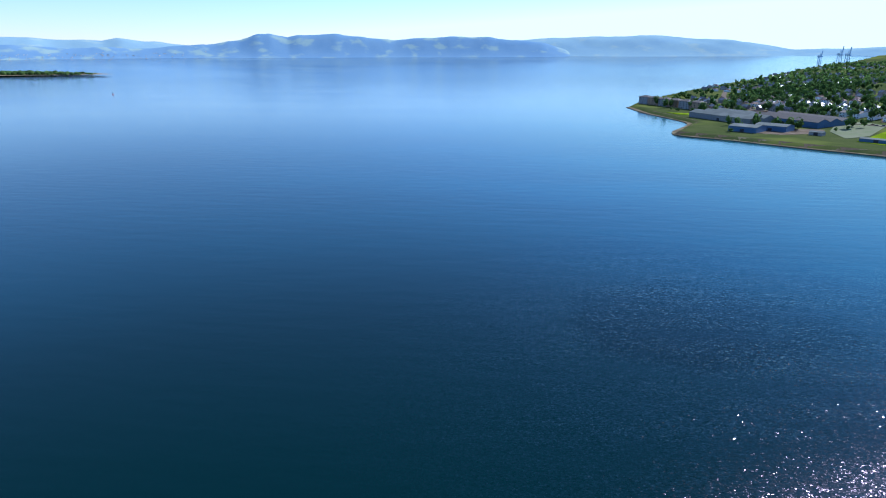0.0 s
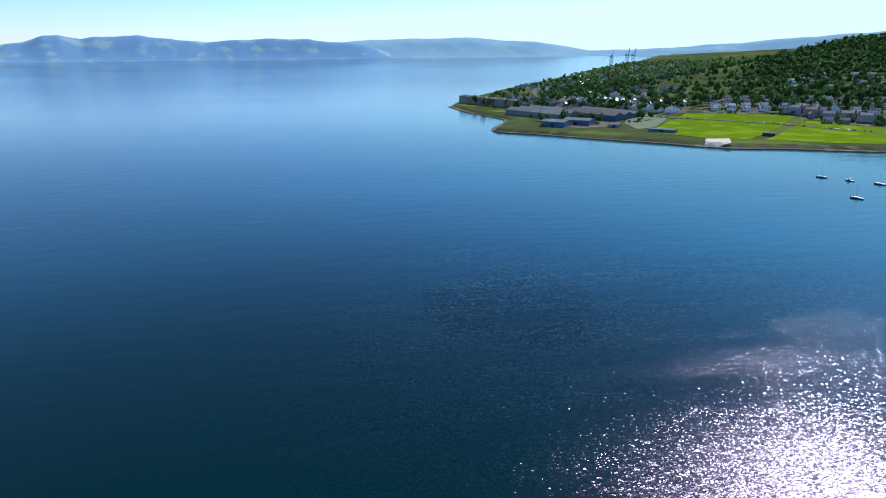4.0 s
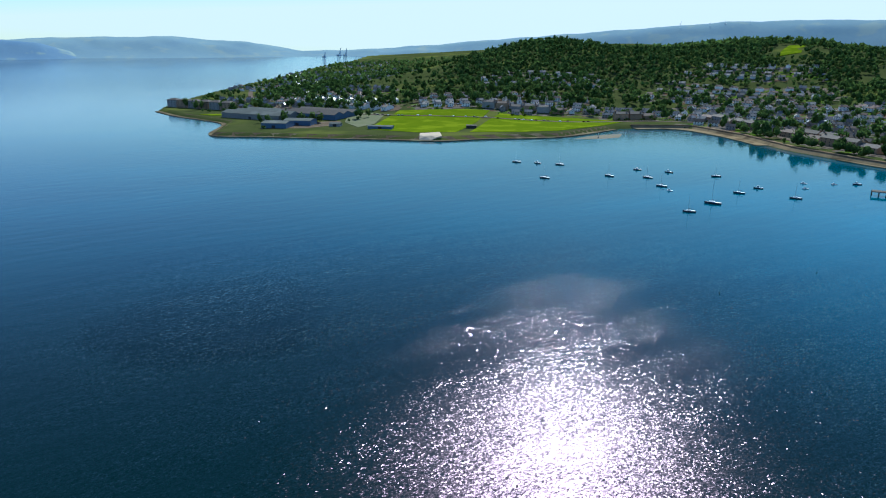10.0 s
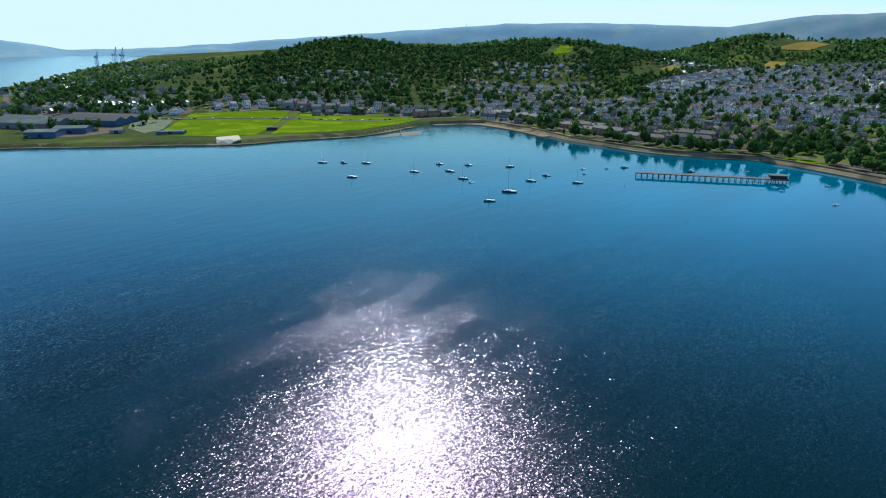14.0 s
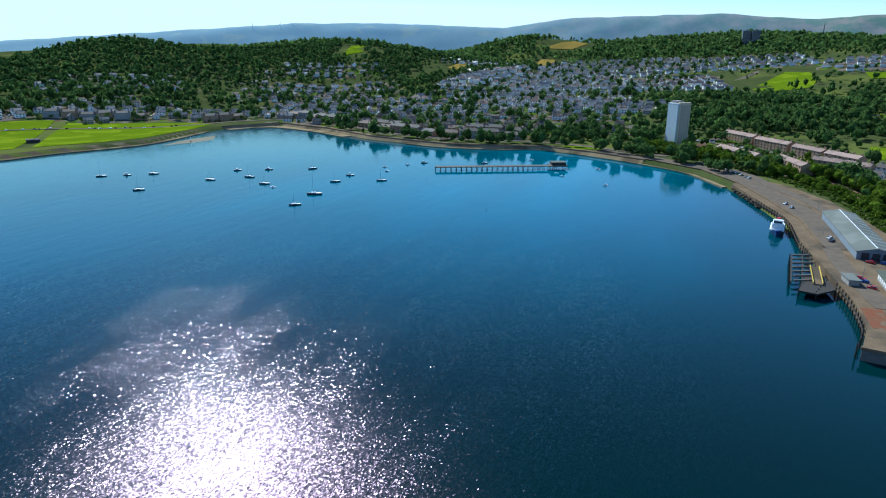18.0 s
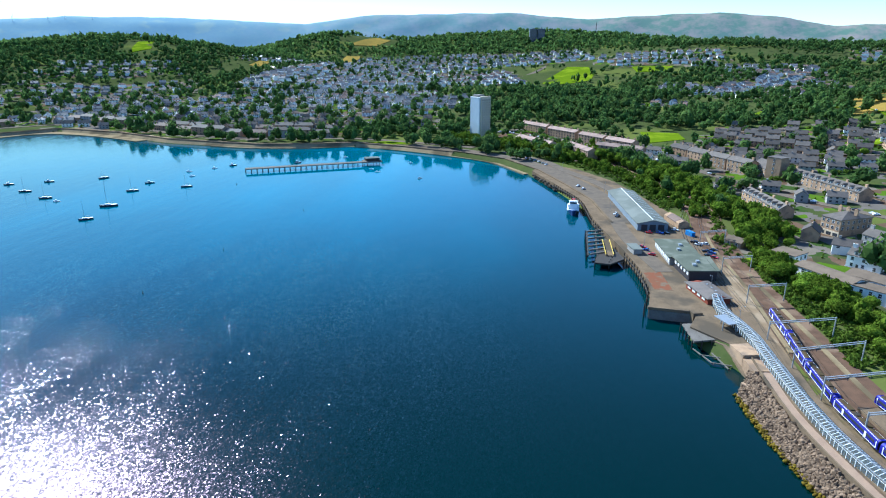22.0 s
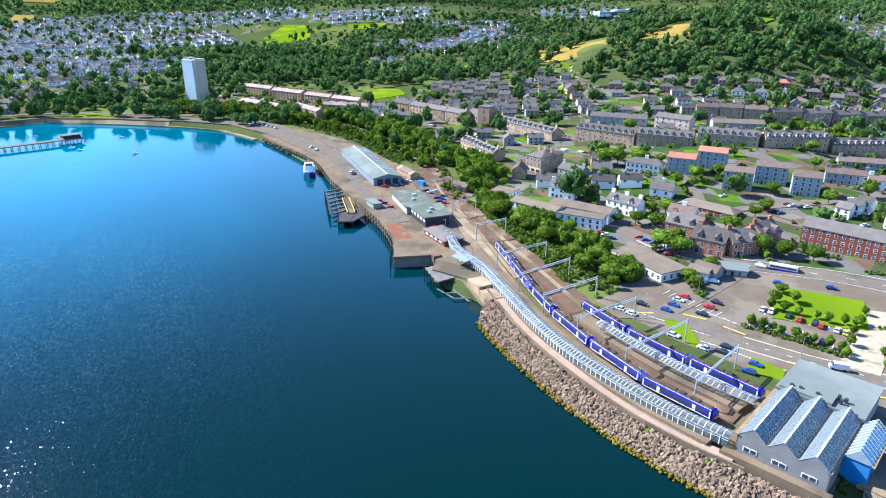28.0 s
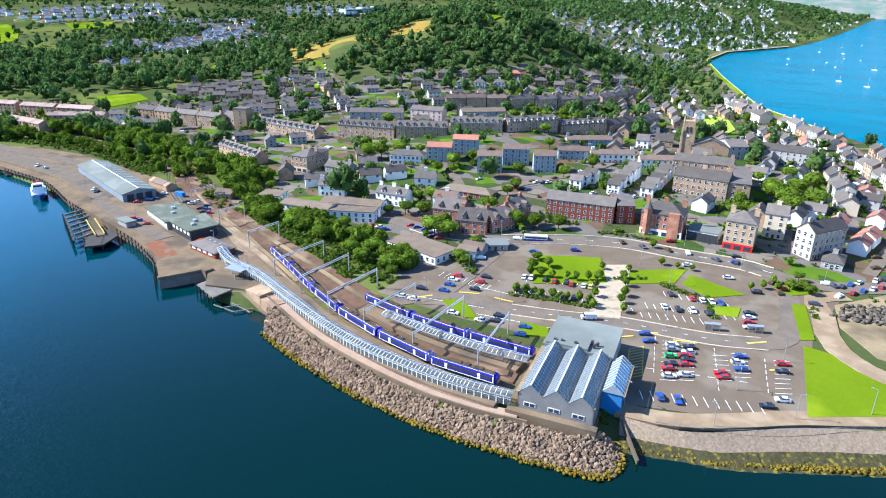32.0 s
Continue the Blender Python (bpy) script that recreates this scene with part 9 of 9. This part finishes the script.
# ---- skyline things ----
for x, y, h in ((2106, -118, 40), (2100, -142, 40)):
    ob = thing("high_flats", "dark high-rise flats on the skyline", "tower", (x, y, ground(x, y)), 5, "skyline towers")
    part("wall", Lump().box(0, 0, -4, 16, 22, h + 4), mat("dark_flats", (0.1, 0.12, 0.15), (0.08, 0.1, 0.12), 0.1, 0.8) if y == -118 else bpy.data.materials["dark_flats"], ob)
    part("plant_room", Lump().box(0, 0, h, 8, 8, 3), GREYWALL, ob)
    for k in range(11):
        part("balcony_band", Lump().box(-8.1, 0, 2 + k * 3.4, 0.3, 20, 1.2), PANE, ob)
mast_ = thing("radio_mast", "thin lattice mast on the skyline", "mast", (2146, -317, ground(2146, -317)))
part("lattice", Lump().tube(0, 0, 0, 46, 1.6, 0.6, 4), DARKSTEEL, mast_)
part("aerial", Lump().tube(0, 0, 46, 52, 0.3, 0.2, 4), DARKSTEEL, mast_)
for az in (-52.9, -55.1, -56.2, -58.0):
    x, y = -4500 * math.sin(radians(az)), 4500 * math.cos(radians(az))
    ob = thing("wind_turbine", "distant white wind turbine on the ridge", "turbine", (x, y, 225), -az, "ridge turbines")
    part("tower", Lump().tube(0, 0, -30, 34, 1.5, 1.0, 6), WHITE, ob)
    part("nacelle", Lump().box(0, 0, 33, 2, 4, 2), WHITE, ob)
    for k in range(3):
        a = math.tau * k / 3 + az
        part("blade", Lump().beam((0, -3.0, 34), (17 * math.sin(a), -3.0, 34 + 17 * math.cos(a)), 1.0, 0.5), WHITE, ob)
school = thing("school", "large pale flat-roofed school on the hill", "school", (1432, -985, ground(1432, -985)), -82)
for x, w, h in ((-52, 50, 8), (0, 44, 12), (42, 30, 14)):
    part("wall", Lump().box(x, 8, -4, w, 24, h + 4), mat("pale_panels", (0.5, 0.56, 0.6), (0.44, 0.5, 0.54), 0.1, 0.6) if x == -52 else bpy.data.materials["pale_panels"], school)
    part("roof", Lump().box(x, 8, h, w + 1, 25, 0.6), WHITE, school)
    part("window_band", Lump().box(x, -4.1, h * 0.5, w * 0.9, 0.3, 2), PANE, school)

# the town along the foot of the far hills
far_town = Lump()
for _ in range(420):
    az, k = radians(rnd.uniform(26, 46)), rnd.random()
    r = 3885 + 230 * k * k
    x, y = -r * math.sin(az), r * math.cos(az)
    z = float(near_hills(np.array([x]), np.array([y]), np.array([r]))[0])
    far_town.box(x, y, z - 3, rnd.uniform(3, 8), 3, 3 + rnd.uniform(1.5, 3.0), rnd.uniform(0, 180))
tagged(new("far_town", far_town.mesh("far_town", CREAM)), "white houses of a town along the far shore", "houses", kind="stuff")
